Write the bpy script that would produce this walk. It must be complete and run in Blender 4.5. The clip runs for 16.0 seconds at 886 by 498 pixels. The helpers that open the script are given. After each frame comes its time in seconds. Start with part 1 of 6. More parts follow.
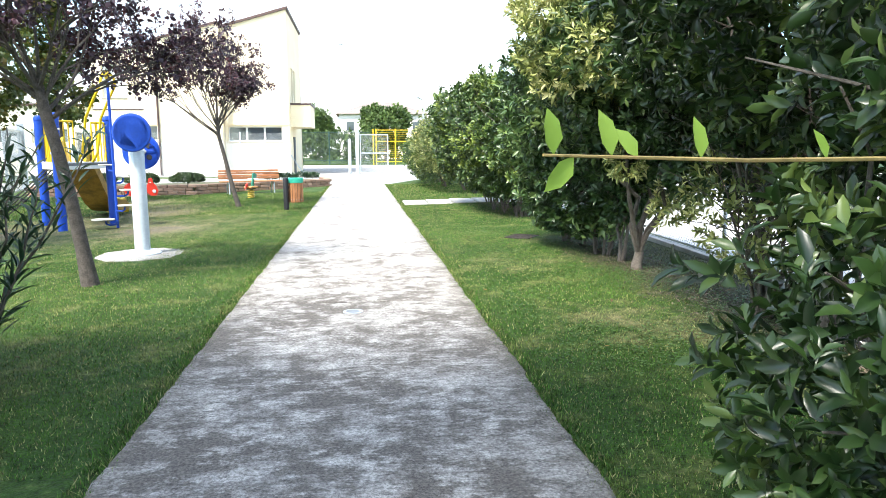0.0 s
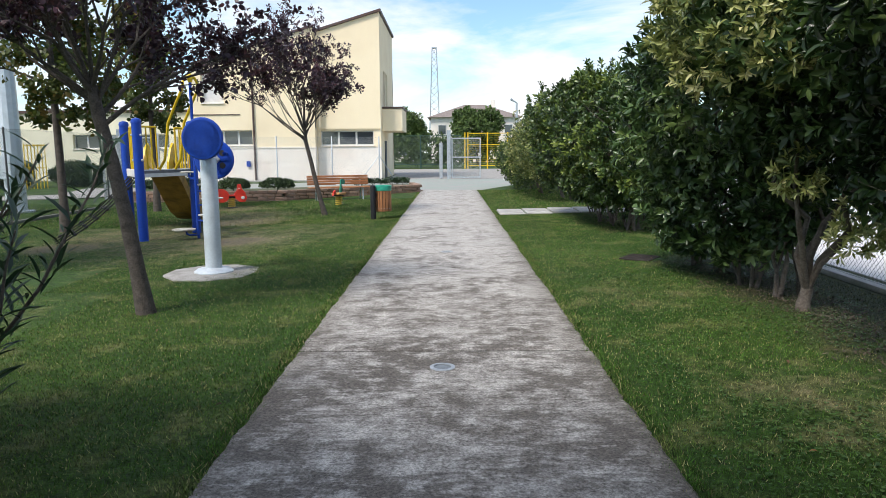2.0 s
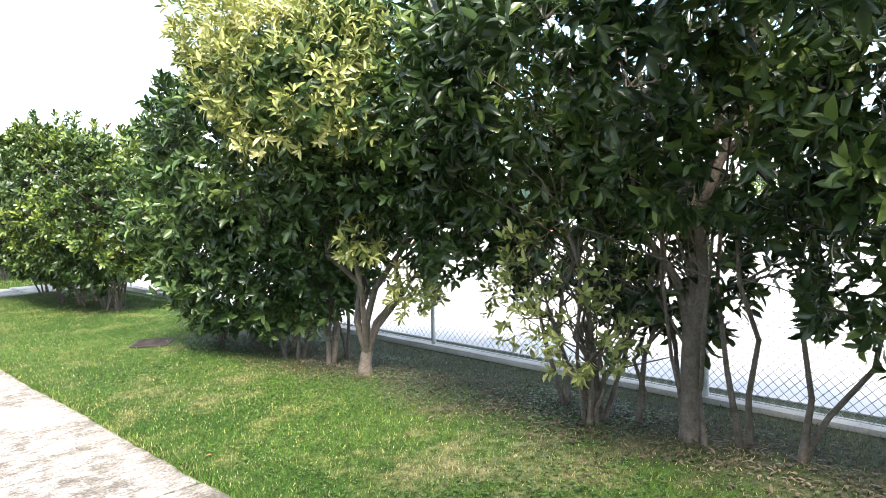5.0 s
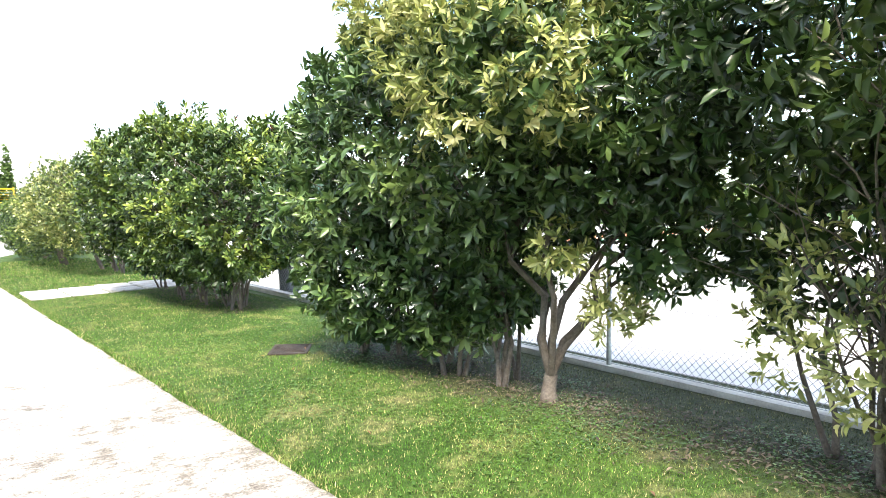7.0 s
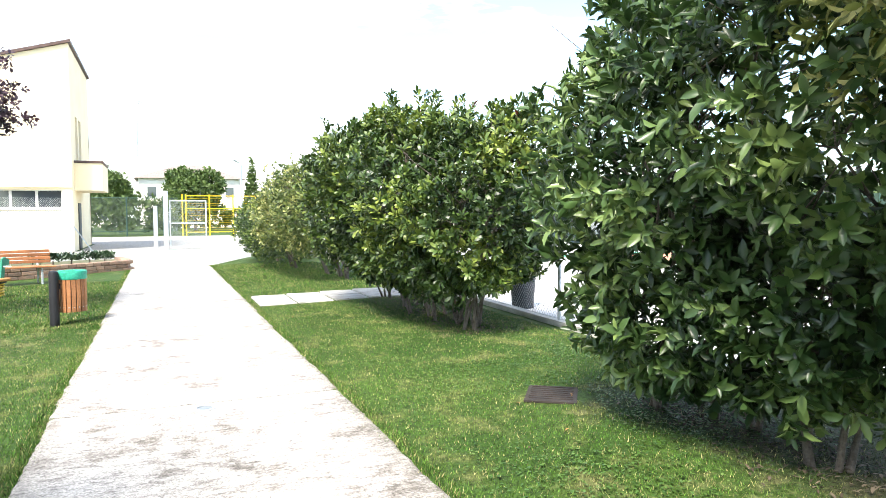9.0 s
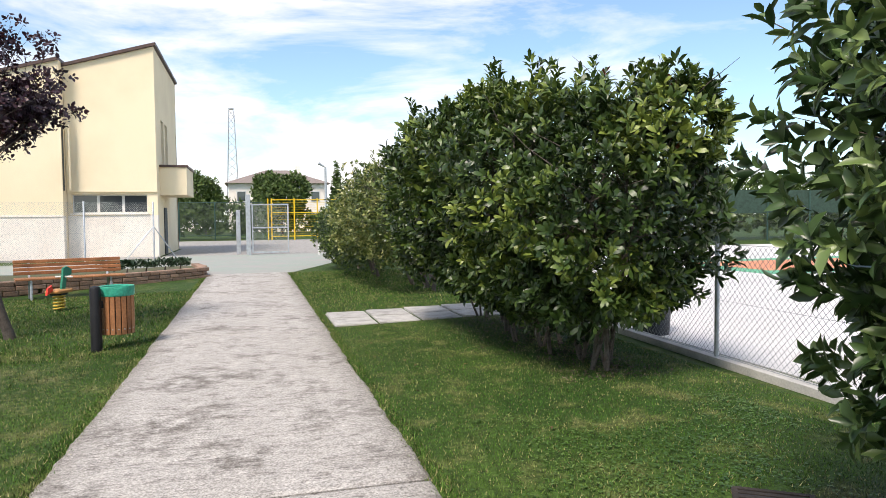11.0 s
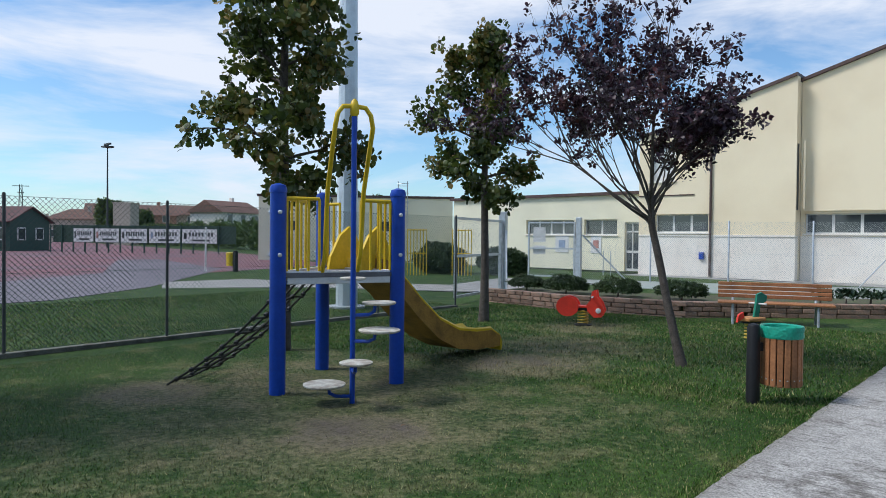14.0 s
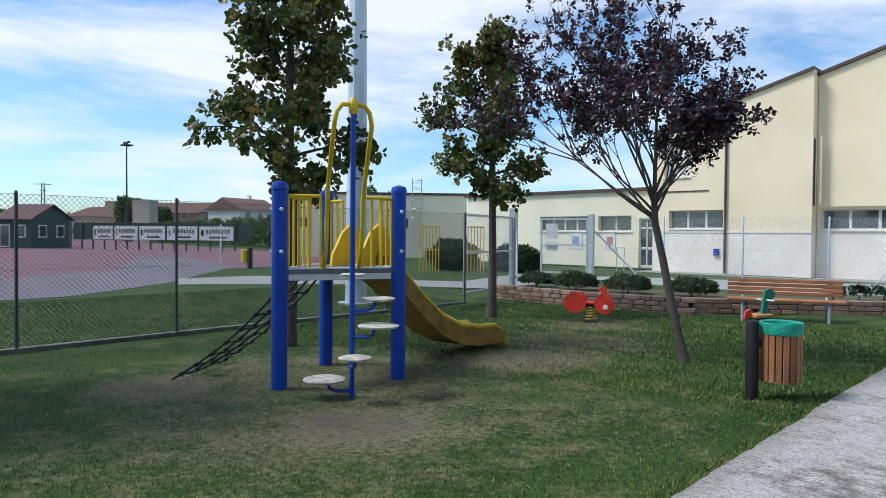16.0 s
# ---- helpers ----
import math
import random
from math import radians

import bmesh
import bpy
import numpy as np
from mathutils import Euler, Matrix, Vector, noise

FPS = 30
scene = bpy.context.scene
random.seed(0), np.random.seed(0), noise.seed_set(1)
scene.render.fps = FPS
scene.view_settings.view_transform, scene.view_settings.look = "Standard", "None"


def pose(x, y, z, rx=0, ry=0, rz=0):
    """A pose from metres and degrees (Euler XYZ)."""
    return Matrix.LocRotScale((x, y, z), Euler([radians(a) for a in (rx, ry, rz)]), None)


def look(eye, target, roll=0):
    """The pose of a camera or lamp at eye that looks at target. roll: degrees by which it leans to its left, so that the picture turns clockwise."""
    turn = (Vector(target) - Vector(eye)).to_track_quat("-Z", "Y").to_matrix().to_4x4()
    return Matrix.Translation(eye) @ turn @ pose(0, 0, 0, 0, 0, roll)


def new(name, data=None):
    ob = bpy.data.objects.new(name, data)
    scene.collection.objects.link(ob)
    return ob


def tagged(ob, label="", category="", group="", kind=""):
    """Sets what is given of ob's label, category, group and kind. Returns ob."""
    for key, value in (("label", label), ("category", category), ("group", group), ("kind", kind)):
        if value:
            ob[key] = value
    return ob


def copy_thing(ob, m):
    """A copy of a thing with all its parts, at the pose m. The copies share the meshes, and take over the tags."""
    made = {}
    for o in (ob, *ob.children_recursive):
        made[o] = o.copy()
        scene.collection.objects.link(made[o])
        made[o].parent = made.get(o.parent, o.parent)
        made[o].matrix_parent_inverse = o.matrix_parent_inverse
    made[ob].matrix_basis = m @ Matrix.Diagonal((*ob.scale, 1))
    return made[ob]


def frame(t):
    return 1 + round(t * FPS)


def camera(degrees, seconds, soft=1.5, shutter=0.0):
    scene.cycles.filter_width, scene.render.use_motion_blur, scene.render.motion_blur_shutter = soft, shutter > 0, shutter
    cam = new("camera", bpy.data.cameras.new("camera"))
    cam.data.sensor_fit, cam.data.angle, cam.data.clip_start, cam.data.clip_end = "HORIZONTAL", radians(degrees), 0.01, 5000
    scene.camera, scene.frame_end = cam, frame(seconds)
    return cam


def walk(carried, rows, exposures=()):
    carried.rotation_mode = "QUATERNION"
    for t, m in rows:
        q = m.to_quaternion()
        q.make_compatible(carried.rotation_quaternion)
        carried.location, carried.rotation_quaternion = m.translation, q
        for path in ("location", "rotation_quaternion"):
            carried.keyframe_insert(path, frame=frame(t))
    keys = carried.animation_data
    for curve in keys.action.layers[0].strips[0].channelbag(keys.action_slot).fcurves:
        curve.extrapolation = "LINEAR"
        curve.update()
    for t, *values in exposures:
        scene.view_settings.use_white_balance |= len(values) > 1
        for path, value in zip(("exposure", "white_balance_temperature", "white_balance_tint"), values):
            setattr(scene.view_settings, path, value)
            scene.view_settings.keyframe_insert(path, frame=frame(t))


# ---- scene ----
cam = camera(66.0, 16.0, soft=0.5)
PATH = [
    (0, (0.08, 0.251, 1.399), (0.318, 2.215, 1.108), -0.2),
    (0.5, (0.006, 0.635, 1.413), (0.049, 2.614, 1.127), -0.4),
    (1, (-0.053, 0.984, 1.43), (-0.098, 2.963, 1.146), -0.4),
    (1.5, (0.01, 1.328, 1.429), (-0.036, 3.308, 1.147), -0.4),
    (2, (0.06, 1.601, 1.443), (0.037, 3.581, 1.162), -0.4),
    (2.5, (-0.012, 1.896, 1.445), (0.104, 3.873, 1.162), -0.3),
    (3, (-0.11, 2.22, 1.46), (0.345, 4.146, 1.171), -0.3),
    (3.5, (-0.218, 2.428, 1.516), (0.579, 4.241, 1.239), -0.2),
    (4, (-0.405, 2.516, 1.542), (0.745, 4.142, 1.366), -0.5),
    (6.3, (-0.719, 3.544, 1.514), (0.778, 4.862, 1.366), -1.2),
    (6.5, (-0.712, 3.683, 1.533), (0.738, 5.053, 1.395), -0.8),
    (7, (-0.709, 4.054, 1.532), (0.561, 5.594, 1.407), -0.5),
    (7.5, (-0.526, 4.542, 1.476), (0.561, 6.217, 1.366), -0.3),
    (8, (-0.41, 5.012, 1.482), (0.51, 6.785, 1.377), -0.2),
    (8.5, (-0.37, 5.472, 1.486), (0.458, 7.29, 1.382), -0.3),
    (8.7, (-0.336, 5.658, 1.472), (0.462, 7.49, 1.37), -0.3),
    (11, (0.125, 7.857, 1.481), (0.663, 9.781, 1.392), -0.6),
    (11.5, (0.297, 8.345, 1.473), (0.605, 10.32, 1.391), -0.7),
    (12, (0.394, 8.819, 1.51), (0.476, 10.816, 1.435), -0.5),
    (12.5, (0.4, 9.199, 1.508), (0.111, 11.177, 1.443), -0.2),
    (13, (0.454, 9.492, 1.512), (-0.218, 11.375, 1.459), -0.0),
    (13.5, (0.515, 9.648, 1.553), (-0.449, 11.4, 1.511), 0.3),
    (14, (0.547, 9.653, 1.531), (-0.799, 11.132, 1.499), 0.6),
    (14.5, (0.645, 9.659, 1.543), (-0.853, 10.984, 1.516), 0.7),
    (15, (0.683, 9.685, 1.536), (-0.811, 11.014, 1.507), 0.7),
    (15.5, (0.706, 9.701, 1.544), (-0.761, 11.06, 1.506), 0.7),
    (16, (0.714, 9.741, 1.531), (-0.668, 11.186, 1.489), 0.5),
]
walk(cam, [(t, look(eye, target, roll)) for t, eye, target, roll in PATH], [
    (0.0, 1.68, 6500, 10), (0.5, 0.9, 6500, 12), (1.0, 0.5, 6550, 13), (2.0, 0.28, 6500, 13), (3.0, 0.28, 6500, 13), (3.5, 0.5, 6550, 13), (4.0, 1.2, 6750, 13), (6.5, 2.1, 7000, 13),
    (7.5, 2.08, 7000, 12), (8.5, 1.95, 6850, 11), (10.8, 0.48, 6950, 17), (12.0, 0.22, 6450, 13), (13.0, -0.3, 5950, 13), (14.0, -0.18, 5900, 11), (16.0, -0.02, 5900, 11)])

# ---- world, sun ----
SUN_EL, SUN_AZ = 53.0, 224.0   # degrees; azimuth clockwise from +y
world = bpy.data.worlds.new("sky")
scene.world = world
world.use_nodes = True
wt = world.node_tree
wt.nodes.clear()


def wn(kind, **kw):
    n = wt.nodes.new(kind)
    for k, v in kw.items():
        n.inputs[k].default_value = v
    return n


w_out = wn("ShaderNodeOutputWorld")
w_bg = wn("ShaderNodeBackground", Strength=0.101)
w_sky = wn("ShaderNodeTexSky")
w_sky.sky_type, w_sky.sun_disc = "NISHITA", False
w_sky.sun_elevation, w_sky.sun_rotation = radians(SUN_EL), radians(SUN_AZ)
w_sky.air_density, w_sky.dust_density, w_sky.ozone_density = 1.0, 0.5, 0.7
w_tc = wn("ShaderNodeTexCoord")
w_map = wn("ShaderNodeMapping")
w_map.inputs["Scale"].default_value = (1.6, 1.1, 5.5)
w_map.inputs["Rotation"].default_value = (0.25, 0.1, 0.5)
w_noise = wn("ShaderNodeTexNoise", Scale=1.7, Detail=7.0, Roughness=0.58, Distortion=0.4)
w_ramp = wn("ShaderNodeValToRGB")
w_ramp.color_ramp.elements[0].position, w_ramp.color_ramp.elements[1].position = 0.44, 0.64
w_ramp.color_ramp.elements[0].color = (0.03, 0.03, 0.03, 1)
w_ramp.color_ramp.elements[1].color = (0.95, 0.95, 0.95, 1)
w_mix = wt.nodes.new("ShaderNodeMixRGB")
w_mix.inputs[2].default_value = (9.8, 9.9, 10.1, 1)
w_tint = wt.nodes.new("ShaderNodeMixRGB")   # a washed, hazy blue between the clouds
w_tint.blend_type = "MULTIPLY"
w_tint.inputs[0].default_value, w_tint.inputs[2].default_value = 1.0, (1.18, 1.48, 1.62, 1)
wt.links.new(w_tc.outputs["Generated"], w_map.inputs["Vector"])
wt.links.new(w_map.outputs[0], w_noise.inputs["Vector"])
wt.links.new(w_noise.outputs["Fac"], w_ramp.inputs[0])
wt.links.new(w_ramp.outputs[0], w_mix.inputs[0])
wt.links.new(w_sky.outputs[0], w_tint.inputs[1])
wt.links.new(w_tint.outputs[0], w_mix.inputs[1])
wt.links.new(w_mix.outputs[0], w_bg.inputs["Color"])
wt.links.new(w_bg.outputs[0], w_out.inputs["Surface"])

sun_data = bpy.data.lights.new("sun", "SUN")
sun_data.energy, sun_data.angle, sun_data.color = 3.6, radians(16.0), (1.0, 0.95, 0.87)
sun = new("sun", sun_data)
_az, _el = radians(SUN_AZ), radians(SUN_EL)
_dir = Vector((math.sin(_az) * math.cos(_el), math.cos(_az) * math.cos(_el), math.sin(_el)))
sun.matrix_world = look(_dir * 60, (0, 0, 0))

# ---- materials ----
MATS = {}


def mat(name, col, rough=0.7, metal=0.0, var=0.25, scale=6.0, fine=60.0, bump=0.15, col2=None, spec=0.4, island=0.0, obj=0.0, trans=0.0):
    """A surface with a coarse and a fine noise in its colour and relief. col2: colour of its stains. island, obj: brightness spread by piece."""
    if name in MATS:
        return MATS[name]
    m = bpy.data.materials.new(name)
    m.use_nodes = True
    nt = m.node_tree
    nt.nodes.clear()
    N = nt.nodes.new
    L = nt.links.new
    out, bs = N("ShaderNodeOutputMaterial"), N("ShaderNodeBsdfPrincipled")
    tc = N("ShaderNodeTexCoord")
    n1, n2 = N("ShaderNodeTexNoise"), N("ShaderNodeTexNoise")
    n1.inputs["Scale"].default_value, n1.inputs["Detail"].default_value = scale, 5
    n2.inputs["Scale"].default_value, n2.inputs["Detail"].default_value = fine, 3
    L(tc.outputs["Object"], n1.inputs["Vector"])
    L(tc.outputs["Object"], n2.inputs["Vector"])
    mix = N("ShaderNodeMixRGB")
    c2 = col2 or tuple(max(0, c * (1 - var * 1.6)) for c in col)
    mix.inputs[1].default_value, mix.inputs[2].default_value = (*col, 1), (*c2, 1)
    rp = N("ShaderNodeValToRGB")
    rp.color_ramp.elements[0].position, rp.color_ramp.elements[1].position = 0.42, 0.68
    L(n1.outputs["Fac"], rp.inputs[0])
    L(rp.outputs[0], mix.inputs[0])
    hsv = N("ShaderNodeHueSaturation")
    mr = N("ShaderNodeMapRange")
    mr.inputs["From Min"].default_value, mr.inputs["From Max"].default_value = 0.25, 0.75
    mr.inputs["To Min"].default_value, mr.inputs["To Max"].default_value = 1 - var, 1 + var
    L(n2.outputs["Fac"], mr.inputs["Value"])
    val = mr.outputs[0]
    if island or obj:
        src = N("ShaderNodeNewGeometry").outputs["Random Per Island"] if island else N("ShaderNodeObjectInfo").outputs["Random"]
        k = island or obj
        m2, mul = N("ShaderNodeMapRange"), N("ShaderNodeMath")
        m2.inputs["To Min"].default_value, m2.inputs["To Max"].default_value = 1 - k, 1 + k
        mul.operation = "MULTIPLY"
        L(src, m2.inputs["Value"])
        L(m2.outputs[0], mul.inputs[0])
        L(val, mul.inputs[1])
        val = mul.outputs[0]
    L(mix.outputs[0], hsv.inputs["Color"])
    L(val, hsv.inputs["Value"])
    L(hsv.outputs[0], bs.inputs["Base Color"])
    bs.inputs["Roughness"].default_value, bs.inputs["Metallic"].default_value = rough, metal
    bs.inputs["Specular IOR Level"].default_value = spec
    if bump:
        bp = N("ShaderNodeBump")
        bp.inputs["Strength"].default_value, bp.inputs["Distance"].default_value = bump, 0.02
        L(n2.outputs["Fac"], bp.inputs["Height"])
        L(bp.outputs[0], bs.inputs["Normal"])
    if trans:
        tl, ms = N("ShaderNodeBsdfTranslucent"), N("ShaderNodeMixShader")
        ms.inputs[0].default_value = trans
        L(hsv.outputs[0], tl.inputs["Color"])
        L(bs.outputs[0], ms.inputs[1])
        L(tl.outputs[0], ms.inputs[2])
        L(ms.outputs[0], out.inputs["Surface"])
    else:
        L(bs.outputs[0], out.inputs["Surface"])
    MATS[name] = m
    return m


# bare and dry spots of the lawn: x, y, radius, bareness
WORN = [(-3.7, 13.3, 1.15, 0.9), (-5.6, 14.6, 2.9, 0.5), (-6.4, 12.9, 1.0, 0.8), (-4.7, 16.9, 1.5, 0.75), (-5.9, 20.7, 1.3, 0.6), (-4.1, 13.3, 2.6, 0.5),
        (-2.9, 9.9, 0.9, 0.3), (-5.0, 18.6, 1.9, 0.5), (-3.2, 14.6, 2.4, 0.3), (-4.6, 11.8, 2.0, 0.22), (2.3, 5.3, 1.0, 0.3), (2.0, 8.3, 1.0, 0.25)]


def lawn_mat(name, blades):
    """Mown grass with dry and bare spots, and leaf litter under the shrubs."""
    m = bpy.data.materials.new(name)
    m.use_nodes = True
    nt = m.node_tree
    nt.nodes.clear()
    N = nt.nodes.new
    L = nt.links.new
    out, bs = N("ShaderNodeOutputMaterial"), N("ShaderNodeBsdfPrincipled")
    geo = N("ShaderNodeNewGeometry")

    def noise_at(s, d=4):
        n = N("ShaderNodeTexNoise")
        n.inputs["Scale"].default_value, n.inputs["Detail"].default_value = s, d
        L(geo.outputs["Position"], n.inputs["Vector"])
        return n.outputs["Fac"]

    def math2(op, a, b, clamp=False):
        n = N("ShaderNodeMath")
        n.operation, n.use_clamp = op, clamp
        for i, v in enumerate((a, b)):
            if isinstance(v, (int, float)):
                n.inputs[i].default_value = v
            else:
                L(v, n.inputs[i])
        return n.outputs[0]

    def ramp(v, a, b):
        n = N("ShaderNodeMapRange")
        n.inputs["From Min"].default_value, n.inputs["From Max"].default_value = a, b
        L(v, n.inputs["Value"])
        return n.outputs[0]

    def blend(f, a, b):
        n = N("ShaderNodeMixRGB")
        L(f, n.inputs[0])
        for i, v in ((1, a), (2, b)):
            if isinstance(v, tuple):
                n.inputs[i].default_value = (*v, 1)
            else:
                L(v, n.inputs[i])
        return n.outputs[0]

    big, mid, tuft, fine = noise_at(0.5), noise_at(2.6), noise_at(17, 4), noise_at(70, 2)
    green = blend(ramp(big, 0.35, 0.65), (0.031, 0.076, 0.011), (0.056, 0.108, 0.018))
    green = blend(ramp(mid, 0.52, 0.78), green, (0.125, 0.148, 0.042))
    bare = None
    for x, y, r, k in WORN:
        d = N("ShaderNodeVectorMath")
        d.operation = "DISTANCE"
        d.inputs[1].default_value = (x, y, 0)
        L(geo.outputs["Position"], d.inputs[0])
        f = N("ShaderNodeMapRange")
        f.inputs["From Min"].default_value, f.inputs["From Max"].default_value = r, r * 0.35
        f.inputs["To Max"].default_value = k
        L(d.outputs["Value"], f.inputs["Value"])
        bare = f.outputs[0] if bare is None else math2("MAXIMUM", bare, f.outputs[0])
    sep = N("ShaderNodeSeparateXYZ")
    L(geo.outputs["Position"], sep.inputs[0])
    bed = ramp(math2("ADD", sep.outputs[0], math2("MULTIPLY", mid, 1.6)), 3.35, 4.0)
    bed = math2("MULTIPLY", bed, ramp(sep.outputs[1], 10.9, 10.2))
    noisy = math2("ADD", bare, math2("MULTIPLY", math2("SUBTRACT", mid, 0.5), 1.1))
    noisy = math2("ADD", noisy, math2("MULTIPLY", math2("SUBTRACT", tuft, 0.5), 0.9))
    dry = blend(ramp(noisy, 0.12, 0.75), green, (0.195, 0.172, 0.092))
    soil = blend(ramp(noisy, 0.7, 1.15), dry, (0.140, 0.115, 0.090))
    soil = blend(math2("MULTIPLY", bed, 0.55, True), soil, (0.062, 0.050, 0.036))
    hsv = N("ShaderNodeHueSaturation")
    L(soil, hsv.inputs["Color"])
    if blades:
        v = N("ShaderNodeMapRange")
        v.inputs["To Min"].default_value, v.inputs["To Max"].default_value = 0.35, 2.3
        L(geo.outputs["Random Per Island"], v.inputs["Value"])
        straw = N("ShaderNodeMath")
        straw.operation = "FRACT"
        L(math2("MULTIPLY", geo.outputs["Random Per Island"], 37.0), straw.inputs[0])
        L(blend(ramp(straw.outputs[0], 0.80, 0.86), soil, (0.20, 0.185, 0.085)), hsv.inputs["Color"])
        L(v.outputs[0], hsv.inputs["Value"])
    else:
        v = N("ShaderNodeMapRange")
        v.inputs["From Min"].default_value, v.inputs["From Max"].default_value = 0.3, 0.7
        v.inputs["To Min"].default_value, v.inputs["To Max"].default_value = 0.15, 1.35
        L(math2("ADD", math2("MULTIPLY", fine, 0.5), math2("MULTIPLY", tuft, 0.5)), v.inputs["Value"])
        L(v.outputs[0], hsv.inputs["Value"])
        bp = N("ShaderNodeBump")
        bp.inputs["Strength"].default_value, bp.inputs["Distance"].default_value = 0.6, 0.03
        L(fine, bp.inputs["Height"])
        L(bp.outputs[0], bs.inputs["Normal"])
    L(hsv.outputs[0], bs.inputs["Base Color"])
    bs.inputs["Roughness"].default_value, bs.inputs["Specular IOR Level"].default_value = 0.75, 0.2
    L(bs.outputs[0], out.inputs["Surface"])
    return m


def concrete_mat():
    """Old brushed concrete, pale where worn and grey-brown where lichen and dirt lie."""
    m = bpy.data.materials.new("worn_concrete")
    m.use_nodes = True
    nt = m.node_tree
    nt.nodes.clear()
    N = nt.nodes.new
    L = nt.links.new
    out, bs, geo = N("ShaderNodeOutputMaterial"), N("ShaderNodeBsdfPrincipled"), N("ShaderNodeNewGeometry")
    mp = N("ShaderNodeMapping")
    mp.inputs["Scale"].default_value = (1, 1.0, 1)
    L(geo.outputs["Position"], mp.inputs[0])

    def noise_at(s, d, rough=0.6, src=None):
        n = N("ShaderNodeTexNoise")
        n.inputs["Scale"].default_value, n.inputs["Detail"].default_value, n.inputs["Roughness"].default_value = s, d, rough
        L(src or mp.outputs[0], n.inputs["Vector"])
        return n.outputs["Fac"]

    def ramp(v, a, b, lo=0.0, hi=1.0):
        n = N("ShaderNodeMapRange")
        n.inputs["From Min"].default_value, n.inputs["From Max"].default_value = a, b
        n.inputs["To Min"].default_value, n.inputs["To Max"].default_value = lo, hi
        L(v, n.inputs["Value"])
        return n.outputs[0]

    def blend(f, a, b):
        n = N("ShaderNodeMixRGB")
        L(f, n.inputs[0])
        for i, v in ((1, a), (2, b)):
            if isinstance(v, tuple):
                n.inputs[i].default_value = (*v, 1)
            else:
                L(v, n.inputs[i])
        return n.outputs[0]

    def sums(*terms):
        """The sum of (socket, factor) pairs."""
        acc = None
        for v, k in terms:
            n = N("ShaderNodeMath")
            n.operation = "MULTIPLY_ADD"
            n.inputs[1].default_value = k
            L(v, n.inputs[0])
            if acc is None:
                n.inputs[2].default_value = 0.0
            else:
                L(acc, n.inputs[2])
            acc = n.outputs[0]
        return acc

    st = N("ShaderNodeMapping")   # broom ridges run across the path
    st.inputs["Scale"].default_value = (7, 27, 7)
    st.inputs["Rotation"].default_value = (0, 0, 0.05)
    L(geo.outputs["Position"], st.inputs[0])
    ridge = noise_at(1.0, 4, 0.65, st.outputs[0])
    blotch, mid, grit, fleck = noise_at(1.35, 6, 0.62), noise_at(5.0, 9, 0.72), noise_at(75, 4, 0.75), noise_at(34.0, 5, 0.7)
    sep = N("ShaderNodeSeparateXYZ")
    L(geo.outputs["Position"], sep.inputs[0])
    ab = N("ShaderNodeMath")
    ab.operation = "ABSOLUTE"
    L(sep.outputs[0], ab.inputs[0])
    # below y = 12.5 the skin turns browner, and only worn spots are pale
    low_y = ramp(sep.outputs[1], 12.5, 5.8)
    worn = sums((blotch, 0.65), (ridge, 0.24), (mid, 0.70), (fleck, 0.28), (low_y, -0.13))
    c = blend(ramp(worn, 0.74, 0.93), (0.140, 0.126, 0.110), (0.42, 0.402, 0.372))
    c = blend(ramp(sums((mid, 1.0), (ridge, 0.5)), 0.78, 0.92, 0, 0.55), c, (0.56, 0.54, 0.50))
    c = blend(ramp(sums((ridge, 1.0), (fleck, 0.35)), 0.62, 0.48, 0, 0.7), c, (0.15, 0.138, 0.126))
    c = blend(ramp(sums((ab.outputs[0], 1.0), (mid, 0.75), (blotch, 0.3)), 1.36, 1.68, 0, 0.6), c, (0.135, 0.120, 0.098))
    hsv = N("ShaderNodeHueSaturation")
    L(c, hsv.inputs["Color"])
    L(ramp(grit, 0.34, 0.66, 0.42, 1.45), hsv.inputs["Value"])
    L(hsv.outputs[0], bs.inputs["Base Color"])
    bp = N("ShaderNodeBump")
    bp.inputs["Strength"].default_value, bp.inputs["Distance"].default_value = 0.6, 0.015
    L(sums((ridge, 0.8), (grit, 0.6)), bp.inputs["Height"])
    L(bp.outputs[0], bs.inputs["Normal"])
    bs.inputs["Roughness"].default_value, bs.inputs["Specular IOR Level"].default_value = 0.85, 0.25
    L(bs.outputs[0], out.inputs["Surface"])
    return m


def glass_mat():
    m = bpy.data.materials.new("window_glass")
    m.use_nodes = True
    b = m.node_tree.nodes["Principled BSDF"]
    b.inputs["Base Color"].default_value = (0.05, 0.06, 0.07, 1)
    b.inputs["Roughness"].default_value, b.inputs["Specular IOR Level"].default_value = 0.05, 0.9
    return m


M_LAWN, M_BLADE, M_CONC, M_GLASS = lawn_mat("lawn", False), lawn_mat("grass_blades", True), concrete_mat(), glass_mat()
M_WALL = mat("cream_render", (0.86, 0.735, 0.51), 0.9, var=0.06, scale=0.45, fine=140, bump=0.25, col2=(0.79, 0.66, 0.45))
M_WALLB = mat("pale_render", (0.85, 0.79, 0.70), 0.9, var=0.06, scale=0.8, fine=140, bump=0.25, col2=(0.77, 0.69, 0.60))
M_WALLC = mat("light_cream_render", (0.82, 0.77, 0.58), 0.9, var=0.06, scale=0.5, fine=140, bump=0.2)
M_ROOF = mat("brown_sheet_metal", (0.10, 0.06, 0.05), 0.5, var=0.2)
M_TILE = mat("clay_roof", (0.19, 0.11, 0.085), 0.85, var=0.3, scale=3)
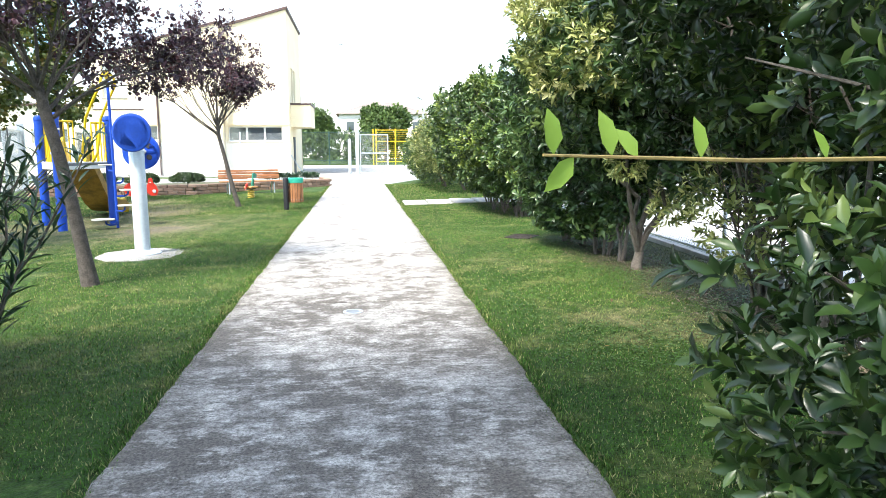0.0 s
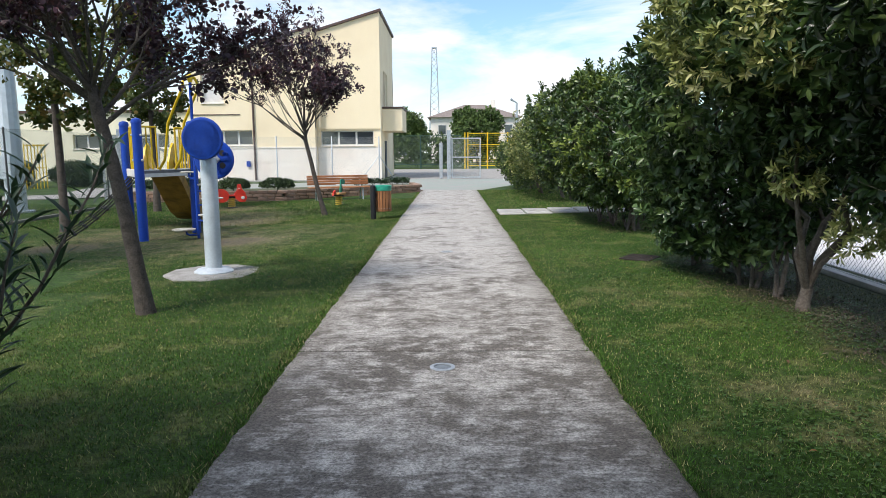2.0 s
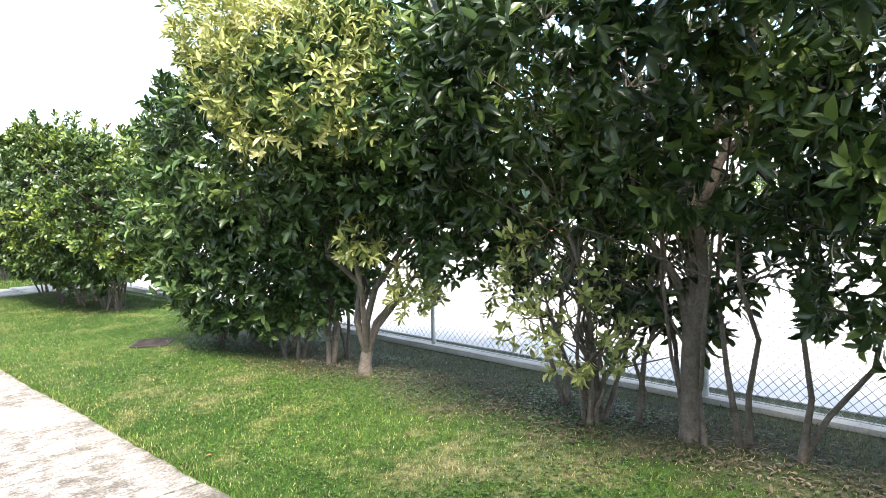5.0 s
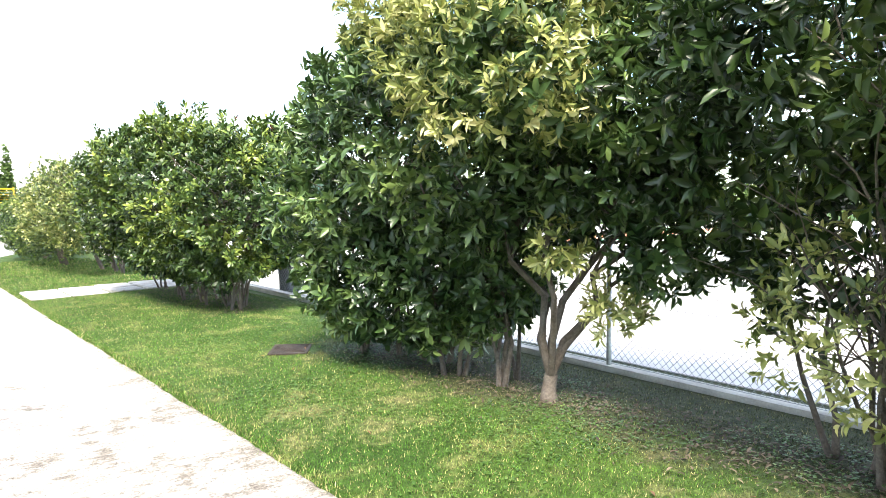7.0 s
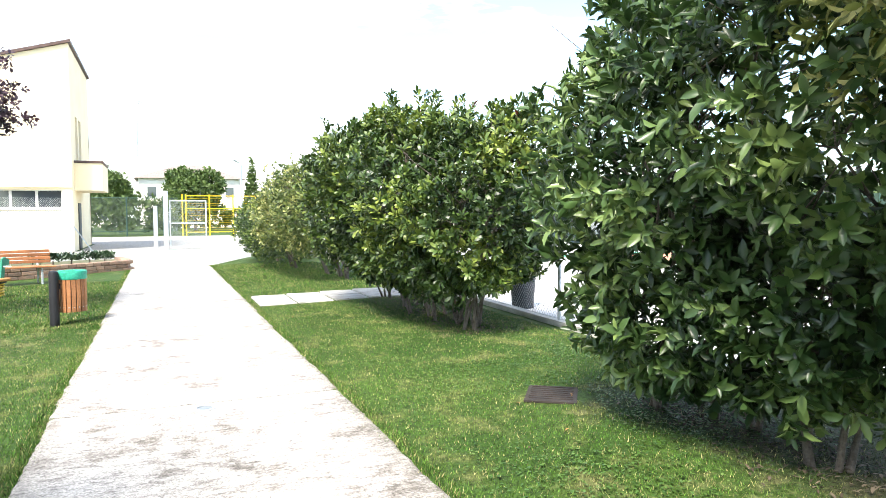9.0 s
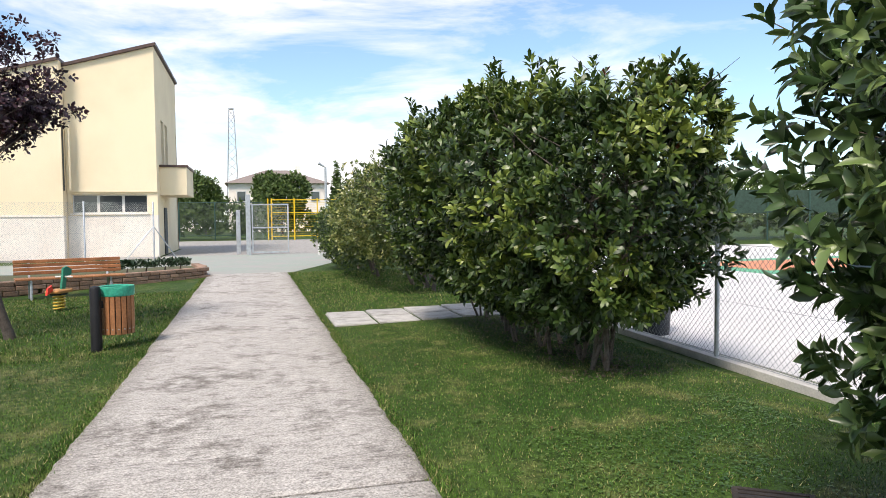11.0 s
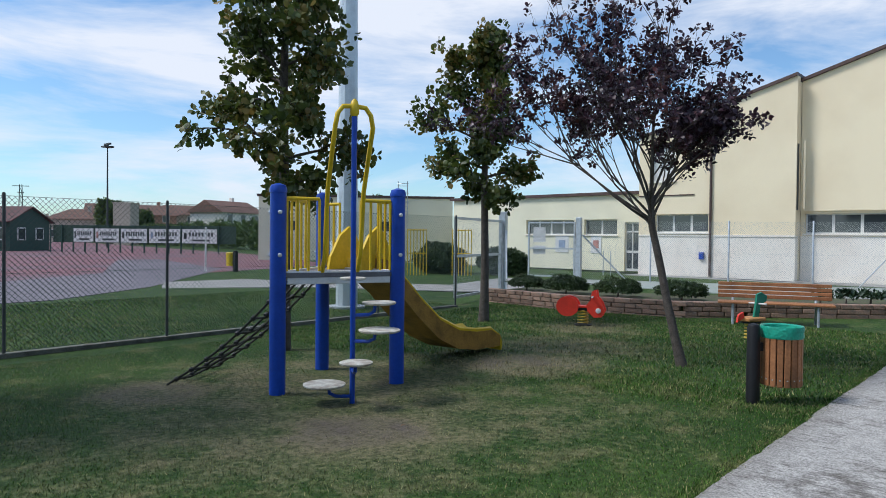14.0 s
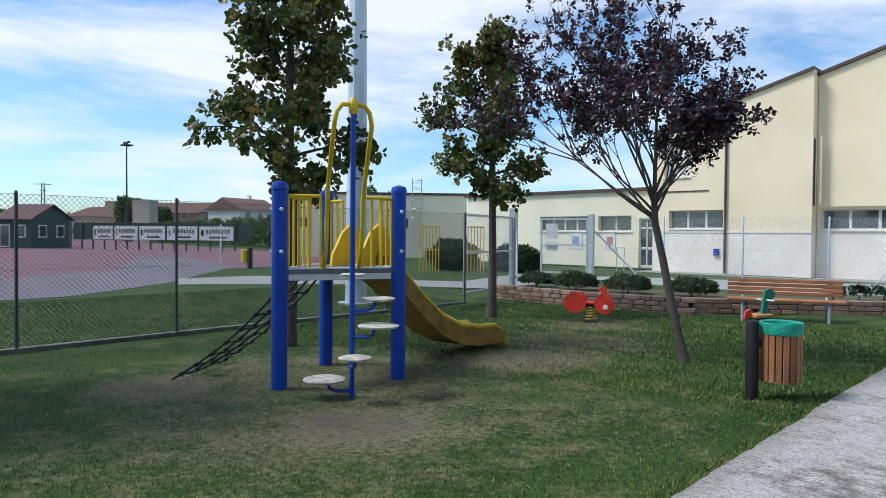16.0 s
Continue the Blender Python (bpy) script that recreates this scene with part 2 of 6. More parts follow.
M_FRAME = mat("white_aluminium", (0.62, 0.62, 0.60), 0.45, var=0.06)
M_GALV = mat("galvanised_steel", (0.50, 0.53, 0.55), 0.45, metal=0.55, var=0.15, scale=9)
M_STEEL = mat("pale_painted_steel", (0.60, 0.66, 0.70), 0.4, metal=0.25, var=0.08, scale=5, fine=40, bump=0.04)
M_WIRE = mat("fence_wire", (0.32, 0.35, 0.35), 0.5, metal=0.5, var=0.1, bump=0)
M_WIRED = mat("dark_green_wire", (0.06, 0.085, 0.075), 0.6, var=0.1, bump=0)
M_DKPOST = mat("dark_fence_post", (0.06, 0.065, 0.065), 0.6, var=0.2)
M_KERB = mat("kerb_concrete", (0.33, 0.32, 0.30), 0.9, var=0.2, scale=5, bump=0.4, col2=(0.22, 0.21, 0.19))
M_COURT = mat("pale_court", (0.62, 0.61, 0.60), 0.85, var=0.08, scale=0.6, fine=60, bump=0.1)
M_ORANGE = mat("orange_court", (0.62, 0.25, 0.14), 0.85, var=0.1, scale=0.8)
M_GREENC = mat("green_court", (0.10, 0.36, 0.22), 0.85, var=0.1, scale=0.8)
M_TRACK = mat("red_track", (0.19, 0.082, 0.092), 0.9, var=0.16, scale=0.25, col2=(0.15, 0.105, 0.12))
M_TRACKG = mat("grey_track", (0.165, 0.148, 0.168), 0.9, var=0.16, scale=0.3)
M_DRIVE = mat("greenish_paving", (0.27, 0.31, 0.275), 0.85, var=0.12, scale=0.8, col2=(0.31, 0.30, 0.285))
M_BLUE = mat("blue_paint", (0.010, 0.06, 0.40), 0.38, var=0.10, scale=4, fine=30, bump=0.03)
M_YEL = mat("yellow_paint", (0.72, 0.49, 0.015), 0.4, var=0.1, scale=4, fine=30, bump=0.03)
M_RED = mat("red_plastic", (0.72, 0.045, 0.025), 0.4, var=0.08, scale=5, fine=30, bump=0.03)
M_WOOD = mat("varnished_slat", (0.36, 0.155, 0.065), 0.5, var=0.25, scale=3, fine=45, bump=0.15, obj=0.18)
M_BLACK = mat("black_steel", (0.012, 0.012, 0.014), 0.5, var=0.2)
M_WHITE = mat("white_board", (0.72, 0.71, 0.69), 0.6, var=0.08)
M_BAG = mat("green_plastic_bag", (0.03, 0.36, 0.24), 0.35, var=0.2, scale=14, fine=40, bump=0.4)
M_BRICK = mat("rough_brick", (0.33, 0.205, 0.145), 0.95, var=0.3, scale=12, fine=50, bump=0.6, col2=(0.22, 0.17, 0.13), obj=0.3)
M_BARK = mat("grey_bark", (0.105, 0.088, 0.074), 0.95, var=0.35, scale=14, fine=70, bump=0.8, col2=(0.065, 0.054, 0.046))
M_STEM = mat("shrub_stem", (0.125, 0.106, 0.088), 0.9, var=0.3, scale=14, fine=60, bump=0.5, col2=(0.08, 0.065, 0.05))
M_DARK = mat("hollow_shade", (0.03, 0.03, 0.035), 0.8, var=0.1)
M_DKGREEN = mat("dark_green_paint", (0.03, 0.075, 0.06), 0.6, var=0.15)


def leaf_mat(name, a, b, c, rough=0.42, trans=0.22):
    """Leaves: each one a colour between a, b and c; whole shoots run lighter or darker."""
    m = bpy.data.materials.new(name)
    m.use_nodes = True
    nt = m.node_tree
    nt.nodes.clear()
    N = nt.nodes.new
    L = nt.links.new
    out, bs, geo = N("ShaderNodeOutputMaterial"), N("ShaderNodeBsdfPrincipled"), N("ShaderNodeNewGeometry")
    rp = N("ShaderNodeValToRGB")
    e = rp.color_ramp.elements
    e[0].color, e[1].color = (*a, 1), (*c, 1)
    e.new(0.55).color = (*b, 1)
    nz = N("ShaderNodeTexNoise")
    nz.inputs["Scale"].default_value, nz.inputs["Detail"].default_value = 1.3, 3
    L(geo.outputs["Position"], nz.inputs["Vector"])
    mr = N("ShaderNodeMapRange")
    mr.inputs["From Min"].default_value, mr.inputs["From Max"].default_value = 0.32, 0.7
    mr.inputs["To Min"].default_value, mr.inputs["To Max"].default_value = -0.3, 0.42
    L(nz.outputs["Fac"], mr.inputs["Value"])
    ad = N("ShaderNodeMath")
    ad.operation, ad.use_clamp = "MULTIPLY_ADD", True
    ad.inputs[1].default_value = 0.75
    L(geo.outputs["Random Per Island"], ad.inputs[0])
    L(mr.outputs[0], ad.inputs[2])
    L(ad.outputs[0], rp.inputs[0])
    L(rp.outputs[0], bs.inputs["Base Color"])
    bs.inputs["Roughness"].default_value, bs.inputs["Specular IOR Level"].default_value = rough, 0.5
    tl, ms = N("ShaderNodeBsdfTranslucent"), N("ShaderNodeMixShader")
    ms.inputs[0].default_value = trans
    L(rp.outputs[0], tl.inputs["Color"])
    L(bs.outputs[0], ms.inputs[1])
    L(tl.outputs[0], ms.inputs[2])
    L(ms.outputs[0], out.inputs["Surface"])
    return m


LF_LAUREL = leaf_mat("laurel_leaf", (0.010, 0.026, 0.007), (0.036, 0.074, 0.017), (0.15, 0.21, 0.05), 0.33, 0.14)
LF_BROAD = leaf_mat("broad_laurel_leaf", (0.017, 0.042, 0.013), (0.060, 0.115, 0.032), (0.20, 0.28, 0.085), 0.35, 0.16)
LF_VARIEG = leaf_mat("variegated_leaf", (0.08, 0.12, 0.03), (0.34, 0.37, 0.11), (0.72, 0.68, 0.34))
LF_BRIGHT = leaf_mat("bright_shrub_leaf", (0.014, 0.034, 0.008), (0.056, 0.104, 0.019), (0.24, 0.30, 0.055), 0.4, 0.16)
LF_GOLD = leaf_mat("golden_leaf", (0.035, 0.065, 0.014), (0.15, 0.19, 0.045), (0.52, 0.50, 0.19), 0.4, 0.18)
LF_REDTIP = leaf_mat("red_young_leaf", (0.10, 0.03, 0.015), (0.20, 0.05, 0.025), (0.30, 0.10, 0.04), 0.35, 0.2)
LF_OLEAN = leaf_mat("oleander_leaf", (0.018, 0.045, 0.022), (0.04, 0.08, 0.036), (0.08, 0.13, 0.055), 0.4, 0.12)
LF_LIME = leaf_mat("lime_tree_leaf", (0.035, 0.058, 0.012), (0.095, 0.125, 0.022), (0.25, 0.17, 0.045), 0.5, 0.3)
LF_PLUM = leaf_mat("plum_leaf", (0.026, 0.013, 0.024), (0.045, 0.018, 0.030), (0.105, 0.036, 0.036), 0.42, 0.12)
LF_BOX = leaf_mat("box_leaf", (0.016, 0.036, 0.011), (0.034, 0.064, 0.016), (0.07, 0.11, 0.028), 0.5, 0.1)
LF_FAR = leaf_mat("far_tree_leaf", (0.045, 0.08, 0.02), (0.085, 0.14, 0.032), (0.14, 0.20, 0.05), 0.6)


# ---- geometry helpers ----
class Geo:
    """Collects vertices and faces of one mesh."""

    def __init__(self):
        self.v, self.f = [], []

    def add(self, v, f):
        k = len(self.v)
        self.v += [tuple(p) for p in v]
        self.f += [tuple(i + k for i in q) for q in f]
        return self

    def box(self, x0, x1, y0, y1, z0, z1, c=0.0, m=None):
        """A box with chamfer c."""
        x0, x1, y0, y1, z0, z1 = min(x0, x1), max(x0, x1), min(y0, y1), max(y0, y1), min(z0, z1), max(z0, z1)
        if c <= 0:
            v = [(x, y, z) for x in (x0, x1) for y in (y0, y1) for z in (z0, z1)]
            f = [(0, 1, 3, 2), (4, 6, 7, 5), (0, 4, 5, 1), (2, 3, 7, 6), (0, 2, 6, 4), (1, 5, 7, 3)]
        else:
            b = bmesh.new()
            bmesh.ops.create_cube(b, size=1)
            for p in b.verts:
                p.co = Vector(((x0 + x1) / 2 + p.co.x * (x1 - x0), (y0 + y1) / 2 + p.co.y * (y1 - y0), (z0 + z1) / 2 + p.co.z * (z1 - z0)))
            bmesh.ops.bevel(b, geom=b.edges[:], offset=c, segments=1, affect="EDGES")
            b.verts.index_update()
            v, f = [p.co.copy() for p in b.verts], [[p.index for p in q.verts] for q in b.faces]
            b.free()
        if m is not None:
            v = [m @ Vector(p) for p in v]
        return self.add(v, f)

    def tube(self, pts, r, n=8, cap=True):
        """A tube along pts; r: one radius or one a point."""
        pts = [Vector(p) for p in pts]
        rs = [r] * len(pts) if isinstance(r, (int, float)) else list(r)
        v, f, ref = [], [], None
        for i, p in enumerate(pts):
            d = (pts[min(i + 1, len(pts) - 1)] - pts[max(i - 1, 0)]).normalized()
            if ref is None:
                ref = d.orthogonal().normalized()
            ref = (ref - d * ref.dot(d)).normalized()
            s = d.cross(ref)
            v += [p + (ref * math.cos(2 * math.pi * k / n) + s * math.sin(2 * math.pi * k / n)) * rs[i] for k in range(n)]
        for i in range(len(pts) - 1):
            f += [(i * n + k, i * n + (k + 1) % n, (i + 1) * n + (k + 1) % n, (i + 1) * n + k) for k in range(n)]
        if cap:
            f += [tuple(range(n))[::-1], tuple(range((len(pts) - 1) * n, len(pts) * n))]
        return self.add(v, f)

    def lathe(self, prof, n=24, m=None):
        """Turns a profile of (radius, z) about the z axis."""
        v = [(r * math.cos(2 * math.pi * k / n), r * math.sin(2 * math.pi * k / n), z) for r, z in prof for k in range(n)]
        f = [(i * n + k, i * n + (k + 1) % n, (i + 1) * n + (k + 1) % n, (i + 1) * n + k) for i in range(len(prof) - 1) for k in range(n)]
        f += [tuple(range(n))[::-1], tuple(range((len(prof) - 1) * n, len(prof) * n))]
        if m is not None:
            v = [m @ Vector(p) for p in v]
        return self.add(v, f)

    def prism(self, poly, z0, z1):
        n = len(poly)
        v = [(x, y, z0) for x, y in poly] + [(x, y, z1) for x, y in poly]
        f = [tuple(range(n))[::-1], tuple(range(n, 2 * n))] + [(k, (k + 1) % n, n + (k + 1) % n, n + k) for k in range(n)]
        return self.add(v, f)

    def mesh(self, name, material, smooth=False):
        me = bpy.data.meshes.new(name)
        me.from_pydata(self.v, [], self.f)
        me.materials.append(material)
        if smooth:
            me.polygons.foreach_set("use_smooth", [True] * len(me.polygons))
            me.set_sharp_from_angle(angle=radians(40))
        me.update()
        return me


def part(name, geo, material, parent, label="", smooth=False):
    """Links a mesh under a thing or a part, in the thing's own coordinates."""
    ob = new(name, geo.mesh(name, material, smooth) if isinstance(geo, Geo) else geo)
    ob.parent = parent
    return tagged(ob, label)


def thing(name, m, label, category, group="", kind=""):
    """An Empty at the base of a thing, at the pose m."""
    ob = new(name)
    ob.empty_display_size = 0.1
    ob.matrix_basis = m
    return tagged(ob, label, category, group, kind)


def structure(name, geo, material, label="", smooth=False, kind="structure"):
    return tagged(new(name, geo.mesh(name, material, smooth)), label, "", "", kind)


def np_mesh(name, verts, faces, material, smooth=False):
    """A mesh from arrays; faces are all triangles or all quads."""
    me = bpy.data.meshes.new(name)
    n, k = faces.shape
    me.vertices.add(len(verts))
    me.vertices.foreach_set("co", np.ascontiguousarray(verts, dtype=np.float32).ravel())
    me.loops.add(n * k)
    me.loops.foreach_set("vertex_index", np.ascontiguousarray(faces, dtype=np.int32).ravel())
    me.polygons.add(n)
    me.polygons.foreach_set("loop_start", np.arange(0, n * k, k, dtype=np.int32))
    me.materials.append(material)
    if smooth:
        me.polygons.foreach_set("use_smooth", np.ones(n, dtype=bool))
    me.update(calc_edges=True)
    return me


rng = np.random.default_rng(7)


def unit(a):
    return a / np.maximum(np.linalg.norm(a, axis=-1, keepdims=True), 1e-9)


def leaves(base, axis, up, length, width, fold=0.25, droop=0.15):
    """Leaf blades from their stalks: base points, axes, upper sides, lengths and widths. Returns vertices and quads."""
    n = len(base)
    axis = unit(axis)
    side = unit(np.cross(axis, up))
    nor = np.cross(side, axis)
    L, W = length[:, None], width[:, None]
    q1, q2 = base + axis * L * 0.33, base + axis * L * 0.70 - nor * L * droop * 0.4
    tip = base + axis * L - nor * L * droop
    w1, w2 = side * W * 0.46, side * W * 0.40
    lift = nor * W * fold
    v = np.stack([base, q1 - w1 + lift, q1, q1 + w1 + lift, q2 - w2 + lift, q2, q2 + w2 + lift, tip], 1).reshape(-1, 3)
    t = np.array([[0, 2, 1], [0, 3, 2], [1, 2, 5], [1, 5, 4], [2, 3, 6], [2, 6, 5], [4, 5, 7], [5, 6, 7]])
    faces = (np.arange(n)[:, None, None] * 8 + t[None]).reshape(-1, 3)
    return v, faces


def leaves_flat(base, axis, up, length, width):
    """Plain small leaves of two triangles, folded along the middle."""
    n = len(base)
    axis = unit(axis)
    side = unit(np.cross(axis, up))
    nor = np.cross(side, axis)
    L, W = length[:, None], width[:, None]
    mid = base + axis * L * 0.5
    v = np.stack([base, mid + side * W * 0.5 + nor * W * 0.15, base + axis * L, mid - side * W * 0.5 + nor * W * 0.15], 1).reshape(-1, 3)
    t = np.array([[0, 1, 2], [0, 2, 3]])
    return v, (np.arange(n)[:, None, None] * 4 + t[None]).reshape(-1, 3)


def leaves_mid(base, axis, up, length, width):
    """Leaves of four triangles with a rounded outline, bent along their length."""
    n = len(base)
    axis = unit(axis)
    side = unit(np.cross(axis, up))
    nor = np.cross(side, axis)
    L, W = length[:, None], width[:, None]
    q1, q2 = base + axis * L * 0.36 + nor * L * 0.06, base + axis * L * 0.74 + nor * L * 0.03
    w1, w2 = side * W * 0.44, side * W * 0.42
    v = np.stack([base, q1 - w1, q1 + w1, q2 - w2, q2 + w2, base + axis * L - nor * L * 0.12], 1).reshape(-1, 3)
    t = np.array([[0, 2, 1], [1, 2, 4], [1, 4, 3], [3, 4, 5]])
    return v, (np.arange(n)[:, None, None] * 6 + t[None]).reshape(-1, 3)


def lobes_sample(lobes, per_m2, shell=0.35, bottom=-1.0):
    """Points in the outer shell of a union of ellipsoids with an uneven surface: points, outward directions."""
    P, D = [], []
    for cx, cy, cz, rx, ry, rz in lobes:
        area = 4 * math.pi * ((rx * ry) ** 1.6 / 3 + (rx * rz) ** 1.6 / 3 + (ry * rz) ** 1.6 / 3) ** (1 / 1.6)
        k = int(area * per_m2)
        d = unit(rng.normal(size=(k, 3)))
        d = d[d[:, 2] > bottom]
        wob = 1 + 0.10 * np.sin(d[:, 0] * 5 + cx * 3 + d[:, 2] * 4) + 0.09 * np.sin(d[:, 1] * 7 + cy * 2 - d[:, 2] * 5) + 0.05 * np.sin(d[:, 2] * 13 + d[:, 0] * 9)
        r = (1 - shell * rng.random(len(d)) ** 1.5) * wob
        p = np.array([cx, cy, cz]) + d * r[:, None] * np.array([rx, ry, rz])
        P.append(p)
        D.append(unit(d / np.array([rx, ry, rz])))
    P, D = np.concatenate(P), np.concatenate(D)
    keep = np.ones(len(P), bool)
    for cx, cy, cz, rx, ry, rz in lobes:
        keep &= (((P - [cx, cy, cz]) / [rx, ry, rz]) ** 2).sum(1) > 0.45
    keep &= P[:, 2] > 0.12
    return P[keep], D[keep]


def rosettes(P, D, k, length, width, spread=0.9, upward=0.45, jitter=0.5, fine=True):
    """A whorl of k leaves at every shoot."""
    n = len(P)
    ax = unit(D + np.array([0, 0, upward]) + rng.normal(size=(n, 3)) * jitter)
    a = unit(np.cross(ax, rng.normal(size=(n, 3))))
    b = np.cross(ax, a)
    ph = rng.random((n, 1)) * 6.28 + np.arange(k) * 2.4
    rad = a[:, None] * np.cos(ph)[..., None] + b[:, None] * np.sin(ph)[..., None]
    sp = spread * (0.55 + 0.75 * rng.random((n, k, 1)))
    la = unit(ax[:, None] + rad * sp * 1.2)
    base = P[:, None] + ax[:, None] * (np.arange(k)[None, :, None] / k - 0.5) * length * 0.9 + rad * 0.006
    ln = length * (0.6 + 0.6 * rng.random((n, k)))
    up = np.broadcast_to(ax[:, None], la.shape).reshape(-1, 3)
    args = base.reshape(-1, 3), la.reshape(-1, 3), up, ln.ravel(), ln.ravel() * width * (0.8 + 0.4 * rng.random(n * k))
    return leaves_mid(*args) if fine == "mid" else leaves(*args) if fine else leaves_flat(*args)


def bent(p, q, sag=0.12, k=5, seed_amp=0.05):
    """A slightly crooked line from p to q."""
    p, q = Vector(p), Vector(q)
    L = (q - p).length
    out = []
    for i in range(k + 1):
        s = i / k
        w = math.sin(s * math.pi)
        out.append(p.lerp(q, s) + Vector((random.uniform(-1, 1), random.uniform(-1, 1), 0)) * seed_amp * L * w + Vector((0, 0, sag * L * w * 0.3)))
    return out


# ---- ground ----
def gz(x, y):
    """Height of the ground: it falls gently to the playground's side and rises under the shrubs."""
    px = [-900, -14, -9.9, -8, -5, -1.06, 1.07, 2.0, 3.3, 4.1, 4.5, 900]
    pz = [0, 0, -0.11, -0.13, -0.10, 0.0, 0.0, 0.02, 0.055, 0.045, 0.0, 0.0]
    py = [-900, 20, 27, 34, 1400]
    return float(np.interp(x, px, pz) * np.interp(y, py, [1, 1, 0.25, 0, 0]))


def on_ground(x, y, rz=0.0):
    return pose(x, y, gz(x, y), 0, 0, rz)


gx = [-900, -300, -120, -60, -30, -14, -12, -9.9, -9, -8, -6.5, -5, -3.7, -2.4, -1.06, 1.07, 1.5, 2.0, 2.6, 3.3, 3.7, 4.1, 4.5, 8, 20, 60, 300, 900]
gy = [-300, -60, -10, -4, 0, 4, 8, 12, 16, 20, 22, 24, 27, 30, 34, 45, 70, 150, 500, 1400]
gg = Geo()
gg.v = [(x, y, gz(x, y)) for y in gy for x in gx]
gg.f = [(j * len(gx) + i, j * len(gx) + i + 1, (j + 1) * len(gx) + i + 1, (j + 1) * len(gx) + i) for j in range(len(gy) - 1) for i in range(len(gx) - 1)]
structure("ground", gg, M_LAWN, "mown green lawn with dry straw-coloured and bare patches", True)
JOINTS = [-3.9, 1.25, 6.4, 11.52, 16.9, 22.0, 27.6]
pavement = structure("pavement", Geo().prism([(-1.0, -3.9), (1.02, -3.9), (1.02, 27.6), (-1.0, 27.6)], -0.05, 0.004), mat("joint_soil", (0.045, 0.04, 0.032), 0.95, var=0.3), "old grey concrete footpath in long bays")
edge_rng = np.random.default_rng(31)
EDGE_Y = np.arange(-5.0, 29.0, 0.035)
EDGE = [np.interp(EDGE_Y, np.arange(-5, 29.5, 0.55), edge_rng.normal(size=63) * 0.007) + np.interp(EDGE_Y, np.arange(-5, 29.2, 0.16), edge_rng.normal(size=214) * 0.005) + edge_rng.normal(size=len(EDGE_Y)) * 0.004 for _ in range(2)]


def worn_edge(y, k):
    """How far the crumbled edge of the path departs from its line."""
    return float(np.interp(y, EDGE_Y, EDGE[k]))


for a, b in zip(JOINTS[:-1], JOINTS[1:]):
    bay, n_ = Geo(), int((b - a) / 0.04)
    rows_ = []
    for k in range(n_ + 1):
        y = a + 0.012 + (b - a - 0.024) * k / n_
        x0, x1 = -1.05 + worn_edge(y, 0), 1.07 + worn_edge(y, 1)
        lip = 0.014 if k in (0, n_) else 0.022
        rows_.append([(x0 - 0.012, y, -0.04), (x0, y, 0.012), (x0 + 0.02, y, lip), (x1 - 0.02, y, lip), (x1, y, 0.012), (x1 + 0.012, y, -0.04)])
    bay.v = [p for r in rows_ for p in r]
    bay.f = [(k * 6 + q, k * 6 + q + 1, k * 6 + q + 7, k * 6 + q + 6) for k in range(n_) for q in range(5)] + [(5, 4, 3, 2, 1, 0), tuple(n_ * 6 + q for q in range(6))]
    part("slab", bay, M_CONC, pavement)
# paving behind the planter and on to the gate, the yard beyond, the court and the track
structure("road", Geo().prism([(-1.25, 27.6), (1.2, 27.6), (2.0, 29.6), (3.6, 33.6), (4.6, 35.2), (9.0, 36.0), (14.0, 38.5), (-3.5, 38.5), (-3.5, 36.6), (-13.0, 32.6), (-13.0, 30.4), (-4.4, 29.6), (-1.9, 28.9)], -0.1, 0.008),
          M_DRIVE, "greenish grey paved forecourt in front of the gate")
structure("pavement_yard", Geo().prism([(-3.5, 38.504), (14, 38.504), (14, 61.0), (-30, 61.0), (-30, 47.0), (-3.5, 47.0)], -0.1, 0.006), M_KERB, "grey concrete yard behind the gate")
structure("pavement_strip", Geo().prism([(-30, 39.2), (-13.7, 39.2), (-13.7, 36.9), (-3.5, 36.9), (-3.5, 38.5), (-30, 40.3)], -0.1, 0.012), M_KERB, "concrete strip along the building")
structure("court", Geo().prism([(4.42, -12), (5.35, 37.0), (60, 37.0), (60, -12)], -0.1, 0.01), M_COURT, "pale concrete ball court bleached by the sun")
structure("court_zone_1", Geo().prism([(12.5, 22.0), (40, 22.0), (40, 27.2), (12.5, 27.2)], 0.0, 0.018), M_GREENC, "green painted margin of the court")
structure("court_zone_2", Geo().prism([(13.3, 22.9), (39, 22.9), (39, 26.3), (13.3, 26.3)], 0.0, 0.024), M_ORANGE, "orange painted playing surface")
structure("track", Geo().prism([(-23.0, 5.0), (-24.5, 21.0), (-29, 33.0), (-44, 40.0), (-140, 60.0), (-140, -40.0), (-30, -40.0)], -0.1, 0.008), M_TRACK, "faded red running track beyond the fence")
structure("track_apron", Geo().prism([(-15.6, 3.0), (-16.6, 15.2), (-19.2, 18.6), (-28.0, 26.0), (-42, 29.5), (-42, 27.0), (-27.5, 20.5), (-24.0, 16.0), (-24.0, 3.0)], 0.0, 0.014), M_TRACKG, "grey asphalt apron of the running track")
structure("pavement_walk", Geo().prism([(-18.6, 18.7), (-16.2, 22.2), (-12.0, 24.5), (-11.6, 26.0), (-13.2, 31.0), (-15.6, 31.0), (-14.2, 26.2), (-17.2, 24.4), (-20.8, 22.7), (-21.0, 19.9)], 0.0, 0.016), M_KERB, "pale concrete walk leading to the side gate")


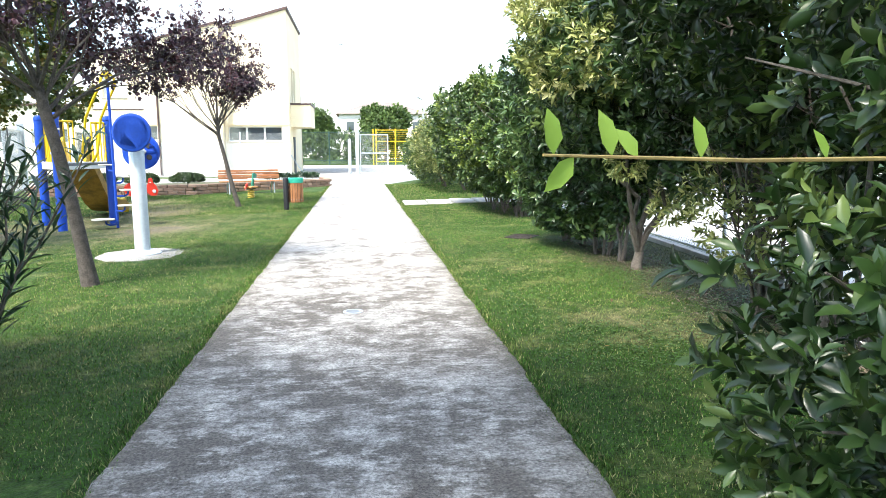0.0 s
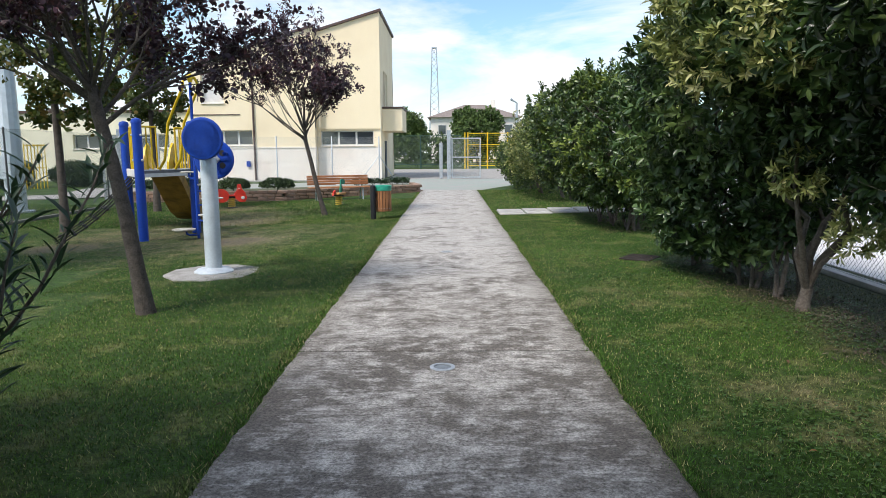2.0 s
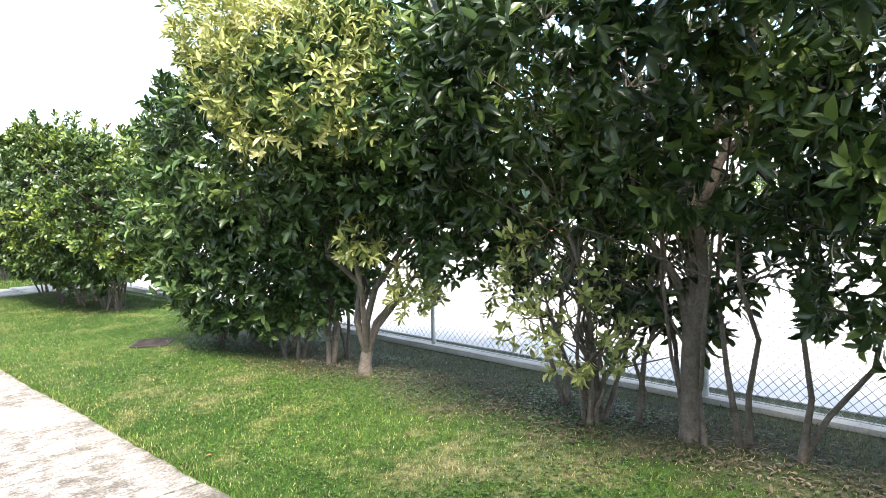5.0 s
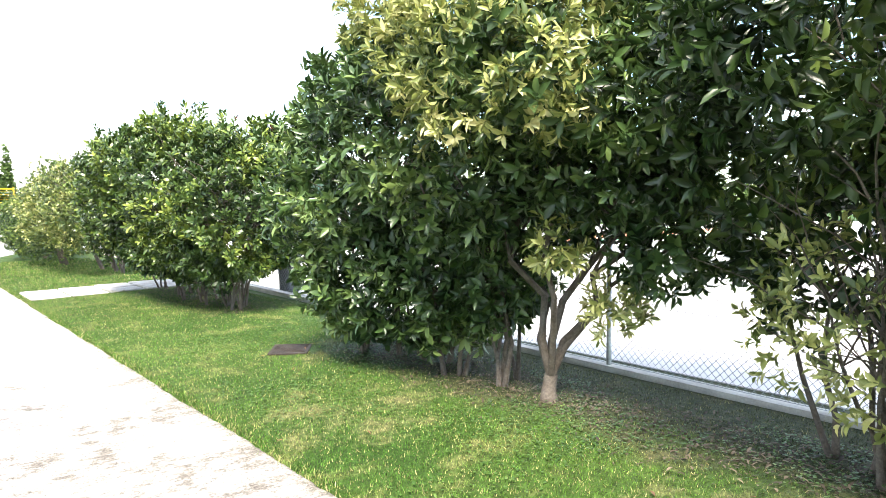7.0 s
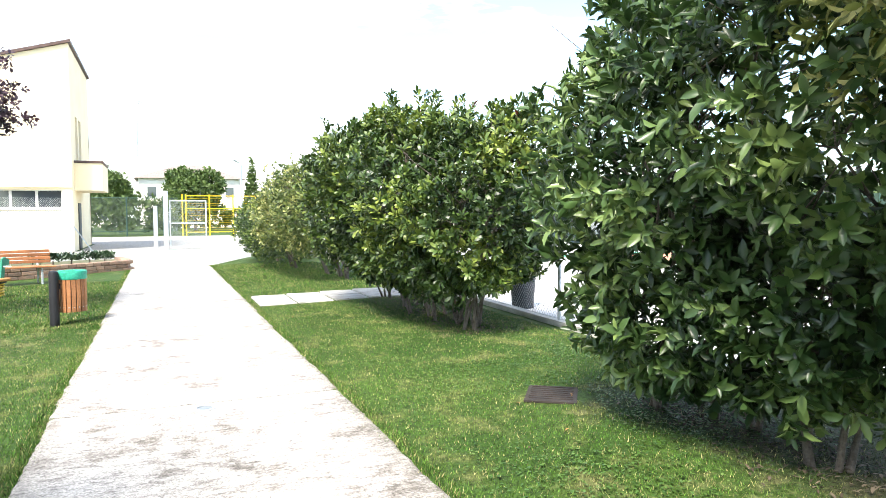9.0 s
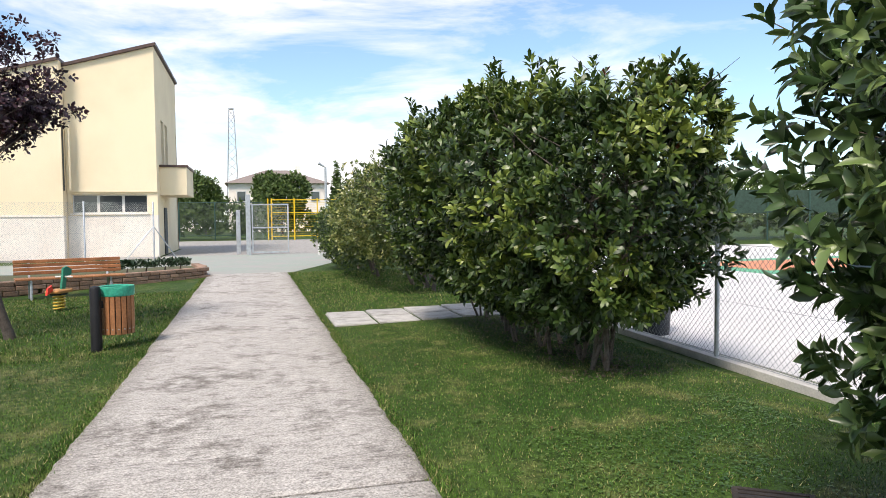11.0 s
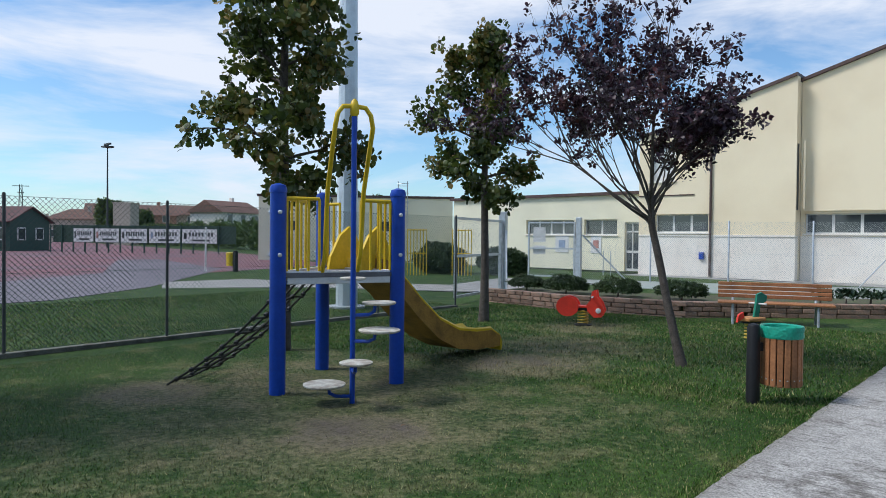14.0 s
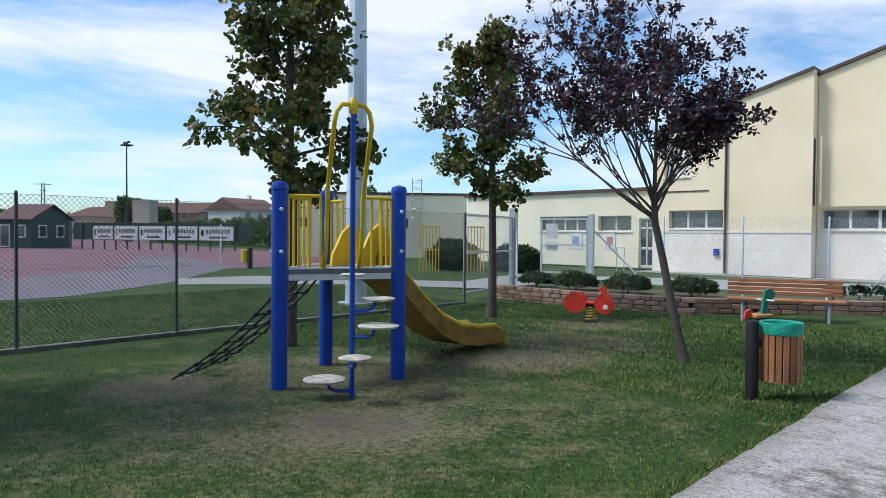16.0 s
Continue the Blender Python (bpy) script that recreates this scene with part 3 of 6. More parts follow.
# ---- the building ----
def wall_parts(parent, x0, x1, yf, z0, z1, openings, material, label="", depth=0.35):
    """A wall that faces -y, from x0 to x1, with openings (x0, x1, z0, z1) left through it."""
    xs = sorted({x0, x1, *[o[0] for o in openings], *[o[1] for o in openings]})
    for a, b in zip(xs[:-1], xs[1:]):
        cut = sorted([(o[2], o[3]) for o in openings if o[0] <= a + 1e-6 and o[1] >= b - 1e-6])
        z = z0
        for c, d in cut + [(z1, z1)]:
            if c > z:
                part("wall", Geo().box(a, b, yf, yf + depth, z, c), material, parent, label)
            z = max(z, d)


def window_unit(parent, x0, x1, yf, z0, z1, lights, name="window", blind=None, fr=0.05):
    """A row of lights in an aluminium frame, set back from the wall's face."""
    w = part(name, Geo().box(x0 - 0.06, x1 + 0.06, yf - 0.06, yf + 0.16, z0 - 0.07, z0 - 0.002, 0.01), M_WALLB, parent, "pale concrete window sill")
    y = yf + 0.2
    step = (x1 - x0) / lights
    for i in range(lights):
        a, b = x0 + i * step, x0 + (i + 1) * step
        g = Geo()
        g.box(a, a + fr, y, y + 0.06, z0, z1).box(b - fr, b, y, y + 0.06, z0, z1)
        g.box(a + fr, b - fr, y, y + 0.06, z0, z0 + fr).box(a + fr, b - fr, y, y + 0.06, z1 - fr, z1)
        part("window_frame", g, M_FRAME, w, "white aluminium frame")
        part("pane", Geo().box(a + fr, b - fr, y + 0.025, y + 0.035, z0 + fr, z1 - fr), M_GLASS, w)
        if blind and i in blind:
            part("blind", Geo().box(a + fr, b - fr, y + 0.006, y + 0.02, z0 + fr + 0.1 * (i % 2), z1 - fr), M_FRAME, w, "drawn pale blind")
    return w


building = thing("community_building", pose(0, 0, 0), "cream rendered two-storey building with a slanting roof", "building")
YR, YL, XC = 38.65, 38.05, -3.65
ZS = 1.75
# end block under the high slope
wall_parts(building, -7.05, XC, YR, -0.3, ZS, [], M_WALLB, "white lower wall")
wall_parts(building, -7.05, XC, YR, ZS, 2.72, [(-6.9, -4.05, 1.85, 2.62)], M_WALL)
R_TOP = Geo().add([(-7.05, YR - 0.08, 2.72), (XC, YR - 0.08, 2.72), (XC, YR - 0.08, 8.72), (-7.05, YR - 0.08, 7.72), (-7.05, YR + 0.35, 2.72), (XC, YR + 0.35, 2.72), (XC, YR + 0.35, 8.72), (-7.05, YR + 0.35, 7.72)],
                  [(0, 1, 2, 3), (7, 6, 5, 4), (0, 4, 5, 1), (1, 5, 6, 2), (2, 6, 7, 3), (3, 7, 4, 0)])
part("wall", R_TOP, M_WALL, building)
window_unit(building, -6.9, -4.05, YR, 1.85, 2.62, 3)
# long block
wall_parts(building, -13.5, -7.07, YL, -0.3, ZS, [], M_WALLB, "white lower wall")
wall_parts(building, -13.5, -7.07, YL, ZS, 5.95, [(-12.75, -10.4, 1.88, 2.66), (-13.0, -11.85, 4.1, 5.75)], M_WALL)
for xa, xb, za, zb in ((-13.5, -10.25, 6.02, 6.86), (-10.25, -7.07, 6.98, 7.88)):
    part("wall", Geo().add([(xa, YL, 5.95), (xb, YL, 5.95), (xb, YL, zb), (xa, YL, za), (xa, YL + 0.35, 5.95), (xb, YL + 0.35, 5.95), (xb, YL + 0.35, zb), (xa, YL + 0.35, za)],
                           [(0, 1, 2, 3), (7, 6, 5, 4), (0, 4, 5, 1), (1, 5, 6, 2), (2, 6, 7, 3), (3, 7, 4, 0)]), M_WALL, building)
    part("roof", Geo().add([(xa, YL - 0.1, za), (xb, YL - 0.1, zb), (xb, 46.9, zb), (xa, 46.9, za), (xa, YL - 0.1, za + 0.12), (xb, YL - 0.1, zb + 0.12), (xb, 46.9, zb + 0.12), (xa, 46.9, za + 0.12)],
                           [(3, 2, 1, 0), (4, 5, 6, 7), (0, 1, 5, 4), (1, 2, 6, 5), (2, 3, 7, 6), (3, 0, 4, 7)]), M_ROOF, building, "brown sheet metal roof edge")
part("roof", Geo().add([(-7.07, YR - 0.2, 7.72), (XC + 0.1, YR - 0.2, 8.76), (XC + 0.1, 46.9, 8.76), (-7.07, 46.9, 7.72), (-7.07, YR - 0.2, 7.84), (XC + 0.1, YR - 0.2, 8.88), (XC + 0.1, 46.9, 8.88), (-7.07, 46.9, 7.84)],
                       [(3, 2, 1, 0), (4, 5, 6, 7), (0, 1, 5, 4), (1, 2, 6, 5), (2, 3, 7, 6), (3, 0, 4, 7)]), M_ROOF, building, "brown sheet metal roof edge")
window_unit(building, -12.75, -10.4, YL, 1.88, 2.66, 3)
window_unit(building, -13.0, -11.85, YL, 4.1, 5.75, 1, blind=(0,))
part("wall", Geo().box(-13.5, -13.2, YL + 0.352, 46.8, 0, 6.0), M_WALL, building)
part("wall", Geo().box(-13.5, XC, 46.5, 46.8, 0, 6.0), M_WALL, building)
part("wall", Geo().box(-7.42, -7.07, YL + 0.352, 39.4, -0.3, 7.7), M_WALL, building)
# thin dark strip on the side wall of the recess
part("window", Geo().box(-7.066, -7.056, YL + 0.08, YL + 0.3, 2.75, 5.3), M_DKPOST, building, "narrow dark upright strip in the recess")
# gable side towards the gate
for y0, y1, z0, z1 in ((YR + 0.352, 40.35, 0, 8.7), (40.35, 41.35, 0, 4.0), (40.35, 41.35, 5.95, 8.7), (41.35, 41.75, 0, 8.7), (41.75, 42.75, 0, 4.0), (41.75, 42.75, 5.95, 8.7), (42.75, 46.8, 0, 8.7)):
    part("wall", Geo().box(XC - 0.35, XC, y0, y1, z0, z1), M_WALL, building)
for y in (40.35, 41.75):
    w = part("window", Geo().box(XC - 0.16, XC - 0.1, y, y + 1.0, 4.0, 4.05), M_DKPOST, building, "tall dark window")
    part("pane", Geo().box(XC - 0.2, XC - 0.19, y + 0.05, y + 0.95, 4.06, 5.9), M_GLASS, w)
    fg = Geo().box(XC - 0.21, XC - 0.12, y, y + 0.05, 4.05, 5.95).box(XC - 0.21, XC - 0.12, y + 0.95, y + 1.0, 4.05, 5.95).box(XC - 0.21, XC - 0.12, y + 0.05, y + 0.95, 5.9, 5.95)
    part("window_frame", fg, M_FRAME, w)
bal = part("balcony", Geo().box(XC, XC + 1.1, 39.5, 42.9, 2.62, 3.82, 0.01), M_WALL, building, "boxed cream balcony")
part("coping", Geo().box(XC, XC + 1.16, 39.44, 42.96, 3.822, 3.92, 0.01), M_ROOF, bal, "dark brown coping")
part("door", Geo().box(XC, XC + 0.05, 40.6, 41.5, 0.02, 2.1, 0.01), M_DKPOST, building, "dark side door")
part("downpipe", Geo().tube([(-10.3, YL - 0.06, 0.05), (-10.3, YL - 0.06, 6.9)], 0.05, 10), M_ROOF, building, "brown downpipe", True)
part("downpipe", Geo().tube([(XC - 3.2, YL + 0.25, 2.8), (XC - 3.2, YL + 0.25, 5.4)], 0.04, 8), M_WALL, building, "", True)
part("meter_box", Geo().box(-10.75, -10.55, YL - 0.1, YL, 0.75, 1.05, 0.01), M_BLUE, building, "small blue meter box")
part("string_course", Geo().box(-13.5, -7.07, YL - 0.03, YL, ZS - 0.04, ZS + 0.03), M_WALLB, building)
part("string_course", Geo().box(-13.5, -11.0, YL - 0.03, YL, 3.45, 3.5), M_ROOF, building)
# low wing
YW = 40.3
LOW = [(-21.2, -18.2, 1.78, 2.55), (-17.6, -15.75, 1.78, 2.55), (-15.35, -14.4, 0, 2.4)]
wall_parts(building, -26.5, -13.502, YW, -0.3, 3.75, LOW, M_WALLC, "light cream wall of the low wing")
part("roof", Geo().box(-26.7, -13.502, YW - 0.15, 46.9, 3.752, 3.9), M_ROOF, building, "brown sheet metal roof edge")
part("wall", Geo().box(-26.5, -26.2, YW + 0.352, 46.8, 0, 3.75), M_WALLC, building)
window_unit(building, -21.2, -18.2, YW, 1.78, 2.55, 4)
window_unit(building, -17.6, -15.75, YW, 1.78, 2.55, 2)
gdoor = part("door", Geo().box(-15.35, -15.28, YW + 0.1, YW + 0.18, 0.02, 2.4).box(-14.47, -14.4, YW + 0.1, YW + 0.18, 0.02, 2.4).box(-15.28, -14.47, YW + 0.1, YW + 0.18, 2.33, 2.4)
             .box(-15.28, -14.47, YW + 0.1, YW + 0.18, 1.9, 1.98).box(-15.28, -14.47, YW + 0.1, YW + 0.18, 0.9, 1.02).box(-15.28, -14.47, YW + 0.1, YW + 0.18, 0.02, 0.14).box(-15.0, -14.94, YW + 0.1, YW + 0.18, 0.14, 2.33), M_FRAME, building, "white framed glazed door")
part("pane", Geo().box(-15.28, -14.47, YW + 0.135, YW + 0.145, 0.14, 2.33), M_GLASS, gdoor)
for x, c, w in ((-18.9, mat("faded_blue", (0.30, 0.37, 0.50), 0.7, var=0.2), 0.8), (-16.9, mat("faded_red", (0.50, 0.24, 0.20), 0.7, var=0.2), 0.6)):
    cr = part("emblem", Geo().prism([(x - w / 2, 0), (x + w / 2, 0), (x + w / 2, 0.02), (x - w / 2, 0.02)], 0.85, 1.75), M_WHITE, building, "club crest board on the wall")
    cr.location.y = YW - 0.025
    e2 = part("shield", Geo().prism([(x - w / 4, 0), (x + w / 4, 0), (x + w / 4, 0.012), (x - w / 4, 0.012)], 1.1, 1.5), c, cr)
    e2.location.y = -0.014

annex = thing("annex_building", pose(-37.6, 34.0, 0, 0, 0, math.degrees(math.atan2(9.3, 8.3))), "low cream outbuilding with a flat roof", "building")
wall_parts(annex, 0, 12.5, 0, -0.3, 4.1, [(1.2, 2.4, 1.9, 2.6), (7.5, 8.7, 1.9, 2.6)], M_WALLC)
part("wall", Geo().box(0, 12.5, 5.7, 6.0, 0, 4.1), M_WALLC, annex)
for xa in (0, 12.2):
    part("wall", Geo().box(xa, xa + 0.3, 0.352, 5.7, 0, 4.1), M_WALLC, annex)
part("roof", Geo().box(-0.1, 12.6, -0.1, 6.1, 4.102, 4.25), M_ROOF, annex)
window_unit(annex, 1.2, 2.4, 0, 1.9, 2.6, 2)
window_unit(annex, 7.5, 8.7, 0, 1.9, 2.6, 2)
lad = part("ladder_cage", Geo().tube([(8.9, -0.25, 0.4), (8.9, -0.25, 5.2)], 0.03, 6).tube([(9.5, -0.25, 0.4), (9.5, -0.25, 5.2)], 0.03, 6), M_GALV, annex, "galvanised caged ladder")
for i in range(14):
    part("rung", Geo().tube([(8.9, -0.25, 0.6 + i * 0.33), (9.5, -0.25, 0.6 + i * 0.33)], 0.018, 6), M_GALV, lad)
for z in (2.6, 3.2, 3.8, 4.4, 5.0):
    part("hoop", Geo().tube([(8.9, -0.25, z), (8.85, -0.7, z), (9.2, -0.95, z), (9.55, -0.7, z), (9.5, -0.25, z)], 0.02, 6), M_GALV, lad)


# ---- fences ----
def chain_link(p, q, z0, z1, pitch, r):
    """Diamond wire netting between p and q as crossing wires."""
    p, q = Vector((*p, 0)), Vector((*q, 0))
    L, H = (q - p).length, z1 - z0
    d = (q - p).normalized()
    nrm = Vector((-d.y, d.x, 0))
    V, F = [], []
    n = int((L + H) / pitch)
    for s in (1, -1):
        for i in range(n + 1):
            u = i * pitch - (H if s > 0 else 0)
            a, b = (u, 0.0), (u + s * H, H)
            if s < 0:
                a, b = (u, 0.0), (u - H, H)
            (ua, za), (ub, zb) = a, b
            if ua > ub:
                (ua, za), (ub, zb) = (ub, zb), (ua, za)
            if ub <= 0 or ua >= L:
                continue
            k = (zb - za) / (ub - ua)
            if ua < 0:
                za, ua = za - k * ua, 0
            if ub > L:
                zb, ub = zb - k * (ub - L), L
            A, B = p + d * ua + Vector((0, 0, z0 + za)), p + d * ub + Vector((0, 0, z0 + zb))
            w = (B - A).normalized().cross(nrm) * r
            o = nrm * r * (1.0 if s > 0 else -1.0)
            k0 = len(V)
            V += [A + w + o, A - w + o, A - o * 0.9 + o, B + w + o, B - w + o, B - o * 0.9 + o]
            F += [(k0, k0 + 1, k0 + 4, k0 + 3), (k0 + 1, k0 + 2, k0 + 5, k0 + 4), (k0 + 2, k0, k0 + 3, k0 + 5)]
    g = Geo()
    g.v, g.f = [tuple(v) for v in V], F
    return g


def post_fence(name, pts, h, label, post_mat, wire_mat, pr=0.022, pitch=0.075, r=0.003, z0=-0.03, lines=(0.0, 0.5, 1.0)):
    """A wire fence along pts, which are its posts."""
    f = thing(name, pose(0, 0, 0), label, "fence")
    for x, y in pts:
        ps = part("post", Geo().tube([(x, y, -0.25), (x, y, h + 0.03), (x, y, h + 0.045)], [pr, pr, pr * 0.6], 10), post_mat, f, "", True)
    for a, b in zip(pts[:-1], pts[1:]):
        part("wire_mesh", chain_link(a, b, z0, h, pitch, r), wire_mat, f)
    for s in lines:
        z = z0 + (h - z0) * s
        g = Geo()
        for a, b in zip(pts[:-1], pts[1:]):
            g.tube([(*a, z), (*b, z)], r * 1.25, 4)
        part("line_wire", g, wire_mat, f)
    return f


LP = [(-9.45 - 0.035 * (y - 3.4), y) for y in (1.15, 3.4, 5.65, 7.9, 10.15, 12.4, 14.65, 16.95, 19.25, 21.8)]
post_fence("chain_link_fence", LP, 2.03, "dark chain-link fence on a low concrete kerb beside the playground", M_DKPOST, M_WIRED)
kerb = structure("kerb", Geo().prism([(-9.44, 1.0), (-9.30, 1.0), (-10.02, 21.8), (-10.16, 21.8)], -0.3, -0.05), mat("mossy_kerb", (0.15, 0.15, 0.125), 0.95, var=0.3, scale=4, bump=0.4), "low concrete kerb under the fence")
RP = [(4.27 + 0.035 * (y - 4.8), y) for y in (-3.8, -0.9, 2.0, 4.9, 7.85, 10.75, 13.65, 16.55, 19.45, 22.35, 25.25, 28.15, 31.05, 33.95)]
post_fence("low_chain_link_fence", RP, 1.2, "low galvanised chain-link fence between the shrubs and the court", M_GALV, M_WIRE, 0.024, 0.07, 0.0024, 0.09)
structure("kerb_court", Geo().prism([(3.9, -4), (4.05, -4), (5.38, 34), (5.23, 34)], -0.1, 0.075), mat("pale_kerb", (0.5, 0.49, 0.46), 0.9, var=0.15, scale=4), "concrete kerb under the low fence")
FP = [(-12.95, 32.2), (-10.6, 33.15), (-8.15, 34.1), (-5.7, 35.05), (-3.5, 36.0)]
yf = post_fence("building_fence", FP, 2.2, "grey chain-link fence in front of the building", M_GALV, M_WIRE, 0.03, 0.075, 0.0018)
part("brace", Geo().tube([(-3.5, 36.0, 1.3), (-4.45, 35.62, 0.03)], 0.02, 8), M_GALV, yf)
part("brace", Geo().tube([(-3.5, 36.0, 1.3), (-2.75, 36.6, 0.03)], 0.02, 8), M_GALV, yf)
part("brace", Geo().tube([(-12.9, 32.25, 1.7), (-11.4, 32.85, 0.03)], 0.03, 8), M_GALV, yf)


def gate_leaf(name, p, q, h, label, post_r=0.09, post_h=2.35, mesh=True, col=None, both=False, sheet=0.0):
    """A framed gate leaf of wire netting, hung on a square post at p, its free end at q."""
    col = col or M_GALV
    p, q = Vector((*p, 0)), Vector((*q, 0))
    L, d = (q - p).length, (q - p).normalized()
    m = Matrix.Translation(p) @ Matrix.Rotation(math.atan2(d.y, d.x), 4, "Z")
    g = thing(name, m, label, "gate")
    for x in ([0, L + 0.2] if both else [0]):
        pst = part("gate_post", Geo().box(x - post_r, x + post_r, -post_r, post_r, 0, post_h, 0.012), col, g, "square steel gate post")
    a, b = post_r + 0.04, L
    fr = Geo()
    for x0, x1, z0, z1 in ((a, a + 0.06, 0.08, h), (b - 0.06, b, 0.08, h), (a + 0.06, b - 0.06, 0.08, 0.14), (a + 0.06, b - 0.06, h - 0.06, h), (a + 0.06, b - 0.06, h * 0.52, h * 0.52 + 0.06)):
        fr.box(x0, x1, -0.03, 0.03, z0, z1)
    part("gate_frame", fr, col, g)
    if mesh:
        part("wire_mesh", chain_link((a, 0), (b, 0), 0.1, h - 0.03, 0.06, 0.0022), M_WIRE, g)
    return g


gl = gate_leaf("playground_gate", (-11.25, 25.15), (-10.3, 22.0), 2.05, "open galvanised wire gate leaf with a stay", 0.1, 2.3)
part("brace", Geo().tube([(0.15, 0.15, 1.75), (1.7, 0.75, 0.02)], 0.025, 8), M_GALV, gl)
gr = gate_leaf("playground_gate", (-13.0, 32.15), (-15.0, 31.7), 2.2, "open galvanised wire gate leaf with notices on it", 0.1, 2.36)
for z0, z1 in ((1.42, 2.0), (0.95, 1.28)):
    nt_ = part("notice", Geo().box(1.35, 1.85, -0.05, -0.035, z0, z1), M_WHITE, gr, "white printed notice")
    part("print", Geo().box(1.48, 1.72, -0.056, -0.051, z0 + (z1 - z0) * 0.45, z0 + (z1 - z0) * 0.85), M_DKPOST, nt_)
gate_leaf("entrance_gate", (-0.02, 38.4), (1.68, 38.4), 2.2, "open grey steel entrance gate", 0.1, 2.6)
pz = thing("gate_pillar", pose(-0.45, 39.2, 0), "short grey steel post beside the gate", "post")
part("pillar", Geo().box(-0.09, 0.09, -0.09, 0.09, 0, 1.95, 0.015), M_GALV, pz)

yfence = thing("yellow_fence", pose(1.3, 60.0, 0), "tall yellow steel frame fence of a ball cage", "fence")
for x in (0, 0.25, 1.9, 3.6, 5.3, 7.0):
    part("post", Geo().box(x - 0.045, x + 0.045, -0.045, 0.045, 0, 3.1, 0.01), M_YEL, yfence)
for a, b in ((0.31, 1.84), (1.96, 3.54), (3.66, 5.24), (5.36, 6.94)):
    for z in (0.3, 2.05, 3.0):
        part("rail", Geo().box(a, b, -0.03, 0.03, z - 0.03, z + 0.03), M_YEL, yfence)
    bars = Geo()
    for i in range(14):
        bars.box(a, b, -0.006, 0.006, 0.45 + i * 0.18, 0.462 + i * 0.18)
    part("bars", bars, M_YEL, yfence)
gf = thing("green_fence", pose(-30, 61.2, 0), "tall dark green wire fence at the back of the yard", "fence")
for i in range(13):
    part("post", Geo().tube([(i * 2.5, 0, 0), (i * 2.5, 0, 2.9)], 0.05, 8), M_DKGREEN, gf)
part("wire_mesh", chain_link((0, 0), (31, 0), 0.1, 2.85, 0.16, 0.008), M_WIRED, gf)
for z in (0.4, 2.85):
    part("rail", Geo().tube([(0, 0, z), (31, 0, z)], 0.03, 6), M_DKGREEN, gf)
# ---- shrubs ----
def shrub(name, base, lobes, stems, leaf, label, size=0.085, width=0.36, density=60, k=7, bottom=-0.75, shell=0.4, stem_r=0.035, extra=None, fine=True, spikes=0):
    """A many-stemmed shrub: stems rise from its foot into its lobes, which carry whorls of leaves."""
    s = thing(name, on_ground(*base), label, "shrub", "shrubs along the low fence")
    o = np.array([base[0], base[1], 0.0])
    lob = [(a - base[0], b - base[1], c, d, e, f) for a, b, c, d, e, f in lobes]
    for i, (x, y) in enumerate(stems):
        x, y = x - base[0], y - base[1]
        near = sorted(lob, key=lambda l: (l[0] - x) ** 2 + (l[1] - y) ** 2)[:2]
        for j in range(2 if stem_r > 0.015 else 1):
            l = near[j % len(near)]
            top = (l[0] + random.uniform(-0.55, 0.55) * l[3], l[1] + random.uniform(-0.6, 0.6) * l[4], l[2] + l[5] * random.uniform(0.35, 0.75))
            pts = bent((x + random.uniform(-0.03, 0.03), y + random.uniform(-0.03, 0.03), -0.03), top, 0.25, 7, 0.06)
            r0 = stem_r * random.uniform(0.75, 1.15)
            tg = Geo().tube(pts, [r0 * (1.35 if q == 0 else 1 - 0.11 * q) for q in range(8)], 8)
            for q in (3, 4, 5, 6):
                for _ in range(2):
                    e = Vector(pts[q]) + Vector((random.uniform(-0.7, 0.7), random.uniform(-0.7, 0.7), random.uniform(0.1, 0.7)))
                    tg.tube(bent(pts[q], e, 0.1, 3, 0.06), [r0 * 0.42, r0 * 0.3, r0 * 0.2, r0 * 0.1], 5)
            part("stem", tg, M_STEM, s, "", True)
    P, D = lobes_sample(lob, density, shell, bottom)
    if spikes:
        top = P[:, 2] > np.quantile(P[:, 2], 0.80)
        idx = np.where(top)[0]
        idx = rng.choice(idx, min(spikes, len(idx)), replace=False)
        hh = rng.random(len(idx)) ** 2 * 0.30 + 0.04
        for fr in (0.35, 0.7, 1.0):
            P = np.concatenate([P, P[idx] + np.stack([rng.normal(size=len(idx)) * 0.03, rng.normal(size=len(idx)) * 0.03, hh * fr], 1)])
            D = np.concatenate([D, np.tile([0, 0, 1.0], (len(idx), 1))])
    v, f = rosettes(P, D, k, size, width, fine=fine)
    part("crown", np_mesh("crown", v, f, leaf), leaf, s)
    if extra:
        ex_lobes, ex_leaf, ex_size, ex_w, ex_den = extra
        P, D = lobes_sample([(a - base[0], b - base[1], c, d, e, f_) for a, b, c, d, e, f_ in ex_lobes], ex_den, 0.5, -0.9)
        v, f = rosettes(P, D, 7, ex_size, ex_w, fine=fine)
        part("pale_foliage", np_mesh("pale_foliage", v, f, ex_leaf), ex_leaf, s, "yellow-edged variegated shoots")
    return s


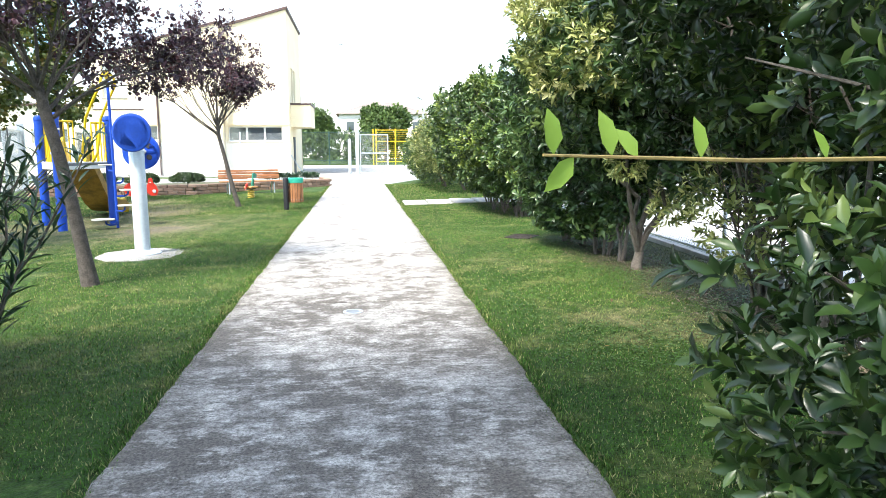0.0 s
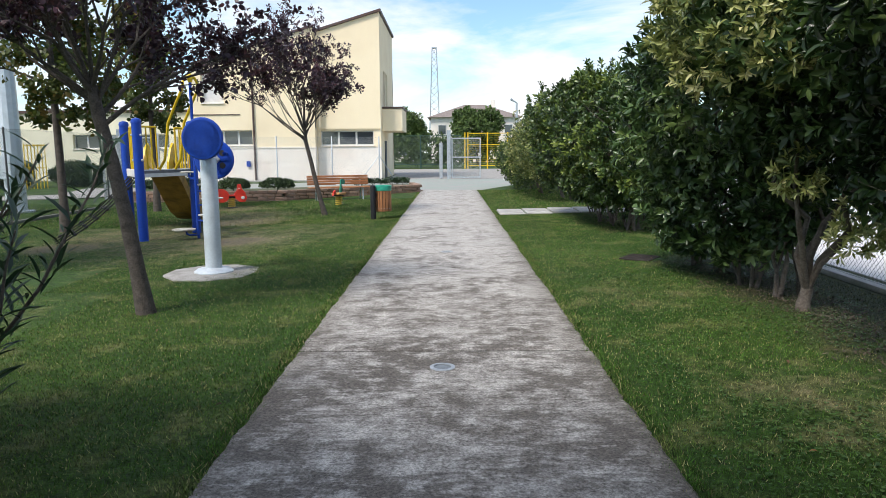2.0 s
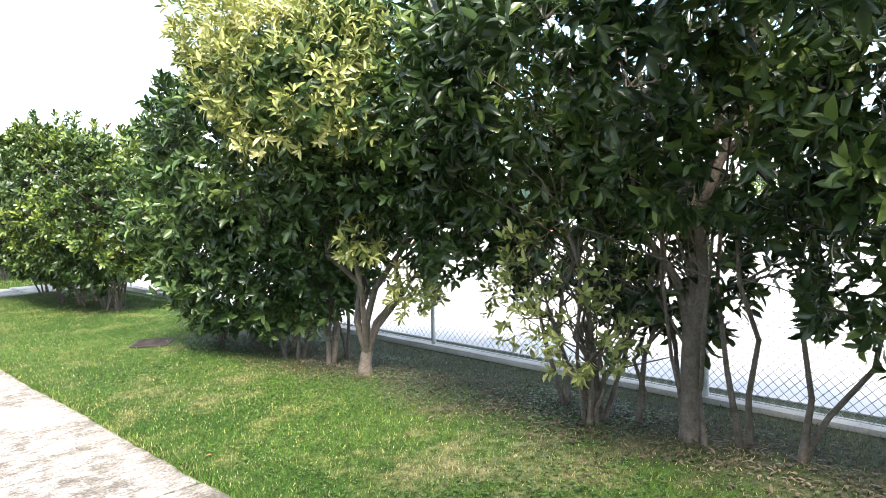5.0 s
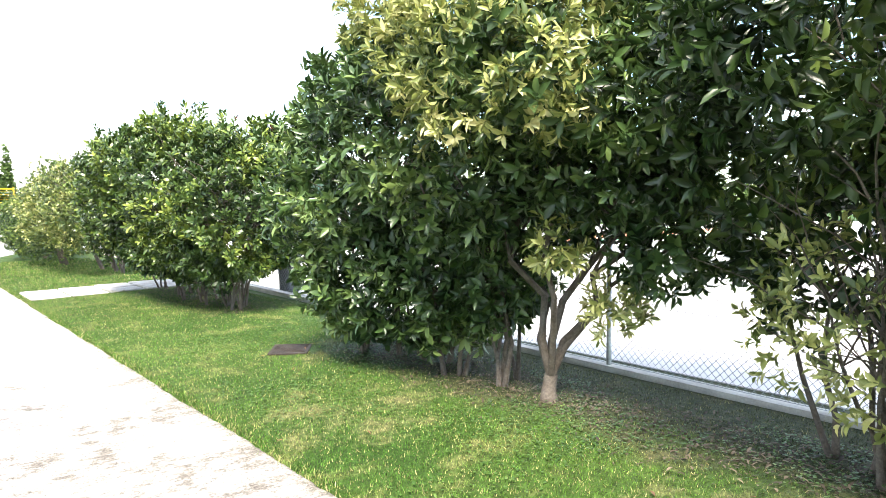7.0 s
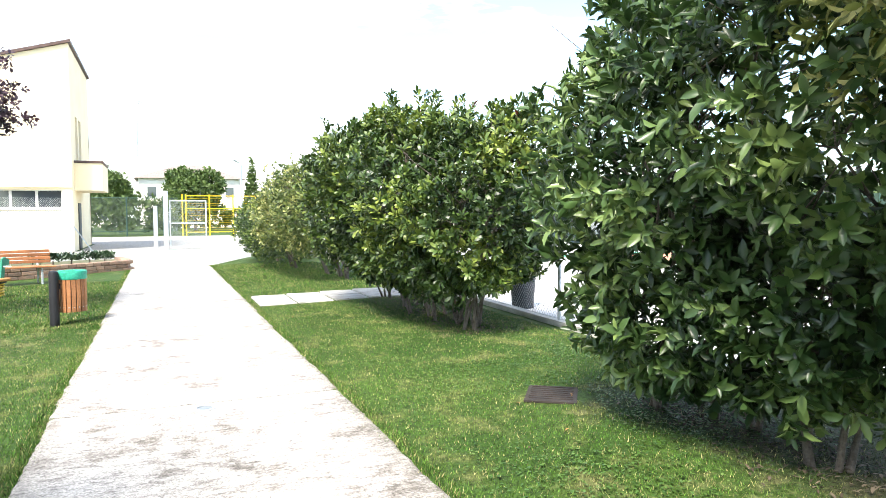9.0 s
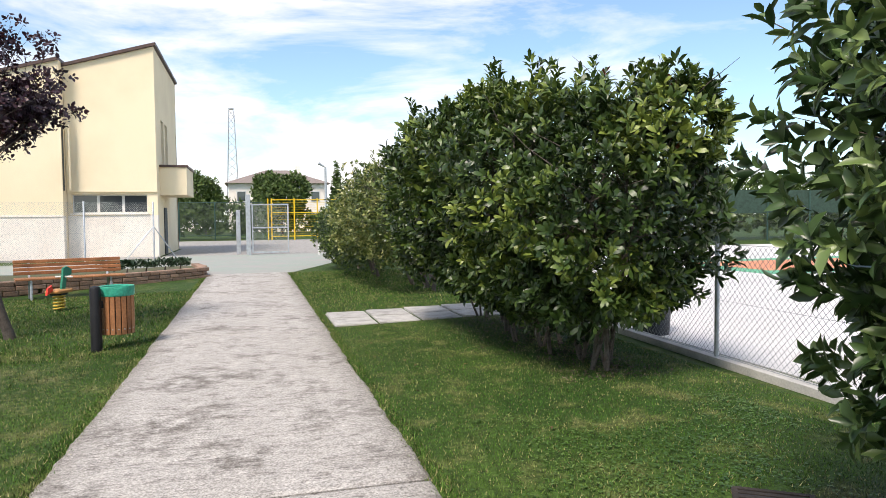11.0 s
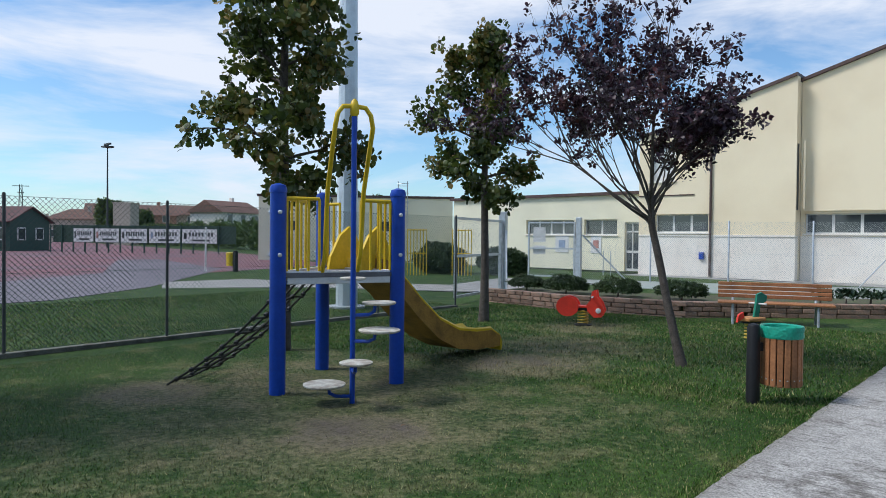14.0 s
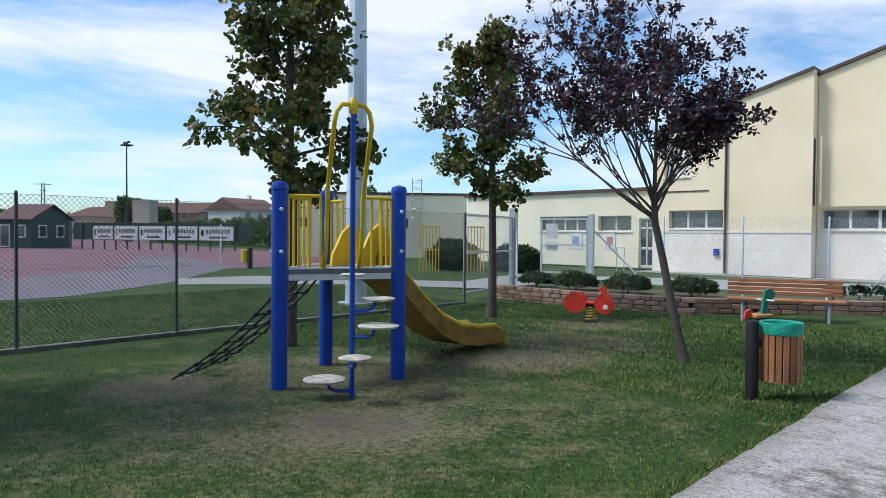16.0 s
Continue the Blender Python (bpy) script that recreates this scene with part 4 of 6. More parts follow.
shrub("laurel_shrub", (2.1, 1.6), [(1.82, 1.95, 0.75, 0.72, 0.55, 0.85), (1.9, 1.9, 1.75, 0.62, 0.55, 0.7), (2.4, 1.0, 1.3, 0.9, 0.9, 1.4), (2.7, -0.4, 1.4, 1.1, 1.2, 1.5)], [(2.1, 1.6), (2.3, 1.3), (2.6, 0.2)], LF_LAUREL,
      "dark green laurel shrub leaning over the path edge", 0.085, 0.42, 170, 7, -0.95, 0.6, 0.03)
tall = shrub("tall_shrub", (3.36, 4.6), [(3.1, 4.7, 2.45, 1.35, 1.25, 0.85), (2.7, 3.6, 2.7, 1.1, 0.9, 0.75), (3.4, 5.9, 2.3, 1.1, 0.9, 0.85), (3.5, 3.2, 2.0, 1.0, 0.9, 1.0), (3.3, 4.4, 1.75, 0.9, 0.9, 0.55), (3.6, 6.2, 1.6, 0.6, 0.6, 0.6), (3.7, 3.4, 1.1, 0.6, 0.8, 0.6), (3.65, 5.7, 1.15, 0.4, 0.6, 0.5), (3.7, 4.9, 1.1, 0.4, 0.6, 0.6)],
      [(3.36, 4.6), (3.42, 4.68), (3.3, 4.52), (3.5, 3.5), (3.45, 5.0), (3.5, 5.6), (3.26, 5.26), (3.32, 5.2), (3.4, 5.35), (3.45, 4.3), (3.4, 4.0)], LF_LAUREL, "tall laurel shrub with a bare grey forked trunk", 0.115, 0.40, 140, 7, -0.9, 0.8, 0.018)
shrub("variegated_shrub", (3.28, 5.3), [(3.25, 5.4, 0.95, 0.55, 0.55, 0.5), (3.1, 5.2, 0.6, 0.3, 0.35, 0.3)], [(3.24, 5.22), (3.27, 5.24), (3.22, 5.25)], LF_VARIEG, "small variegated shrub with cream-edged leaves", 0.075, 0.40, 110, 6, -1, 0.9, 0.017)
def forked_trunk(parent, x, y, h, r, forks, label):
    """A short stout trunk that forks low; forks: end points in the thing's own coordinates."""
    g = Geo().tube([(x, y, -0.04), (x - 0.01, y, 0.06), (x + 0.01, y + 0.01, h * 0.55), (x + 0.02, y, h)], [r * 1.45, r * 1.1, r, r * 0.95], 12)
    for ex, ey, ez, k in forks:
        pts = bent((x + 0.015, y, h * 0.8), (ex, ey, ez), 0.3, 6, 0.09)
        g.tube(pts, [r * k * (1 - 0.1 * q) for q in range(7)], 9)
        for q in (3, 4, 5):
            e = Vector(pts[q]) + Vector((random.uniform(-0.5, 0.5), random.uniform(-0.5, 0.5), random.uniform(0.3, 0.7)))
            g.tube(bent(pts[q], e, 0.1, 3, 0.08), [r * k * 0.45, r * k * 0.35, r * k * 0.22, r * k * 0.1], 6)
    part("trunk", g, M_STEM, parent, label, True)


forked_trunk(tall, 0.0, 0.0, 0.75, 0.062, [(-0.2, -0.5, 2.5, 0.62), (0.15, 0.3, 2.6, 0.75), (0.3, -0.3, 2.3, 0.5), (-0.35, 0.5, 2.4, 0.5)], "grey forked trunk")
big = shrub("large_shrub", (3.2, 8.2), [(3.0, 8.5, 2.05, 1.05, 1.3, 1.05), (2.82, 9.5, 1.68, 0.82, 0.92, 1.15), (3.08, 9.5, 0.85, 0.75, 0.95, 0.7), (3.25, 8.6, 0.7, 0.4, 0.5, 0.45), (3.4, 8.4, 1.6, 0.5, 1.2, 0.95), (3.2, 7.2, 2.35, 1.1, 1.0, 0.8), (3.15, 8.7, 1.0, 0.65, 0.7, 0.7),
                                        (3.35, 7.1, 1.7, 0.75, 0.7, 0.4), (3.5, 6.6, 1.25, 0.45, 0.4, 0.4), (2.95, 9.0, 0.72, 0.45, 0.7, 0.5), (3.2, 8.05, 0.95, 0.4, 0.4, 0.5)],
            [(3.09, 9.96), (3.12, 10.0), (3.05, 9.9), (3.16, 8.02), (3.2, 8.08), (3.41, 8.06), (3.16, 8.49), (3.08, 8.64), (3.3, 9.2), (3.2, 9.5), (3.38, 8.9)], LF_BROAD, "broad laurel shrub with a pale variegated crown", 0.105, 0.44, 165, 7, -0.95, 0.65, 0.019,
            extra=([(2.4, 7.3, 2.45, 0.7, 0.85, 0.72), (2.4, 8.0, 2.95, 0.6, 0.7, 0.42), (2.85, 7.15, 1.2, 0.2, 0.2, 0.2), (3.3, 7.0, 0.75, 0.22, 0.2, 0.22)], LF_VARIEG, 0.085, 0.36, 150), spikes=60)
forked_trunk(big, -0.05, -0.72, 0.2, 0.054, [(-0.3, -0.45, 1.7, 0.6), (0.3, -1.15, 1.6, 0.66), (0.12, -1.6, 1.5, 0.6), (-0.5, -1.2, 1.75, 0.5), (0.4, -0.25, 1.5, 0.5), (0.5, -1.5, 1.3, 0.45)], "stout grey trunk forking close to the ground")


def sprig(parent, p, q, n, size, leaf):
    """A bare shoot from p to q that carries whorls of leaves towards its tip."""
    pts = bent(p, q, 0.2, 6, 0.05)
    sp = part("shoot", Geo().tube(pts, [0.009, 0.008, 0.007, 0.006, 0.005, 0.004, 0.002], 6), M_STEM, parent, "", True)
    P = np.array([np.array(Vector(pts[int(k)]).lerp(Vector(pts[min(int(k) + 1, 6)]), k - int(k))) for k in np.linspace(2.6, 6, n)])
    d = unit(np.array(Vector(q) - Vector(p))[None])
    v, f = rosettes(P, np.repeat(d, n, 0), 6, size, 0.40, spread=0.95, upward=0.5, jitter=0.25)
    part("leaves", np_mesh("leaves", v, f, leaf), leaf, sp)


for px_, py_s, pz_, qx_, qy_, qz_ in ((-0.3, 1.6, 1.5, -0.78, 2.3, 2.32), (-0.3, 1.5, 1.6, -0.7, 2.15, 2.05), (-0.4, 1.5, 1.7, -0.62, 1.9, 2.5), (-0.2, 1.7, 1.4, -0.5, 2.3, 1.95)):
    sprig(big, (px_, py_s, pz_), (qx_, qy_, qz_), 5, 0.12, LF_BROAD)
rnd = shrub("round_shrub", (3.45, 15.3), [(3.05, 14.5, 1.68, 1.15, 1.4, 1.08), (2.9, 15.8, 1.6, 1.0, 1.15, 1.2), (2.72, 16.8, 1.55, 0.9, 0.95, 1.15), (2.6, 15.5, 1.95, 0.92, 0.95, 0.8), (3.4, 13.5, 1.5, 1.0, 0.9, 1.05), (3.25, 14.6, 0.85, 0.95, 1.6, 0.55), (3.6, 12.95, 2.15, 0.5, 0.45, 0.45)],
      [(3.15, 13.6), (3.25, 13.5), (3.1, 14.4), (3.05, 15.2), (3.2, 15.9), (3.3, 14.0), (3.2, 14.8), (3.5, 13.9), (3.4, 13.7), (3.45, 14.3), (3.5, 14.9), (3.4, 15.4), (3.45, 16.0), (3.4, 16.6), (3.35, 17.1), (3.3, 17.3)], LF_BRIGHT, "round green shrub with many thin stems", 0.10, 0.40, 185, 8, -0.95, 0.55, 0.017, spikes=150, fine="mid")
rt_p = np.array([(0.15, -2.35, 2.55), (0.2, -2.3, 2.2), (-0.1, -1.6, 2.75), (0.3, -2.45, 2.35), (-0.35, -0.4, 2.8), (-0.6, 0.5, 2.75), (0.1, -1.2, 2.6), (0.05, -2.55, 1.95)])
v, f = rosettes(rt_p, np.tile([0, 0, 1.0], (len(rt_p), 1)), 6, 0.085, 0.36, spread=0.7)
part("young_shoots", np_mesh("young_shoots", v, f, LF_REDTIP), LF_REDTIP, rnd, "reddish young shoots")
shrub("yellowish_shrub", (3.6, 21.5), [(3.0, 21.6, 1.5, 1.25, 1.5, 1.05), (2.75, 22.8, 1.2, 1.0, 1.0, 0.9), (3.2, 20.7, 1.5, 0.95, 0.9, 1.0)], [(3.6, 20.9), (3.65, 21.1), (3.6, 21.5), (3.7, 21.8), (3.5, 22.3)], LF_GOLD,
      "yellowish variegated shrub with pale crooked stems", 0.085, 0.42, 130, 7, -0.8, 0.5, 0.03, spikes=60, fine="mid")
shrub("hedge_shrub", (3.2, 25.5), [(2.9, 25.3, 1.2, 1.15, 1.6, 1.15), (3.1, 24.4, 1.7, 0.9, 1.0, 1.1)], [(3.2, 24.8), (3.2, 25.6), (3.3, 26.2)], LF_BRIGHT, "green shrub at the end of the hedge", 0.09, 0.42, 110, 7, -0.95, 0.4, 0.03, spikes=40, fine=False)
shrub("hedge_shrub", (3.3, 28.6), [(3.0, 28.4, 1.0, 1.05, 1.5, 1.05), (3.6, 30.6, 1.0, 1.0, 1.4, 1.0), (4.3, 32.6, 0.95, 0.9, 1.2, 0.95)], [(3.2, 28.2), (3.4, 29.0), (3.8, 30.8), (4.4, 32.6)], LF_BRIGHT,
      "green shrub at the end of the hedge", 0.09, 0.42, 100, 7, -0.95, 0.4, 0.03, spikes=30, fine=False)

# oleander beside the path
ol = thing("oleander", on_ground(-2.75, 4.25), "dark oleander bush with long narrow leaves", "shrub")
og = []
for i in range(100):
    a, t = random.uniform(0, 6.28), random.uniform(0.1, 0.52)
    x0 = (random.uniform(-0.5, 0.5), random.uniform(-0.5, 0.5), 0)
    L = random.uniform(1.1, 1.75)
    tip = (x0[0] + math.cos(a) * L * math.sin(t), x0[1] + math.sin(a) * L * math.sin(t), L * math.cos(t))
    pts = bent(x0, tip, 0.1, 6, 0.05)
    part("stem", Geo().tube(pts, [0.014, 0.013, 0.011, 0.01, 0.008, 0.006, 0.004], 5), M_STEM, ol)
    for q in range(1, 7):
        for s in np.linspace(0, 1, 4)[:-1]:
            if q < 6:
                og.append(np.array(Vector(pts[q]).lerp(Vector(pts[q + 1]), float(s))))
    og.append(np.array(pts[6]))
og = np.array(og)
v, f = rosettes(og, np.tile([0, 0, 1.0], (len(og), 1)), 4, 0.17, 0.16, spread=0.85, upward=0.3, jitter=0.35)
part("crown", np_mesh("crown", v, f, LF_OLEAN), LF_OLEAN, ol)


# ---- trees ----
def grow(g, p, d, L, r, depth, tips, spread, upw, twig):
    """A limb and what it bears; records the tips and twigs."""
    n = 4
    pts, q, dd = [Vector(p)], Vector(p), Vector(d).normalized()
    for i in range(n):
        dd = (dd + Vector((random.uniform(-1, 1), random.uniform(-1, 1), random.uniform(-0.6, 0.6) + upw)) * 0.10).normalized()
        q = q + dd * L / n
        pts.append(q.copy())
    g.tube(pts, [r * (1 - 0.45 * i / n) for i in range(n + 1)], 8 if r > 0.02 else 5, cap=False)
    if depth <= 1:
        tips += [(x.copy(), dd.copy()) for x in pts[1:]]
    if depth == 0:
        return
    kids = 3 if depth > 1 else twig
    for i in range(kids):
        s = pts[random.choice((2, 3, 4))] if i else pts[-1]
        a = random.uniform(0, 6.28)
        o = dd.orthogonal().normalized()
        side = o * math.cos(a) + dd.cross(o) * math.sin(a)
        nd = (dd + side * spread * random.uniform(0.5, 1.1) + Vector((0, 0, upw))).normalized()
        grow(g, s, nd, L * random.uniform(0.6, 0.85), r * 0.55, depth - 1, tips, spread, upw, twig)


def tree(name, base, trunk, r0, limbs, leaf, label, lsize, lw, k, depth, spread, upw, twig, group, per_tip=1, scatter=0.12, tie=False):
    """trunk: points from the foot up; limbs: (height share, direction, length, radius)."""
    t = thing(name, on_ground(*base), label, "tree", group)
    tg = Geo().tube(trunk, [r0 * (1.35, 1.0, 0.92, 0.86, 0.8, 0.7, 0.6, 0.5, 0.4, 0.3)[min(i, 9)] for i in range(len(trunk))], 12)
    part("trunk", tg, M_BARK, t, "", True)
    tips = []
    for s, d, L, r in limbs:
        i = s * (len(trunk) - 1)
        a, b = trunk[int(i)], trunk[min(int(i) + 1, len(trunk) - 1)]
        lg = Geo()
        grow(lg, Vector(a).lerp(Vector(b), i - int(i)), d, L, r, depth, tips, spread, upw, twig)
        part("limb", lg, M_BARK, t, "", True)
    P = np.array([np.array(p) for p, _ in tips])
    D = np.array([np.array(d) for _, d in tips])
    P = np.repeat(P, per_tip, 0) + rng.normal(size=(len(P) * per_tip, 3)) * scatter
    D = np.repeat(D, per_tip, 0)
    v, f = rosettes(P, D, k, lsize, lw, spread=1.3, upward=-0.1, jitter=0.8, fine="mid")
    part("crown", np_mesh("crown", v, f, leaf), leaf, t)
    return t


random.seed(5)


def ring(n, up, L, r, s0, s1, ph=0.0):
    out = []
    for i in range(n):
        a = ph + i * 6.283 / n + random.uniform(-0.3, 0.3)
        out.append((s0 + (s1 - s0) * i / max(n - 1, 1), (math.cos(a), math.sin(a), up * random.uniform(0.8, 1.2)), L * random.uniform(0.85, 1.15), r))
    return out


def lean(limbs, b):
    return [(s, (d[0] - 0.9 * b, d[1] - 0.42 * b, d[2]), L * (1 - b * (0.9 * d[0] + 0.42 * d[1])), r) for s, d, L, r in limbs]


# red-leaved plum on the lawn: it leans from its foot
tree("plum_tree", (-2.96, 18.0), [(0, 0, -0.05), (-0.1, -0.02, 0.35), (-0.2, -0.04, 0.8), (-0.3, -0.06, 1.3), (-0.4, -0.08, 1.75), (-0.42, -0.08, 2.1)], 0.056,
     lean(ring(8, 0.85, 0.86, 0.019, 0.8, 0.98, 2.2), 0.30) + lean(ring(6, 2.1, 0.98, 0.019, 0.85, 1.0, 0.6), 0.14) + [(1.0, (-0.1, 0, 1), 1.0, 0.03)], LF_PLUM, "small purple-leaved plum tree with a leaning trunk", 0.072, 0.6, 5, 3, 0.66, 0.2, 4, "trees of the playground", 1, 0.06)
tree("plum_tree", (-2.81, 7.86), [(0, 0, -0.05), (-0.06, 0, 0.4), (-0.13, 0, 0.9), (-0.22, 0, 1.4), (-0.32, 0, 1.85), (-0.36, 0, 2.1)], 0.072,
     ring(7, 0.9, 0.72, 0.024, 0.75, 0.98, 0.4) + ring(6, 1.8, 0.82, 0.022, 0.85, 1.0), LF_PLUM, "small purple-leaved plum tree beside the exercise post", 0.068, 0.58, 5, 3, 0.72, 0.14, 4, "trees of the playground", 1, 0.06)


def lime(base, h, rad, zlow, name="lime_tree", tl=0.0, b=0.0, n=34, tiers=0.0):
    tr = [(tl * i / 9, 0.02 * math.sin(i), -0.05 + (h + 0.05) * i / 9) for i in range(10)]
    limbs = []
    for i in range(n):
        s = (zlow + (h * 0.96 - zlow) * i / (n - 1)) / h
        a = i * 2.4 + random.uniform(-0.3, 0.3)
        fall = (1 - (i / (n - 1)) ** 1.8) * 0.62 + 0.25
        side = 1 - b * (0.9 * math.cos(a) + 0.42 * math.sin(a))
        step = 1 - tiers * (0.5 + 0.5 * math.sin(i * 12.566 * 2.5 / n))
        limbs.append((s, (math.cos(a), math.sin(a), 0.28 + 0.4 * i / n), rad * 0.55 * fall * side * step, 0.03 * fall + 0.006))
    return tree(name, base, tr, 0.085, limbs, LF_LIME, "green lime tree with browning leaves and a straight trunk", 0.115, 0.8, 4, 2, 0.8, -0.02, 3, "trees of the playground", 2, 0.11)


lime((-7.85, 15.44), 6.8, 1.72, 2.3, b=0.18, n=26, tiers=0.6)
lime((-8.03, 20.31), 5.8, 1.5, 2.4, b=0.34, n=20, tiers=0.65)
lime((-7.9, 9.95), 6.4, 1.65, 2.3)

# two unseen plums, added behind the oleander to shade lawn and path start
for bx_, by_ in ((-2.45, 1.35), (-5.6, 3.2)):
    tree("plum_tree", (bx_, by_), [(0, 0, -0.05), (0.03, 0, 0.5), (0.02, 0, 1.0), (0, 0.02, 1.5), (0.02, 0, 2.0), (0, 0, 2.3)], 0.085,
         ring(7, 0.8, 0.85, 0.034, 0.75, 0.98, 0.2) + ring(7, 1.8, 0.95, 0.03, 0.85, 1.0), LF_PLUM, "unseen purple-leaved plum tree added to shade the path", 0.085, 0.55, 4, 2, 0.68, 0.16, 4, "trees of the playground", 3, 0.12)
# two unseen limes, added only for the shade they cast ahead
lime((-1.85, 0.5), 7.6, 2.1, 3.5, n=26, tiers=0.3)
lime((-4.7, 1.1), 8.0, 2.3, 3.4, n=28, tiers=0.2)

# ---- playground ----
TH = 2.08
P1, P2, P3 = (-5.46, 13.72), (-4.96, 14.95), (-6.24, 14.9)
tower = thing("play_tower", pose(0, 0, 0), "three-post blue and yellow play tower with a slide", "play tower")
for x, y in (P1, P2, P3):
    p = part("post", Geo().lathe([(0.083, gz(x, y) - 0.02), (0.083, 1.98), (0.09, 1.985), (0.09, 2.02), (0.075, 2.06), (0.02, TH)], 20, pose(x, y, 0)), M_BLUE, tower, "thick blue round post", True)
    cx, cy = -5.55, 14.52
    for z in (1.34, 1.78):
        for q in (P1, P2, P3):
            if q == (x, y):
                continue
            d = Vector((q[0] - x, q[1] - y, 0)).normalized()
            n = Vector((d.y, -d.x, 0))
            if n.dot(Vector((x - cx, y - cy, 0))) < 0:
                n = -n
            c = Vector((x, y, z)) + n * 0.085
            part("bolt_cap", Geo().lathe([(0.022, 0.0), (0.022, 0.012), (0.012, 0.022)], 8, Matrix.Translation(c) @ n.to_track_quat("Z", "Y").to_matrix().to_4x4()), M_STEEL, p)
part("platform", Geo().prism([(P1[0] + 0.02, P1[1] - 0.02), (P2[0] + 0.03, P2[1] + 0.02), (P3[0] - 0.02, P3[1] + 0.03)], 1.1, 1.15), mat("platform_panel", (0.16, 0.16, 0.17), 0.7, var=0.2), tower, "grey deck")


def edge(a, b, off=0.0):
    a, b = Vector((*a, 0)), Vector((*b, 0))
    d = (b - a).normalized()
    return a + d * 0.09, b - d * 0.09, d


for a, b in ((P1, P2), (P2, P3), (P3, P1)):
    s, e, d = edge(a, b)
    mm = Matrix.Translation(s) @ Matrix.Rotation(math.atan2(d.y, d.x), 4, "Z")
    part("fascia", Geo().box(0, (e - s).length, -0.018, 0.018, 1.03, 1.17, 0.006, mm), M_WHITE, tower, "white side board of the deck")


def railing(a, b, t0, t1, bars):
    s, e, d = edge(a, b)
    p, q = s.lerp(e, t0), s.lerp(e, t1)
    r = part("railing", Geo().tube([p + Vector((0, 0, 1.93)), q + Vector((0, 0, 1.93))], 0.019, 10), M_YEL, tower, "yellow tube railing", True)
    for i in range(bars):
        c = p.lerp(q, i / (bars - 1))
        part("bar", Geo().tube([c + Vector((0, 0, 1.17)), c + Vector((0, 0, 1.93))], 0.015, 8), M_YEL, r, "", True)


railing(P1, P2, 0.0, 0.30, 4)
railing(P1, P2, 0.70, 1.0, 4)
railing(P3, P1, 0.42, 1.0, 6)
railing(P2, P3, 0.0, 0.2, 3)
railing(P2, P3, 0.8, 1.0, 3)
# pole with round steps, and the bow that holds it
PX, PY = -4.56, 13.97
pole = part("climbing_pole", Geo().tube([(PX, PY, gz(PX, PY) - 0.05), (PX, PY, 2.72)], 0.026, 12), M_BLUE, tower, "blue spiral step pole", True)
part("finial", Geo().lathe([(0.03, 2.70), (0.045, 2.73), (0.045, 2.80), (0.03, 2.85), (0.01, 2.87)], 14, pose(PX, PY, 0)), M_YEL, pole, "yellow cap", True)
s, e, d = edge(P1, P2)
for t in (0.33, 0.67):
    f0 = s.lerp(e, t)
    cp = Vector((PX, PY, 0))
    q = cp + d * (-0.19 if t < 0.5 else 0.19)
    up = lambda p, z: Vector((p.x, p.y, z))
    pts = [up(f0, 1.16), up(f0.lerp(q, 0.22), 1.34), up(f0.lerp(q, 0.3), 1.6), up(f0.lerp(q, 0.42), 2.0), up(f0.lerp(q, 0.75), 2.35), up(q, 2.6), up(q.lerp(cp, 0.12), 2.72), up(q.lerp(cp, 0.4), 2.79), up(cp, 2.80)]
    part("bow", Geo().tube(pts, 0.024, 12), M_YEL, tower, "bent yellow grab tube", True)
disc_m = mat("worn_step_disc", (0.62, 0.60, 0.52), 0.6, var=0.15, scale=9, col2=(0.36, 0.30, 0.24))
for ang, z, dr in ((-135, 0.10, 0.208), (-33, 0.36, 0.158), (32, 0.64, 0.203), (68, 0.89, 0.17), (140, 1.12, 0.13)):
    a = radians(ang)
    c = (PX + math.cos(a) * 0.27, PY + math.sin(a) * 0.27)
    st = part("step", Geo().lathe([(dr - 0.018, z - 0.022), (dr - 0.003, z - 0.014), (dr, z), (dr - 0.013, z + 0.006), (0.02, z + 0.007)], 24, pose(*c, 0)), disc_m, pole, "round white footplate with a worn middle", True)
    part("arm", Geo().tube([(PX, PY, z - 0.12), (PX + math.cos(a) * 0.16, PY + math.sin(a) * 0.16, z - 0.12), (PX + math.cos(a) * 0.22, PY + math.sin(a) * 0.22, z - 0.09), (PX + math.cos(a) * 0.23, PY + math.sin(a) * 0.23, z - 0.02)], 0.018, 8), M_BLUE, pole, "", True)
# slide: starts at the edge P2-P3 and runs out over the lawn
sd = Vector((-0.06, 1.0, 0)).normalized()
s0 = (Vector((*P2, 0)) + Vector((*P3, 0))) / 2 + Vector((0, 0.02, 0))
sn = Vector((sd.y, -sd.x, 0))
prof = [(0.0, 1.16), (0.18, 1.14), (0.45, 0.95), (0.8, 0.64), (1.2, 0.34), (1.6, 0.17), (2.0, 0.11), (2.35, 0.10), (2.58, 0.05), (2.64, -0.08)]
V, F = [], []
sect = [(-0.27, 0.16), (-0.25, 0.18), (-0.225, 0.15), (-0.20, 0.03), (-0.1, 0.0), (0.1, 0.0), (0.20, 0.03), (0.225, 0.15), (0.25, 0.18), (0.27, 0.16), (0.25, -0.03), (-0.25, -0.03)]
for i, (u, z) in enumerate(prof):
    k = 1.0 if i < 8 else 0.55
    for w, h in sect:
        V.append(s0 + sd * u + sn * w + Vector((0, 0, z + h * k)))
m_ = len(sect)
for i in range(len(prof) - 1):
    F += [(i * m_ + j, i * m_ + (j + 1) % m_, (i + 1) * m_ + (j + 1) % m_, (i + 1) * m_ + j) for j in range(m_)]
